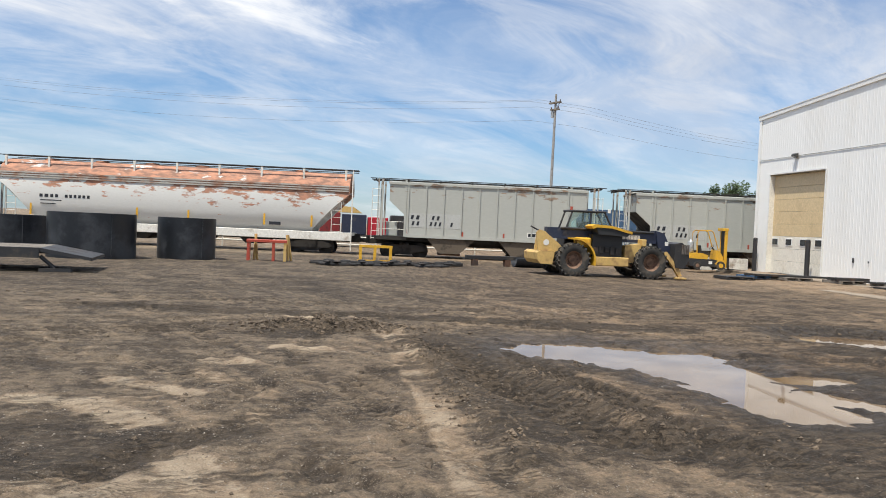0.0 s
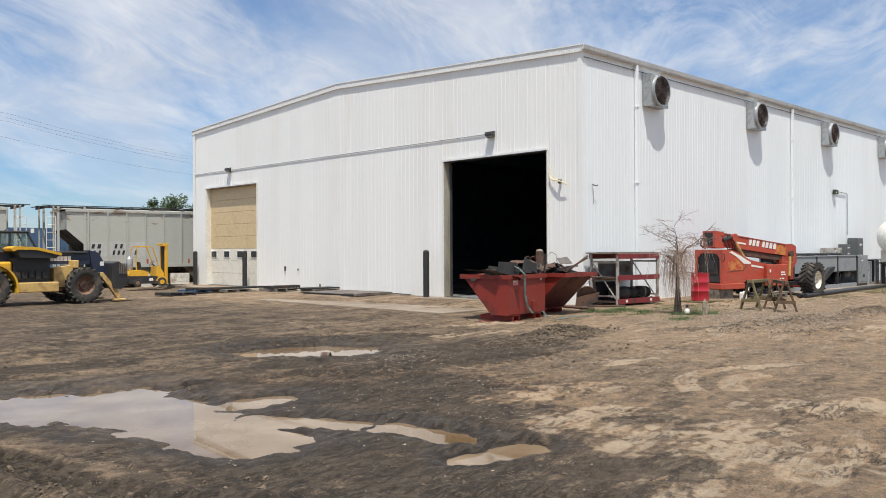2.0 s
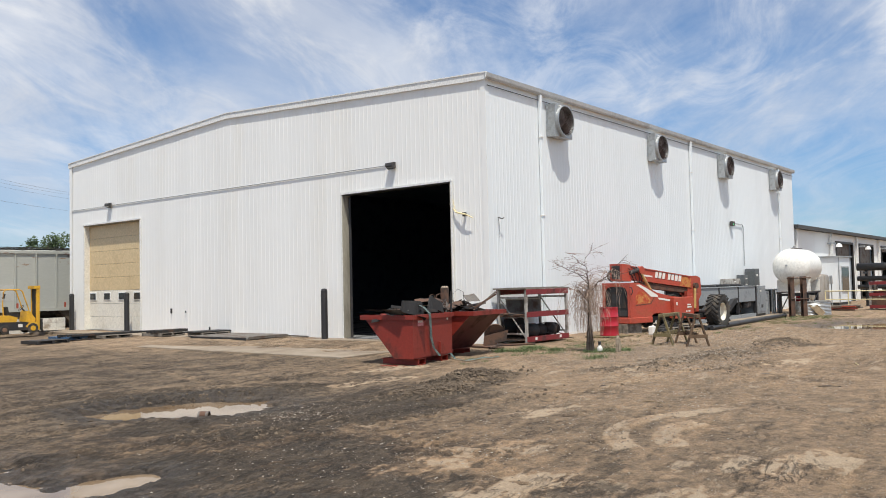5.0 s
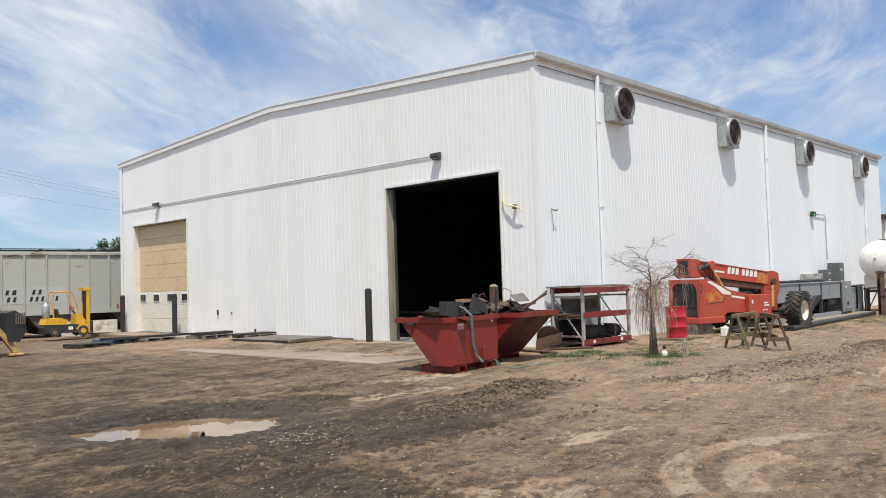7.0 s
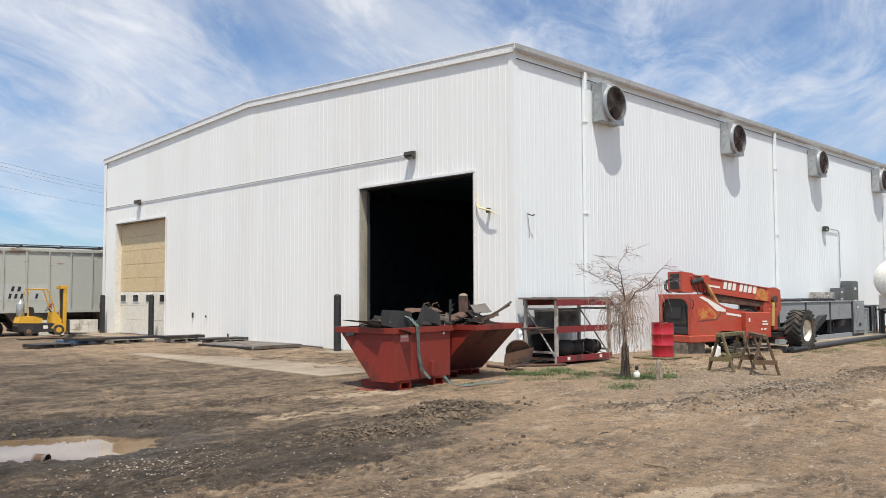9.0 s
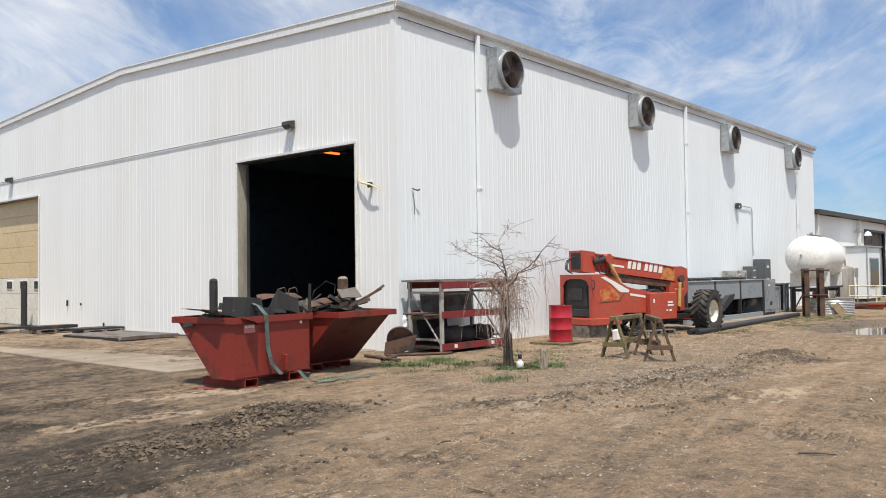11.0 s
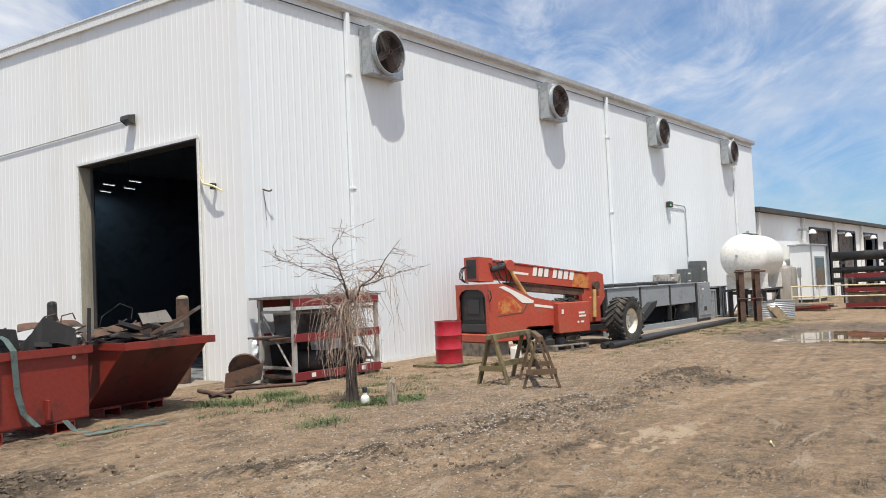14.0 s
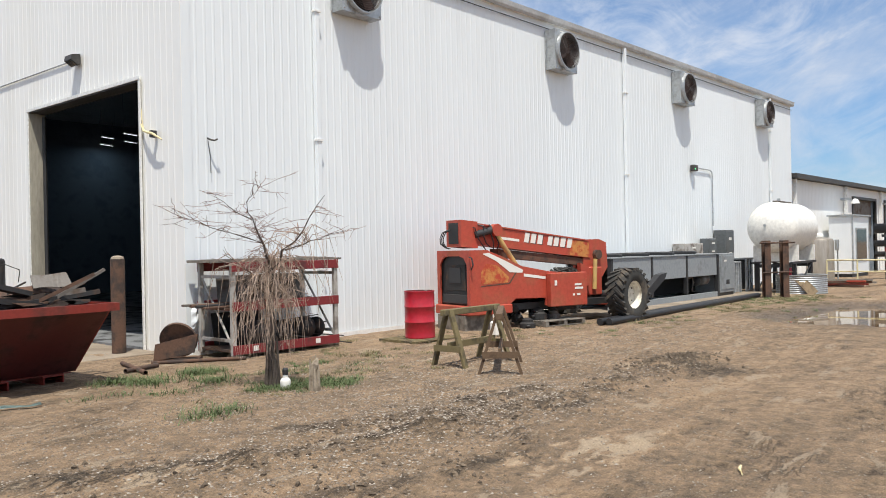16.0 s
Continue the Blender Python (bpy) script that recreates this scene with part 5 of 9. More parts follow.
def big_scrap():
    # large dark curled plate standing out of the first bin
    # x to z outline of each sheet, how far it curls, and how it lies: tilt back, lean, turn
    for at, turn, tilt, out, curl, mat, lab in (
            ((16.62, 13.74, 1.06), 6, -6, [(-0.44, 0.02), (0.46, 0.0), (0.42, 0.36), (-0.40, 0.41)], 0.10, "scrap_dark", "large black curled steel plate in the scrap bin"),
            ((17.42, 13.90, 1.06), 14, -10, [(-0.46, 0.0), (0.42, 0.0), (0.44, 0.30), (0.02, 0.50), (-0.20, 0.30), (-0.42, 0.16)], -0.08, "scrap_dark", "black folded steel plate in the scrap bin"),
            ((16.34, 13.98, 1.13), 14, -74, [(-0.28, 0.0), (0.30, 0.0), (0.24, 0.26), (-0.34, 0.20)], 0.02, "scrap_grey", "grey steel offcut poking over the bin's rim"),
            ((17.55, 14.10, 1.40), -10, -66, [(-0.40, 0.0), (0.46, 0.02), (0.42, 0.22), (-0.36, 0.18)], 0.03, "rust_brown", "rust-brown plate with handles on the scrap heap"),
            ((18.72, 14.05, 1.32), 10, -58, [(-0.80, -0.10), (0.66, 0.0), (0.70, 0.17), (-0.78, 0.06)], 0.03, "rust_brown", "long rust-brown plate across the scrap heap"),
            ((19.12, 13.98, 1.36), -4, -48, [(-0.24, 0.0), (0.26, 0.03), (0.24, 0.28), (-0.22, 0.24)], 0.02, "scrap_grey", "grey rusted plate tilted on the scrap heap"),
            ((18.10, 13.95, 1.12), 5, -14, [(-0.20, 0.0), (0.22, 0.0), (0.12, 0.10), (-0.02, 0.28)], 0.0, "scrap_grey", "pointed grey steel offcut in the scrap bin")):
        bm = B()
        n = 8
        vs = [bm.verts.new((x, 0, z)) for x, z in out]
        bm.faces.new(vs)
        for i in range(1, n):
            u = min(p[0] for p in out) + (max(p[0] for p in out) - min(p[0] for p in out)) * i / n
            bmesh.ops.bisect_plane(bm, geom=bm.verts[:] + bm.edges[:] + bm.faces[:], plane_co=(u, 0, 0), plane_no=(1, 0, 0))
        for v in bm.verts:
            v.co.y += curl * (v.co.x / 0.45) ** 2 + 0.012 * math.sin(v.co.x * 11 + v.co.z * 7)
        bmesh.ops.solidify(bm, geom=bm.faces[:], thickness=0.010)
        ob = link_mesh("scrap_plate", bm, mat)
        ob.matrix_basis = pose(*at, tilt, 0, turn)
        tagged(ob, lab, "scrap metal", "scrap in the first bin")
    for at, ln, ry, rz, mat in (((17.92, 13.78, 1.02), 0.62, 2, 0, "scrap_dark"), ((19.00, 13.85, 1.18), 0.80, 60, -12, "scrap_grey"), ((18.85, 13.80, 1.20), 0.74, 64, -20, "rust_brown"), ((18.20, 13.75, 1.14), 0.9, 84, 4, "scrap_dark")):
        ob = tagged(link_mesh("scrap_bar", boxed(-0.022, 0.022, -0.012, 0.012, 0, ln), mat), "thin steel bar sticking out of the scrap", "scrap metal", "bars in the scrap bins")
        ob.matrix_basis = pose(*at, 0, ry, rz)
    for x in (17.42, 17.66):
        ob = tagged(link_mesh("scrap_hoop", tube(B(), [(0, 0, 0), (0.02, 0, 0.09), (0.18, 0.02, 0.12), (0.22, 0.02, 0.03)], 0.010, 6), "rust_brown"), "bent rusty rod hoop on the scrap heap", "scrap metal", "hoops on the scrap")
        ob.location = (x, 14.02, 1.46)
    bm = B()
    tube(bm, [(18.2, 14.1, 1.2), (18.3, 14.1, 1.5), (18.55, 14.05, 1.68), (18.72, 14.0, 1.60), (18.70, 14.0, 1.45)], 0.007, 6)
    tagged(link_mesh("scrap_wire", bm, "scrap_dark"), "looped stiff wire standing out of the scrap", "scrap metal")
    # webbing strap over the rim
    s = thing("lashing_strap", "grey-green webbing strap hanging over the bin's rim", "strap")
    bm = B()
    d = Matrix.Translation((16.18, 13.48, 0.03)) @ pose(0, 0, 0, 0, 0, 8.5)
    path = [(0.62, 0.35, 1.35), (0.62, 0.10, 1.27), (0.62, -0.06, 1.13), (0.63, -0.07, 0.90), (0.66, -0.06, 0.60), (0.72, -0.09, 0.34), (0.86, -0.16, 0.16), (1.02, -0.22, 0.17), (1.16, -0.26, 0.20), (1.25, -0.33, 0.06), (1.40, -0.46, 0.015)]
    rows = [(bm.verts.new(d @ Vector((x - 0.04, y, z))), bm.verts.new(d @ Vector((x + 0.04, y - 0.01, z)))) for x, y, z in path]
    fs = [bm.faces.new((a[0], a[1], c[1], c[0])) for a, c in zip(rows, rows[1:])]
    bmesh.ops.solidify(bm, geom=fs, thickness=0.006)
    part("hanging_strap", bm, "strap", s)
    bm = B()
    path = [(17.42, 13.02), (17.62, 12.95), (17.85, 13.0), (18.10, 12.96), (18.32, 12.85), (18.45, 12.82)]
    rows = [(bm.verts.new((x, y - 0.035, gz(x, y) + 0.03)), bm.verts.new((x + 0.01, y + 0.035, gz(x, y) + 0.035 + 0.02 * (i % 2)))) for i, (x, y) in enumerate(path)]
    fs = [bm.faces.new((a[0], a[1], c[1], c[0])) for a, c in zip(rows, rows[1:])]
    bmesh.ops.solidify(bm, geom=fs, thickness=0.006)
    part("loose_end", bm, "strap", s)


big_scrap()


# ---- rack against the side wall ----
def build_rack():
    r = thing("storage_rack", "red and grey steel pallet rack with scrap on it", "rack", (22.15, 14.42, 0.10), -1.5)
    L_, D_ = 2.12, 0.95
    for x in (0.0, L_):
        for y in (0.0, D_):
            p = part("post", boxed(x - 0.04, x + 0.04, y - 0.035, y + 0.035, 0.0, 1.50, bevel=0.006), "rack_grey", r)
        part("brace", rodded((x, 0.0, 0.10), (x, D_, 1.30), 0.02, seg=6), "rack_grey", r)
        for z in (0.22, 1.25):
            part("side_tie", boxed(x - 0.02, x + 0.02, 0.036, D_ - 0.036, z, z + 0.05), "rack_grey", r)
    for z in (0.02, 0.72, 1.36):
        for y in (-0.055, D_ + 0.036):
            part("beam", boxed(-0.04, L_ + 0.04, y, y + 0.019, z, z + 0.15, bevel=0.004), "rack_red", r, "maroon red rack beam")
    part("shelf", boxed(-0.02, L_ + 0.02, 0.0, D_, 0.73, 0.77), "rust_brown", r)
    part("shelf", boxed(-0.02, L_ + 0.02, 0.0, D_, 0.06, 0.10), "rust_brown", r)
    for k in range(5):
        y = -0.05 + k * 0.21
        part("top_board", boxed(-0.24 + 0.05 * (k % 2), L_ + 0.12, y, y + 0.19, 1.512, 1.545 + 0.01 * (k % 3)), "wood_grey", r)
    for x in (0.34, 1.62):
        part("tag", boxed(x, x + 0.10, -0.062, -0.0555, 0.06, 0.14), "label_white", r)
    rnd = random.Random(3)
    M0 = pose(22.15, 14.42, 0.10, 0, 0, -1.5)
    for k, (x, y, z, rad, ln) in enumerate(((0.55, 0.22, 0.32, 0.20, 0.6), (1.15, 0.30, 0.30, 0.18, 0.55), (1.62, 0.20, 0.32, 0.19, 0.30), (1.92, 0.22, 0.31, 0.18, 0.12))):
        w = tagged(link_mesh("drum_roller", smooth_bm(lathe(B(), [(0, -ln / 2), (rad * 0.4, -ln / 2), (rad * 0.4, -ln / 2 + 0.03), (rad, -ln / 2 + 0.03), (rad, ln / 2 - 0.03), (rad * 0.4, ln / 2 - 0.03), (rad * 0.4, ln / 2), (0, ln / 2)], 22)), "scrap_dark"), "dark steel roller lying on the rack's bottom shelf", "roller", "rollers on the rack")
        w.matrix_basis = M0 @ pose(x, y + 0.1, z, 0, 90, 8 * k - 8)
    for k in range(7):
        bm = rodded((-0.55 + rnd.uniform(0, 0.3), 0, 0), (1.3 + rnd.uniform(0, 1.0), 0, 0), rnd.uniform(0.012, 0.03), seg=7)
        w = tagged(link_mesh("steel_bar", bm, ("rust_brown", "scrap_dark", "scrap_grey")[k % 3]), "loose rusty steel bar lying across the rack", "steel bar", "bars on the rack")
        w.matrix_basis = M0 @ pose(0.0, 0.10 + 0.11 * k, 0.80 + 0.025 * (k % 2), 0, rnd.uniform(-1, 1), rnd.uniform(-3, 3))
    for k in range(5):
        bm = rodded((0, 0, 0), (1.35, 0, 0), 0.011, seg=6)
        w = tagged(link_mesh("rebar", bm, "scrap_dark"), "thin steel rod poking out of the rack", "steel rod", "rods on the rack")
        w.matrix_basis = M0 @ pose(1.15, 0.12 + 0.12 * k, 0.24 + 0.05 * k, 0, -3 - 3 * k + 14, -6 + 5 * k)
    w = tagged(link_mesh("steel_sheet", boxed(0, 1.75, 0, 0.012, 0, 0.50), "scrap_grey"), "grey sheet steel leaning on the rack's shelf", "steel sheet")
    w.matrix_basis = M0 @ pose(0.25, 0.82, 0.78, -8, 0, 0)
    w = tagged(link_mesh("steel_sheet", boxed(0, 1.0, 0, 0.012, 0, 0.55), "scrap_dark"), "dark sheet steel leaning at the rack's back", "steel sheet")
    w.matrix_basis = M0 @ pose(0.15, 0.80, 0.11, -10, 0, 0)
    # scrap scoop and tubes before it
    s = thing("steel_scoop", "rust-brown half-round steel scoop lying on the ground", "scrap metal", (21.58, 15.12, 0.07), -48)
    bm = B()
    rod(bm, (0, 0, 0.30), (0, 0.05, 0.32), 0.30, seg=28)
    part("disc", bm, "rust_brown", s)
    part("tray", prism(B(), [(-0.35, -0.01), (0.30, 0.12), (0.36, 0.42), (-0.32, 0.26)], -0.16, -0.13), "rust_brown", s)
    part("tray_base", boxed(-0.33, 0.36, -0.15, 0.1, -0.01, 0.03), "rust_brown", s)
    for a, c, rad, lab in (((20.75, 15.35), (20.40, 14.02), 0.035, "rusted pipe lying on the ground by the bin"), ((20.30, 14.40), (20.95, 14.66), 0.035, "rusted bent pipe lying on the ground"),
                           ((21.05, 15.02), (22.22, 14.20), 0.03, "long rusted bar lying before the rack")):
        bm = B()
        pa, pc = Vector((*a, gz(*a) + rad)), Vector((*c, gz(*c) + rad))
        q = (pc - pa).to_track_quat("Z", "Y")
        ln = (pc - pa).length
        lathe(bm, [(rad * 0.8, 0.0), (rad, 0.0), (rad, ln), (rad * 0.8, ln), (rad * 0.8, 0.0)], 16, Matrix.Translation(pa) @ q.to_matrix().to_4x4())
        tagged(smooth(link_mesh("rusty_pipe", bm, "rust_brown")), lab, "pipe", "rusty pipes by the rack")


def smooth_bm(bm):
    for f in bm.faces:
        f.smooth = True
    return bm


build_rack()


# ---- drum, tree, trestles and small things ----
def pallet(at, turn, mat="wood_grey", label="weathered wooden pallet on the ground", size=(1.2, 1.0)):
    p = thing("pallet", label, "pallet", at, turn, "pallets in the yard")
    L_, D_ = size
    for x in (0.0, L_ / 2 - 0.045, L_ - 0.09):
        part("bearer", boxed(x, x + 0.09, 0, D_, 0.018, 0.10), mat, p)
    n = 7
    for k in range(n):
        y = k * (D_ - 0.1) / (n - 1)
        part("board", boxed(0, L_, y, y + 0.1, 0.101, 0.121, bevel=0.003), mat, p)
    for y in (0.0, D_ / 2 - 0.05, D_ - 0.1):
        part("board", boxed(0, L_, y, y + 0.1, 0.0, 0.017), mat, p)
    return p


def build_drum():
    cx, cy = 25.86, 13.78
    z = gz(cx, cy) - 0.065
    pallet((cx - 0.62, cy - 0.45, z - 0.02), -4, "wood_olive")
    d = thing("oil_drum", "bright red steel drum standing on a pallet", "drum", (cx, cy, z + 0.103))
    prof = [(0, 0.01), (0.27, 0.01), (0.285, 0.0), (0.29, 0.015), (0.285, 0.03)]
    for zc in (0.30, 0.585):
        prof += [(0.285, zc - 0.014), (0.294, zc - 0.004), (0.294, zc + 0.004), (0.285, zc + 0.014)]
    prof += [(0.285, 0.855), (0.292, 0.87), (0.288, 0.885), (0.275, 0.885)]
    smooth(part("shell", lathe(B(), prof, 40), "drum_red", d), 60)
    part("lid", lathe(B(), [(0, 0.865), (0.274, 0.865), (0.274, 0.872), (0, 0.872)], 32), "bin_dark", d)
    part("bung", lathe(B(), [(0, 0.873), (0.03, 0.873), (0.028, 0.885), (0, 0.885)], 12, pose(0.18, 0, 0)), "steel", d)


build_drum()


def build_tree():
    x, y = 20.87, 11.72
    t = thing("bare_tree", "small leafless tree with a skirt of dead drooping twigs", "tree", (x, y, gz(x, y) - 0.05))
    rnd = random.Random(8)

    def grown(p, q, n, sway):
        """A crooked line of points from p to q."""
        p, q = Vector(p), Vector(q)
        return [p] + [p.lerp(q, i / n) + Vector((rnd.uniform(-1, 1), rnd.uniform(-1, 1), rnd.uniform(-0.6, 0.6))) * sway for i in range(1, n)] + [q]

    def along(pts, f):
        f = f * (len(pts) - 1)
        i = min(int(f), len(pts) - 2)
        return pts[i].lerp(pts[i + 1], f - i)

    bm = B()
    trunk = [Vector(p) for p in ((0, 0, 0), (0.01, 0.0, 0.22), (-0.015, 0.01, 0.50), (0.01, 0.0, 0.85), (-0.02, 0.0, 1.15), (0.0, 0.0, 1.42), (-0.02, -0.01, 1.66))]
    tube(bm, trunk, [0.098, 0.074, 0.056, 0.044, 0.037, 0.031, 0.024], 9)
    for k in range(30):
        a = rnd.uniform(0, math.tau)
        tube(bm, [(0.10 * math.cos(a), 0.10 * math.sin(a), rnd.uniform(0, 0.12)), (0.078 * math.cos(a), 0.078 * math.sin(a), 0.32), (0.065 * math.cos(a), 0.065 * math.sin(a), rnd.uniform(0.45, 0.75))], 0.009, 4)
    part("trunk", bm, "bark", t)
    tips = (((-0.02, -0.01, 1.62), (-0.50, -0.22, 2.38), 0.018), ((0.0, 0.0, 1.50), (-0.02, -1.10, 2.42), 0.016), ((-0.20, -0.08, 1.88), (-1.25, 0.20, 2.24), 0.010), ((-0.38, -0.16, 2.16), (-0.95, 0.10, 2.52), 0.008),
            ((0.0, -0.30, 1.78), (0.50, -0.95, 2.02), 0.011), ((-0.10, -0.05, 1.72), (0.20, 0.62, 2.22), 0.012), ((-0.50, -0.22, 2.36), (-0.40, -0.38, 2.58), 0.006), ((-0.02, 0.0, 1.30), (0.52, 0.10, 1.86), 0.011), ((0.0, 0.0, 1.25), (-0.62, 0.12, 1.80), 0.011))
    limbs = []
    for p, q, r in tips:
        pts = grown(p, q, 7, 0.035)
        limbs.append(pts)
        part("limb", tube(B(), pts, [r * (1 - 0.82 * i / 7) for i in range(8)], 6), "bark", t)
    # side shoots, forked, thin and mostly level
    bm = B()
    for k in range(95):
        src = limbs[rnd.choice((0, 0, 1, 2, 2, 3, 4, 5, 6, 7, 8))]
        p = along(src, rnd.uniform(0.2, 1.0))
        a, ln = rnd.uniform(0, math.tau), rnd.uniform(0.15, 0.55)
        q = p + Vector((math.cos(a) * ln, math.sin(a) * ln, rnd.uniform(-0.10, 0.22)))
        pts = grown(p, q, 4, 0.018)
        tube(bm, pts, [0.0046, 0.004, 0.0034, 0.0026, 0.0016], 4)
        for _ in range(2):
            c = along(pts, rnd.uniform(0.3, 0.9))
            tube(bm, grown(c, c + Vector((rnd.uniform(-0.2, 0.2), rnd.uniform(-0.2, 0.2), rnd.uniform(-0.14, 0.12))), 3, 0.012), [0.0032, 0.0028, 0.0022, 0.0014], 4)
    tagged(part("fine_branchwork", bm, "twig", t), kind="stuff")
    # arching dead shoots that hang down round the trunk
    bm = B()
    for k in range(230):
        p = along(trunk, rnd.uniform(0.55, 1.0)) if k % 4 else along(limbs[rnd.choice((1, 4, 7, 8))], rnd.uniform(0.05, 0.6))
        a = rnd.uniform(0, math.tau)
        d = Vector((math.cos(a), math.sin(a), 0))
        side = Vector((-d.y, d.x, 0)) * rnd.uniform(-0.16, 0.16)
        out = rnd.uniform(0.08, 0.56)
        rise = rnd.uniform(0.02, 0.22)
        low = max(0.42, p.z - rnd.choice((0.15, 0.6, 1.0)) * rnd.uniform(0.5, 1.15))
        pts = [p, p + d * out * 0.45 + Vector((0, 0, rise)), p + d * out * 0.85 + side * 0.5 + Vector((0, 0, rise * 0.5)), Vector((p.x, p.y, 0)) + d * out * 1.05 + side * 0.9 + Vector((0, 0, (p.z + low) / 2)), Vector((p.x, p.y, 0)) + d * out * rnd.uniform(0.8, 1.2) + side + Vector((0, 0, low))]
        pts = [pts[0]] + [v + Vector((rnd.uniform(-1, 1), rnd.uniform(-1, 1), rnd.uniform(-1, 1))) * 0.042 for v in pts[1:]]
        tube(bm, pts, [0.0058, 0.0050, 0.0042, 0.0034, 0.0016], 4)
        if k % 2:
            c = along(pts, rnd.uniform(0.4, 0.8))
            tube(bm, grown(c, c + Vector((rnd.uniform(-0.22, 0.22), rnd.uniform(-0.22, 0.22), -rnd.uniform(0.1, 0.4))), 3, 0.02), [0.0036, 0.003, 0.0024, 0.0014], 4)
    tagged(part("dead_brushwood", bm, "brush", t, "pale pinkish dead drooping twigs"), kind="stuff")


build_tree()


def build_small():
    x, y = 20.86, 11.45
    j = thing("jug", "small white jug with a dark cap on the ground", "jug", (x, y, gz(x, y)))
    smooth(part("body", lathe(B(), [(0, 0), (0.055, 0.0), (0.064, 0.015), (0.066, 0.09), (0.058, 0.115), (0.034, 0.135), (0.032, 0.17), (0, 0.17)], 20), "label_white", j))
    part("cap", lathe(B(), [(0, 0.171), (0.036, 0.171), (0.038, 0.235), (0.028, 0.255), (0, 0.255)], 14), "black_paint", j)
    x, y = 20.95, 11.0
    bm = B()
    tube(bm, [(0, 0, -0.05), (0.01, 0, 0.12), (-0.01, 0.01, 0.25), (0.015, 0, 0.31), (0.05, 0.02, 0.35), (0.075, 0.02, 0.39)], [0.066, 0.05, 0.042, 0.05, 0.036, 0.008], 6)
    for k, (dx, dy, h) in enumerate(((-0.035, 0.02, 0.40), (0.03, -0.03, 0.33), (-0.02, -0.035, 0.29), (0.04, 0.03, 0.43))):
        tube(bm, [(dx * 1.2, dy * 1.2, -0.05), (dx, dy, h * 0.6), (dx * 1.3, dy, h)], [0.03, 0.026, 0.006], 5)
    ob = tagged(smooth(link_mesh("timber_stump", bm, "wood_pale")), "grey splintered timber stump stuck in the ground", "stump")
    ob.location = (x, y, gz(x, y))
    # two trestles
    for (ax, ay), (cx, cy), mat, lab in (((23.40, 10.95), (24.58, 11.02), "wood_olive", "mossy old wooden sawhorse on the gravel"), ((23.25, 9.90), (24.32, 10.68), "wood_dark", "brown wooden sawhorse on the gravel")):
        d = Vector((cx - ax, cy - ay, 0))
        ln, turn = d.length, math.degrees(math.atan2(d.y, d.x))
        z = min(gz(ax, ay), gz(cx, cy))
        s = thing("sawhorse", lab, "sawhorse", (ax, ay, z), turn, "sawhorses by the orange lift")
        part("beam", boxed(-0.12, ln + 0.12, -0.045, 0.045, 0.74, 0.83, bevel=0.008), mat, s)
        for xx in (0.03, ln - 0.03):
            for sgn in (-1, 1):
                bm = B()
                box(bm, -0.045, 0.045, -0.02, 0.02, 0, 0.87)
                bmesh.ops.transform(bm, matrix=pose(xx, sgn * 0.29, -0.01, sgn * 17.5, 0, 0), verts=bm.verts)
                part("leg", bm, mat, s)
            part("brace", boxed(xx - 0.066, xx - 0.047, -0.24, 0.24, 0.22, 0.31), mat, s)
        part("stretcher", boxed(0.0, ln, -0.02, 0.02, 0.26, 0.35), mat, s)


build_small()


# ---- wheels ----
def wheel(name, parent, at, radius, width, rim_mat, lugs=20, turn=0.0, group=""):
    """A lugged machine wheel; its axle runs along y, its outer face looks to -y."""
    w = new(name)
    w.parent = parent
    w.empty_display_size = 0.2
    w.matrix_basis = pose(*at, 0, 0, turn)
    R, W = radius, width / 2
    flip = pose(0, 0, 0, 90, 0, 0)
    prof = [(R * 0.52, -W * 0.80), (R * 0.62, -W * 0.98), (R * 0.80, -W * 1.02), (R * 0.92, -W * 0.92), (R * 0.95, -W * 0.6), (R * 0.955, 0), (R * 0.95, W * 0.6), (R * 0.92, W * 0.92), (R * 0.80, W * 1.02), (R * 0.62, W * 0.98), (R * 0.52, W * 0.80)]
    bm = lathe(B(), prof, 44, flip)
    smooth(part("tyre", bm, "rubber", w), 50)
    bm = B()
    for k in range(lugs):
        for side in (-1, 1):
            a = math.degrees(math.tau * (k + 0.5 * (side > 0)) / lugs)
            m = pose(0, 0, 0, 0, a, 0) @ pose(0, side * W * 0.50, R * 0.955, 0, 0, side * 38)
            box(bm, -R * 0.052, R * 0.052, -W * 0.66, W * 0.66, -R * 0.06, R * 0.048, m)
    part("tread", bm, "rubber", w)
    prof = [(R * 0.525, W * 0.82), (R * 0.52, W * 0.62), (R * 0.46, W * 0.50), (R * 0.42, W * 0.10), (R * 0.26, W * 0.02), (R * 0.24, W * 0.22), (R * 0.10, W * 0.26), (0.0, W * 0.26)]
    smooth(part("rim", lathe(B(), prof, 36, flip), rim_mat, w), 40)
    part("hub_back", rodded((0, W * 0.7, 0), (0, -W * 0.0, 0), R * 0.40, seg=24), "rust_rim", w)
    for k in range(8):
        a = math.tau * k / 8
        x, z = R * 0.33 * math.cos(a), R * 0.33 * math.sin(a)
        part("wheel_nut", rodded((x, -W * 0.06, z), (x, -W * 0.14, z), R * 0.028, seg=6), "rust_brown", w)
    return w


# ---- the orange boom lift ----
def writing_blocks(parent, x, y, z, widths, high, slant, mat, depth=0.004, gap=0.03):
    """Plain slanted blocks, one for each character, on a face that looks to -y."""
    for w in widths:
        if w > 0:
            part("lettering", prism(B(), [(x, z), (x + w * 0.94, z), (x + w * 0.94 + slant, z + high), (x + slant, z + high)], y - depth, y), mat, parent)
            x += w + gap
        else:
            x -= w


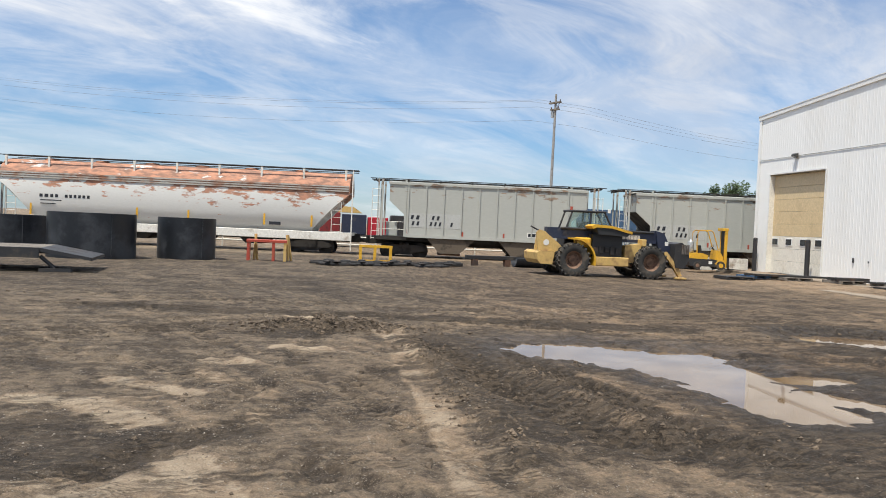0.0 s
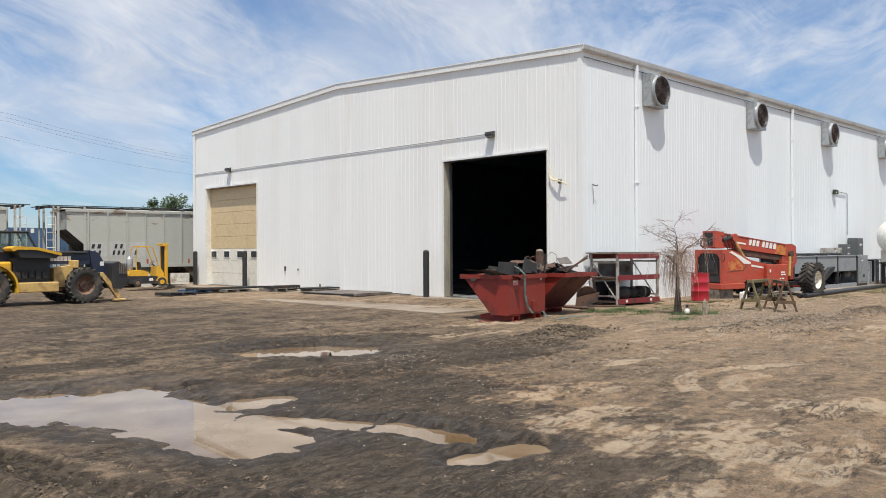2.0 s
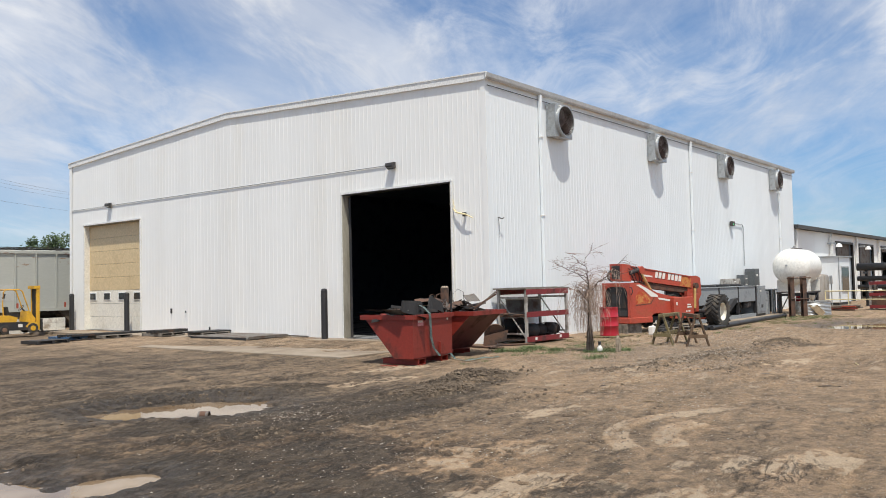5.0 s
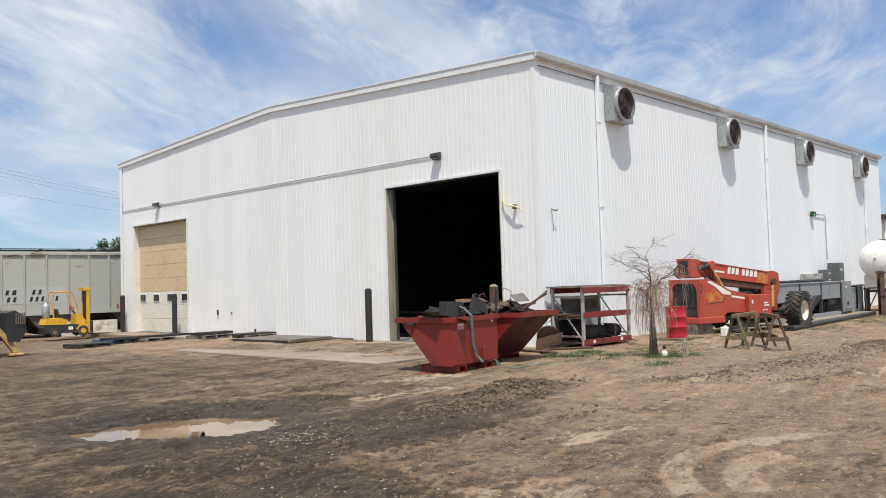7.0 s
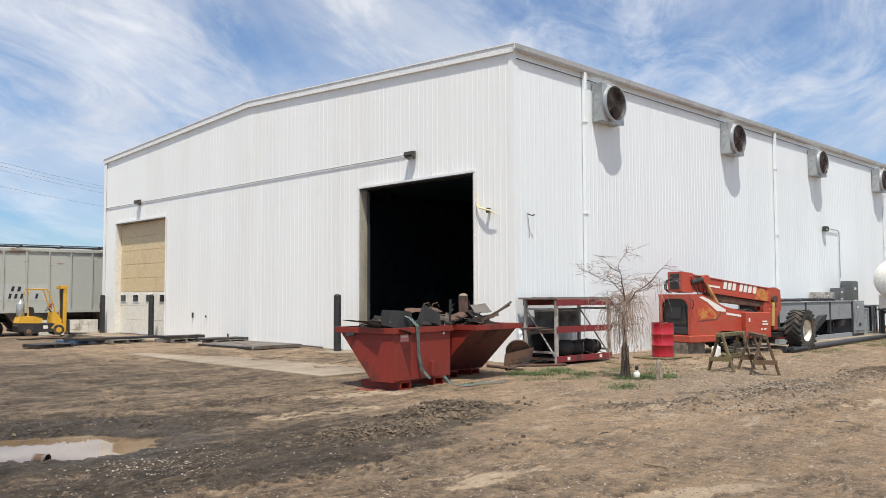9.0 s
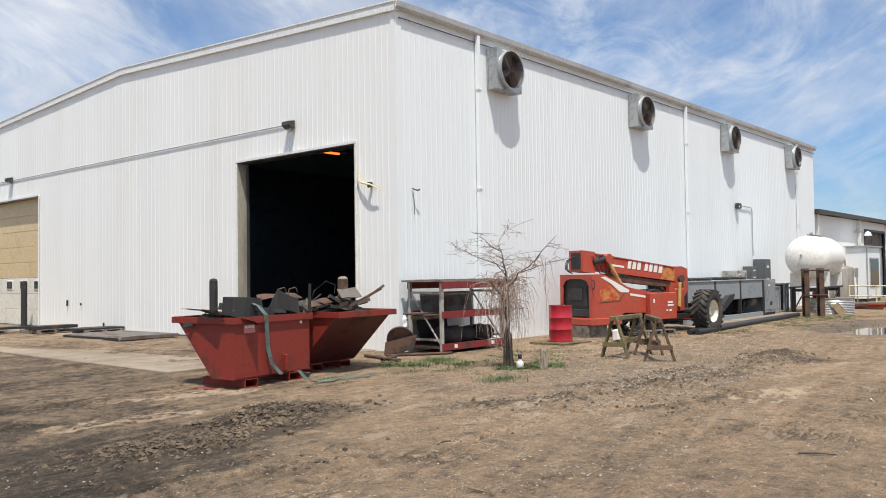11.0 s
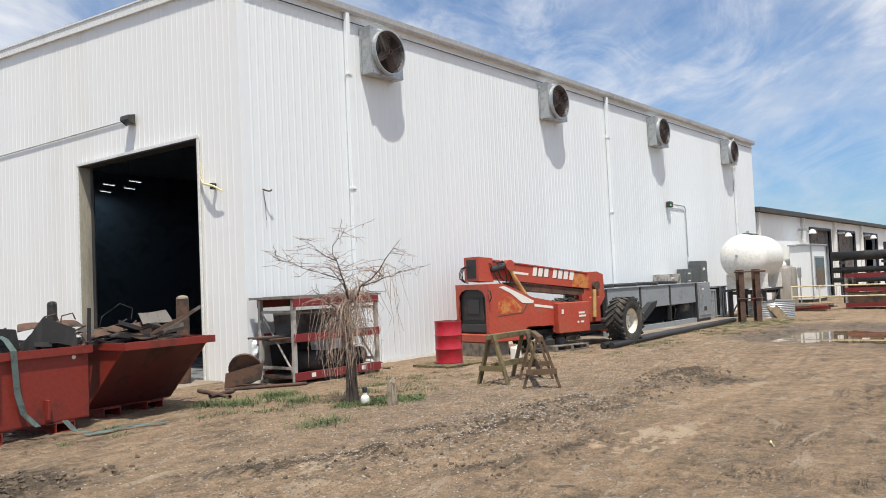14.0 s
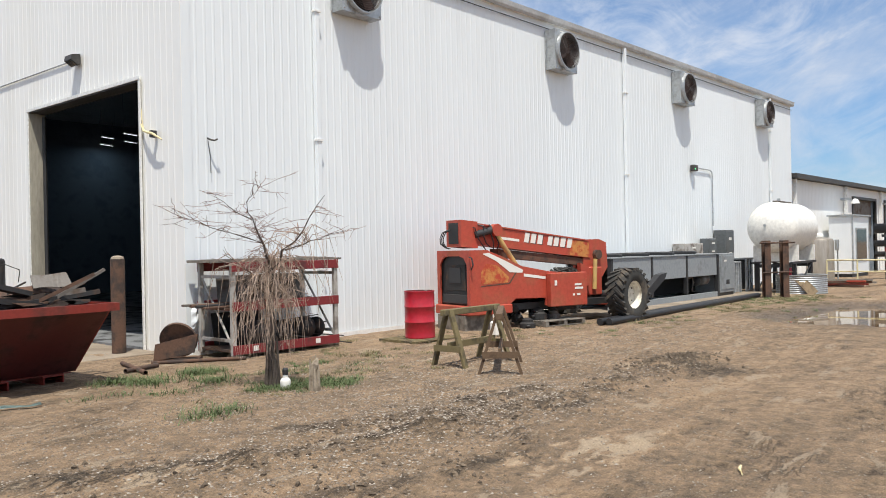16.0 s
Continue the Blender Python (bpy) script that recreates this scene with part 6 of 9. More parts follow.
def build_lift():
    # x runs along the machine to its front, y to its far side, y = 0 is the boom's near face
    m = thing("boom_lift", "orange-red rough-terrain boom lift missing parts, on blocks", "boom lift", (29.44, 13.70, 0.06), -15.5)
    O = "lift_orange"
    # engine body: side panel, rear face with a grille, top
    y0, y1 = -0.44, 0.78
    side = [(-1.98, 0.52), (-0.98, 0.50), (-0.80, 0.62), (0.02, 0.60), (0.02, 0.43), (0.98, 0.42), (0.98, 1.10), (0.10, 1.17), (-0.62, 1.30), (-1.15, 1.52), (-1.55, 1.66), (-1.98, 1.66)]
    part("side_panel", prism(B(), side, y0, y0 + 0.04), O, m)
    part("side_panel", prism(B(), side, y1 - 0.04, y1), O, m)
    bm = B()
    box(bm, -1.98, -1.94, y0 + 0.041, y0 + 0.11, 0.52, 1.66)
    box(bm, -1.98, -1.94, y1 - 0.11, y1 - 0.041, 0.52, 1.66)
    box(bm, -1.98, -1.94, y0 + 0.111, y1 - 0.111, 1.54, 1.66)
    for s_, yy in ((1, y0 + 0.111), (-1, y1 - 0.111)):
        prism(bm, [(yy, 1.539), (yy + s_ * 0.26, 1.539), (yy + s_ * 0.10, 1.49), (yy, 1.36)], 1.94, 1.98, pose(0, 0, 0, 0, 0, 90))
    part("rear_frame", bm, O, m)
    part("rear_sill", boxed(-2.04, -0.9, y0 - 0.02, y1 + 0.02, 0.32, 0.515, bevel=0.02), O, m)
    # near-black block puts the shade of the rear recess into its colour
    g = part("radiator", boxed(-1.91, -1.68, y0 + 0.06, y1 - 0.06, 0.53, 1.56), "plant_dark", m, "radiator block darkened as the open rear's shade")
    part("radiator_core", boxed(-1.925, -1.911, y0 + 0.24, y1 - 0.24, 0.82, 1.36, bevel=0.004), "scrap_dark", g)
    part("core_frame", boxed(-1.94, -1.926, y0 + 0.40, y1 - 0.40, 0.98, 1.30), "plastic_black", g)
    part("lower_guard", boxed(-1.95, -1.912, y0 + 0.14, y1 - 0.14, 0.55, 0.74, bevel=0.01), "black_paint", g)
    part("worn_decal", prism(B(), [(-1.70, 0.95), (-1.02, 0.97), (-0.98, 1.08), (-1.28, 1.33), (-1.56, 1.38), (-1.70, 1.20)], y0 - 0.0045, y0 - 0.0008), "faded_orange", m, "yellowed flaking decal on the side panel")
    bm = B()
    prism(bm, [(-1.94, 1.64), (-1.56, 1.64), (-1.16, 1.50), (-0.62, 1.28), (0.10, 1.15), (0.96, 1.08), (0.96, 1.05), (0.10, 1.12), (-0.65, 1.24), (-1.18, 1.46), (-1.58, 1.60), (-1.94, 1.60)], y0 + 0.041, y1 - 0.041)
    part("hood", bm, O, m)
    part("front_bulkhead", boxed(0.94, 0.98, y0 + 0.041, y1 - 0.041, 0.44, 1.08), O, m)
    # side box with a door, in front of the panel
    dbox = part("tool_box", boxed(0.04, 1.10, y0 - 0.16, y0 - 0.002, 0.40, 1.13, bevel=0.015), O, m, "orange-red side box with a small latch")
    part("latch", boxed(0.14, 0.20, y0 - 0.175, y0 - 0.161, 0.86, 0.97), "label_white", dbox)
    for k, (dx, dz, w) in enumerate(((0.72, 0.84, 0.20), (0.72, 0.76, 0.24), (0.78, 0.62, 0.10), (0.66, 0.62, 0.06))):
        part("decal", boxed(dx, dx + w, y0 - 0.166, y0 - 0.161, dz, dz + 0.045), "label_white", dbox)
    # white sweep and stripes
    part("stripe", prism(B(), [(-1.66, 1.58), (-1.50, 1.60), (-1.10, 1.44), (-0.60, 1.22), (-0.62, 1.16), (-0.95, 1.18), (-1.30, 1.42), (-1.48, 1.50)], y0 - 0.006, y0 - 0.001), "label_white", m, "white sweeping stripe, partly peeled")
    part("stripe", prism(B(), [(-0.58, 1.14), (0.02, 1.06), (0.02, 1.00), (-0.58, 1.08)], y0 - 0.006, y0 - 0.001), "label_white", m)
    part("panel_seam", prism(B(), [(-1.72, 0.90), (-0.95, 0.94), (-0.75, 1.20), (-0.78, 1.20), (-0.98, 0.96), (-1.70, 0.92)], y0 - 0.005, y0 - 0.001), "rust_brown", m)
    part("lifting_lug", tube(B(), [(-2.0, y0 - 0.01, 1.52), (-2.0, y0 - 0.10, 1.50), (-1.98, y0 - 0.12, 1.36), (-1.98, y0 - 0.05, 1.26)], 0.016, 6), "black_paint", m)
    # boom: outer section slopes gently down to the front
    boom = part("boom", prism(B(), [(-1.85, 1.82), (1.75, 1.42), (1.75, 1.80), (-1.85, 2.24)], -0.02, 0.36), O, m, "orange boom section with white lettering")
    part("boom_end", prism(B(), [(-1.95, 1.74), (-1.52, 1.70), (-1.52, 2.26), (-1.95, 2.30)], -0.10, 0.44), O, boom)
    # dark plate on the solid boom end stands in for its shaded opening
    part("end_opening", boxed(-1.958, -1.951, -0.01, 0.35, 1.80, 2.24), "plant_dark", boom)
    part("top_rail", prism(B(), [(-1.5, 2.205), (1.7, 1.815), (1.7, 1.845), (-1.5, 2.235)], -0.04, 0.38), O, boom)
    part("worn_band", prism(B(), [(1.12, 1.50), (1.72, 1.435), (1.72, 1.79), (1.12, 1.86)], -0.0245, -0.0205), "faded_orange", boom, "sun-bleached orange band with rust")
    part("inner_section", prism(B(), [(-0.9, 1.50), (1.70, 1.24), (1.70, 1.40), (-0.9, 1.68)], 0.02, 0.32), "rust_brown", boom)
    part("stripe", prism(B(), [(-0.92, 1.945), (-0.35, 1.88), (-0.35, 1.825), (-0.92, 1.89)], -0.026, -0.021), "label_white", boom)
    x = -0.22
    for w in (0.17, 0.18, 0.18, -0.10, 0.17, 0.18, 0.19, 0.18):
        if w < 0:
            x -= w
            continue
        zb = 1.815 - 0.111 * (x + 0.22)
        zt = zb + 0.21
        sh = 0.05
        part("lettering", prism(B(), [(x, zb), (x + w * 0.74, zb - 0.014), (x + w * 0.74 + sh, zt - 0.014), (x + sh, zt)], -0.027, -0.021), "label_white", boom)
        part("lettering_shadow", prism(B(), [(x + 0.015, zb - 0.02), (x + w * 0.74 + 0.02, zb - 0.034), (x + w * 0.74 + sh + 0.02, zt - 0.03), (x + w * 0.74 + sh, zt - 0.03), (x + w * 0.70, zb - 0.012)], -0.0205, -0.0201), "label_dark", boom)
        x += w + 0.012
    part("boom_head", prism(B(), [(1.55, 1.20), (2.15, 0.98), (2.32, 1.20), (2.28, 1.78), (2.05, 1.86), (1.55, 1.84)], 0.0, 0.10), O, m)
    part("boom_head", prism(B(), [(1.55, 1.20), (2.15, 0.98), (2.32, 1.20), (2.28, 1.78), (2.05, 1.86), (1.55, 1.84)], 0.26, 0.36), O, m)
    part("head_pin", rodded((1.95, -0.10, 1.50), (1.95, 0.46, 1.50), 0.11, seg=18), "rust_brown", m)
    part("fly_link", prism(B(), [(1.35, 1.32), (1.62, 1.20), (1.66, 0.78), (1.38, 0.80)], -0.12, 0.0), O, m)
    part("mast_post", boxed(1.70, 2.10, -0.05, 0.40, 0.55, 1.22, bevel=0.03), O, m)
    # lift cylinders
    for a, c, r, mat in (((-1.05, -0.10, 2.02), (-0.52, -0.12, 1.30), 0.055, "pale_yellow"), ((-1.60, -0.08, 1.98), (-1.05, -0.10, 2.10), 0.075, "black_paint"), ((1.80, -0.09, 0.70), (1.84, -0.09, 1.40), 0.05, "pale_yellow")):
        part("cylinder", rodded(a, c, r, seg=16), mat, m)
    part("cylinder_mount", lathe(B(), [(0, -0.08), (0.13, -0.08), (0.13, 0.08), (0, 0.08)], 20, pose(-1.05, -0.10, 2.08, 90, 0, 0)), O, m)
    rnd = random.Random(4)
    for k in range(3):
        x0 = -1.97 - 0.02 * k
        part("hose", tube(B(), [(x0 + 0.02, 0.30, 2.10), (x0 - 0.08 - 0.02 * k, 0.32, 2.04), (x0 - 0.13 - 0.02 * k, 0.34, 1.92), (x0 - 0.12 - 0.02 * k, 0.34, 1.80), (x0 - 0.05, 0.32, 1.72), (x0 + 0.02, 0.30, 1.70)], 0.012, 6), "hose", m)
    for k in range(4):
        w = [rnd.uniform(-0.05, 0.05) for _ in range(6)]
        part("hose", tube(B(), [(-1.66 + 0.16 * k, -0.04, 2.17 + w[0]), (-1.58 + 0.16 * k + w[1], -0.14, 2.14 + w[2]), (-1.50 + 0.13 * k + w[3], -0.15, 1.94 + w[4]), (-1.44 + 0.14 * k + w[5], -0.13, 1.80), (-1.30 + 0.10 * k, -0.08, 1.70 + w[1])], 0.014, 6), "hose", m)
    # undercarriage and wheels
    part("chassis", boxed(-1.9, 2.3, -0.22, 0.55, 0.36, 0.50), "black_paint", m)
    part("axle", rodded((2.18, -0.62, 0.54), (2.18, 1.2, 0.54), 0.11, seg=14), "black_paint", m)
    part("hydraulic_block", boxed(0.4, 1.0, -0.36, 0.2, 0.30, 0.40, bevel=0.02), "scrap_dark", m)
    wheel("wheel", m, (2.14, -0.80, 0.58), 0.60, 0.46, "cream_rim", 22, turn=14)
    wheel("wheel", m, (2.18, 1.38, 0.58), 0.60, 0.46, "cream_rim", 22, turn=194)
    part("axle_block", boxed(-2.05, -1.35, y0 + 0.1, y1 - 0.1, -0.03, 0.31), "wood_grey", m, "timber block under the lift's rear")
    part("fork_arm", prism(B(), [(2.60, 0.38), (2.85, 0.42), (3.55, 0.98), (3.78, 1.02), (3.70, 0.86), (2.95, 0.30)], -0.52, -0.34), "black_paint", m)
    part("fork_arm", prism(B(), [(2.60, 0.38), (2.85, 0.42), (3.40, 0.80), (3.35, 0.66), (2.95, 0.30)], 0.5, 0.62), "black_paint", m)
    part("front_frame", boxed(2.35, 2.75, -0.5, 0.8, 0.28, 0.46, bevel=0.02), O, m)
    bm = B()
    for k in range(26):
        x, y, z = rnd.uniform(-0.75, 0.55), rnd.uniform(-0.34, 0.35), rnd.uniform(0.16, 0.46)
        if k % 2:
            rod(bm, (x, y, z), (x + rnd.uniform(-0.2, 0.2), y + rnd.uniform(-0.2, 0.2), z + rnd.uniform(-0.08, 0.08)), rnd.uniform(0.025, 0.085), seg=10)
        else:
            box(bm, -0.09, 0.09, -0.07, 0.07, -0.06, 0.06, pose(x, y, z, rnd.uniform(0, 90), rnd.uniform(0, 90), 0), 0.015)
    part("exposed_engine", bm, "scrap_dark", m, "greasy exposed engine and hoses")
    # engine scrap below on a pallet
    pallet((29.0, 13.05, gz(29.0, 13.05)), -12)
    for k, (x, y, s, mat, lab) in enumerate(((29.35, 13.5, 0.20, "scrap_dark", "greasy engine part lying on a pallet"), (29.75, 13.35, 0.15, "scrap_grey", "grey cast machine part on a pallet"), (28.75, 13.35, 0.17, "scrap_dark", "dark hydraulic pump lying under the lift"))):
        p = thing("machine_part", lab, "machine part", (x, y, gz(x, y) + (0.125 if k < 2 else 0.0)), 20 * k, "machine parts under the lift")
        part("block", lathe(B(), [(0, 0), (s, 0), (s, s * 0.6), (s * 0.7, s * 0.8), (s * 0.7, s * 1.1), (s * 0.3, s * 1.3), (0, s * 1.3)], 14), mat, p)
        part("flange", boxed(-s * 1.2, s * 1.2, -s * 0.3, s * 0.3, s * 0.2, s * 0.5, bevel=0.02), mat, p)
    c = thing("plastic_can", "white plastic can standing behind the sawhorses", "can", (27.15, 12.95, gz(27.15, 12.95)))
    part("body", boxed(-0.11, 0.11, -0.09, 0.09, 0, 0.29, bevel=0.03), "label_white", c)
    part("cap", rodded((0.06, 0, 0.291), (0.06, 0, 0.325), 0.03, seg=12), "label_white", c)


build_lift()


# ---- drain pipes, chiller and tanks along the side wall ----
def build_side_plant():
    for k in range(2):
        pts = [(29.9 + 0.1 * k, 12.28 - 0.17 * k), (33.5, 12.50 - 0.17 * k), (37.5, 12.62 - 0.15 * k), (40.3 - 1.2 * k, 12.72 - 0.14 * k)]
        bm = tube(B(), [(x, y, gz(x, y) + 0.075) for x, y in pts], 0.075, 14)
        p = tagged(smooth(link_mesh("drain_pipe", bm, "plastic_black")), "long black plastic pipe lying beside the plant", "pipe", "black pipes along the wall")
        d = (Vector((*pts[1], 0)) - Vector((*pts[0], 0))).normalized()
        a = Vector((*pts[0], gz(*pts[0]) + 0.075))
        # dark disc on the capped end imitates the shaded bore
        part("pipe_mouth", rodded(a - d * 0.004, a - d * 0.001, 0.058, seg=14), "plant_dark", p)
    # chiller
    c = thing("chiller", "long blue-grey industrial chiller on a concrete strip", "chiller", (33.0, 13.75, 0.10))
    ln, dp, hi = 7.9, 1.35, 1.32
    part("base_rail", boxed(0, ln - 1.2, 0, 0.12, 0, 0.15), "plant_grey", c)
    part("base_rail", boxed(0, ln - 1.2, dp - 0.12, dp, 0, 0.20), "plant_grey", c)
    part("back_panel", boxed(0, ln, dp - 0.04, dp, 0.201, hi), "plant_grey", c)
    # solid black block in place of the chiller's shaded interior
    part("inside", boxed(0.05, ln - 1.25, 0.75, dp - 0.05, 0.15, hi - 0.02), "void_black", c, "black block for the shaded interior of the chiller")
    for k in range(3):
        x0 = 0.1 + k * 2.2
        part("upper_panel", boxed(x0, x0 + 2.08, 0, 0.035, 0.68, hi, bevel=0.006), "plant_grey", c)
        part("post", boxed(x0 - 0.10, x0 - 0.002, -0.01, 0.10, 0.201, hi), "black_paint", c)
    part("post", boxed(6.62, 6.74, -0.02, 0.10, 0.0, hi + 0.01), "black_paint", c)
    part("top_panel", boxed(-0.02, ln - 1.14, -0.03, dp + 0.03, hi + 0.001, hi + 0.03), "plant_grey", c)
    k = part("control_cabinet", boxed(6.76, ln, -0.03, dp, 0.10, hi + 0.02, bevel=0.01), "plant_grey", c, "blue-grey control cabinet with labels")
    part("door", boxed(6.80, 7.84, -0.05, -0.031, 0.20, hi - 0.05, bevel=0.006), "plant_grey", k)
    part("label", boxed(7.05, 7.25, -0.055, -0.0505, 1.08, 1.14), "label_white", k)
    part("vent", boxed(7.2, 7.45, -0.055, -0.0505, 0.36, 0.50), "black_paint", k)
    part("plinth", boxed(6.78, ln - 0.02, 0.0, dp - 0.02, 0.0, 0.098), "black_paint", k)
    mt = part("motor", smooth_bm(lathe(B(), [(0, -0.22), (0.14, -0.22), (0.16, -0.16), (0.16, 0.16), (0.12, 0.24), (0, 0.24)], 20, pose(6.1, 0.25, 0.55, 0, 90, 0))), "scrap_grey", c, "grey electric motor with pipes")
    part("pump", smooth_bm(lathe(B(), [(0, -0.1), (0.12, -0.1), (0.14, 0.0), (0.12, 0.1), (0, 0.1)], 18, pose(5.6, 0.25, 0.50, 0, 90, 0))), "scrap_dark", mt)
    part("pipe", tube(B(), [(5.3, 0.25, 0.22), (5.35, 0.22, 0.50), (5.2, 0.2, 0.66), (4.9, 0.22, 0.62)], 0.03, 7), "scrap_grey", mt)
    for k in range(4):
        f = part("roof_fan", lathe(B(), [(0.44, hi + 0.03), (0.46, hi + 0.10), (0.43, hi + 0.12), (0.40, hi + 0.10), (0.40, hi + 0.03)], 26, pose(0.9 + 1.55 * k, 0.68, 0)), "black_paint", c, "low black condenser fan guard")
        for j in range(3):
            part("guard_bar", rodded((0.9 + 1.55 * k - 0.42, 0.68 + 0.2 * (j - 1), hi + 0.125), (0.9 + 1.55 * k + 0.42, 0.68 + 0.2 * (j - 1), hi + 0.125), 0.008, seg=5), "black_paint", f)
    # two small units behind it
    for x, w, h, lab in ((41.35, 0.62, 1.05, "grey condenser unit beside the chiller"), (42.45, 0.9, 1.15, "open grey condenser frame beside the tank")):
        u = thing("condenser_unit", lab, "condenser", (x, 13.9, 0.10), group="condensers by the tank")
        part("top", boxed(0, w, 0, 0.9, h - 0.05, h), "plant_grey", u)
        for dx in (0.0, w - 0.06):
            for dy in (0.0, 0.84):
                part("post", boxed(dx, dx + 0.06, dy, dy + 0.06, 0, h - 0.051), "plant_grey", u)
        part("core", boxed(0.08, w - 0.08, 0.10, 0.80, 0.08, h - 0.06), "plant_dark" if w > 0.7 else "plant_grey", u)
        for j in range(3):
            part("tube", rodded((0.15 + w * 0.25 * j, 0.06, 0.02), (0.15 + w * 0.25 * j, 0.06, h - 0.06), 0.035, seg=10), "galv", u)
    # gas tank
    t = thing("gas_tank", "white horizontal gas tank on a dark steel stand", "gas tank", (41.9, 12.95, 0.05), 3)
    r, lt = 0.84, 3.4
    prof = [(0, 0.0)] + [(r * math.sin(a), 0.55 * (1 - math.cos(a))) for a in np.linspace(0.15, math.pi / 2, 9)] + [(r, lt - 0.55)] + [(r * math.sin(a), lt - 0.55 + 0.55 * math.cos(a)) for a in np.linspace(math.pi / 2, 0.15, 9)] + [(0, lt)]
    smooth(part("shell", lathe(B(), prof, 48, pose(0, 0, 2.22, 0, 90, 0)), "tank_white", t), 60)
    part("end_fitting", rodded((-0.05, 0.10, 2.28), (0.06, 0.10, 2.28), 0.045, seg=10), "galv", t)
    part("top_fitting", boxed(0.7, 2.4, -0.10, 0.05, 3.07, 3.11), "scrap_grey", t)
    part("valve", rodded((1.2, 0, 3.05), (1.2, 0, 3.20), 0.06, seg=10), "galv", t)
    for x in (0.7, 2.7):
        part("saddle", prism(B(), [(-0.72, 1.07), (0.72, 1.07), (0.72, 1.62), (0.60, 1.60), (0.34, 1.43), (0, 1.37), (-0.34, 1.43), (-0.60, 1.60), (-0.72, 1.62)], x, x + 0.16, Matrix(((0, 1, 0, 0), (1, 0, 0, 0), (0, 0, 1, 0), (0, 0, 0, 1)))), "tank_white", t)
        for y in (-0.65, 0.55):
            part("leg", boxed(x, x + 0.13, y, y + 0.13, 0.0, 0.999), "black_paint", t)
        part("cross_beam", boxed(x - 0.02, x + 0.15, -0.51, 0.54, 0.86, 0.98), "black_paint", t)
    for y in (-0.68, 0.58):
        part("long_beam", boxed(0.3, 3.2, y, y + 0.10, 0.99, 1.06), "black_paint", t)
        part("brace", rodded((0.75, y + 0.05, 0.1), (2.7, y + 0.05, 0.95), 0.03, seg=6), "black_paint", t)
    part("pump", smooth_bm(lathe(B(), [(0, 0), (0.16, 0), (0.2, 0.1), (0.2, 0.32), (0.1, 0.4), (0, 0.4)], 16, pose(1.5, -0.1, 0.5))), "drum_red", t, "red pump under the tank")
    # guard posts
    g = thing("tank_guard", "two rusty brown steel posts guarding the gas tank", "guard post", (39.75, 12.35, gz(39.75, 12.35)), -36)
    for x in (0.0, 0.62):
        bm = B()
        box(bm, x, x + 0.20, -0.09, -0.07, -0.1, 1.75)
        box(bm, x, x + 0.20, 0.07, 0.09, -0.1, 1.75)
        box(bm, x + 0.09, x + 0.11, -0.07, 0.07, -0.1, 1.75)
        part("post", bm, "rust_brown", g)
    part("bar", rodded((-0.18, -0.11, 1.68), (1.02, -0.11, 1.68), 0.025, seg=8), "rust_brown", g)
    part("bar", rodded((-0.10, -0.11, 0.78), (0.92, -0.11, 0.78), 0.022, seg=8), "rust_brown", g)
    # steel cylinder, stock trough, board
    v = thing("steel_vessel", "upright stainless steel vessel with small fittings", "vessel", (50.6, 13.95, 0.08))
    smooth(part("shell", lathe(B(), [(0, 0), (0.55, 0), (0.55, 1.66), (0.50, 1.78), (0.3, 1.84), (0, 1.86)], 36), "steel", v))
    part("cap", lathe(B(), [(0, 1.86), (0.14, 1.86), (0.14, 1.95), (0.08, 2.03), (0, 2.04)], 16), "trim", v)
    part("gauge_box", boxed(0.30, 0.52, -0.62, -0.50, 1.30, 1.75, bevel=0.01), "galv", v)
    part("pipe", rodded((0.52, -0.55, 0.1), (0.52, -0.55, 1.6), 0.03, seg=8), "galv", v)
    s = thing("stock_trough", "round corrugated galvanised stock trough", "trough", (43.2, 12.35, gz(43.2, 12.35) - 0.03))
    prof = [(0.79, 0.0)]
    for k in range(9):
        prof += [(0.81, 0.04 + k * 0.065), (0.79, 0.072 + k * 0.065)]
    prof += [(0.81, 0.62), (0.83, 0.64), (0.80, 0.65), (0.76, 0.62), (0.76, 0.02)]
    smooth(part("wall", lathe(B(), prof, 44), "galv", s), 40)
    part("bottom", lathe(B(), [(0, 0.02), (0.759, 0.02), (0.759, 0.03), (0, 0.03)], 32), "galv", s)
    bm = B()
    box(bm, -0.15, 0.15, 0, 0.03, 0, 0.72)
    ob = tagged(link_mesh("plywood_board", bm, "wood"), "tan plywood board leaning on the trough", "board")
    ob.matrix_basis = pose(42.42, 11.70, gz(42.42, 11.70) + 0.02, -26, -36, -55)


build_side_plant()


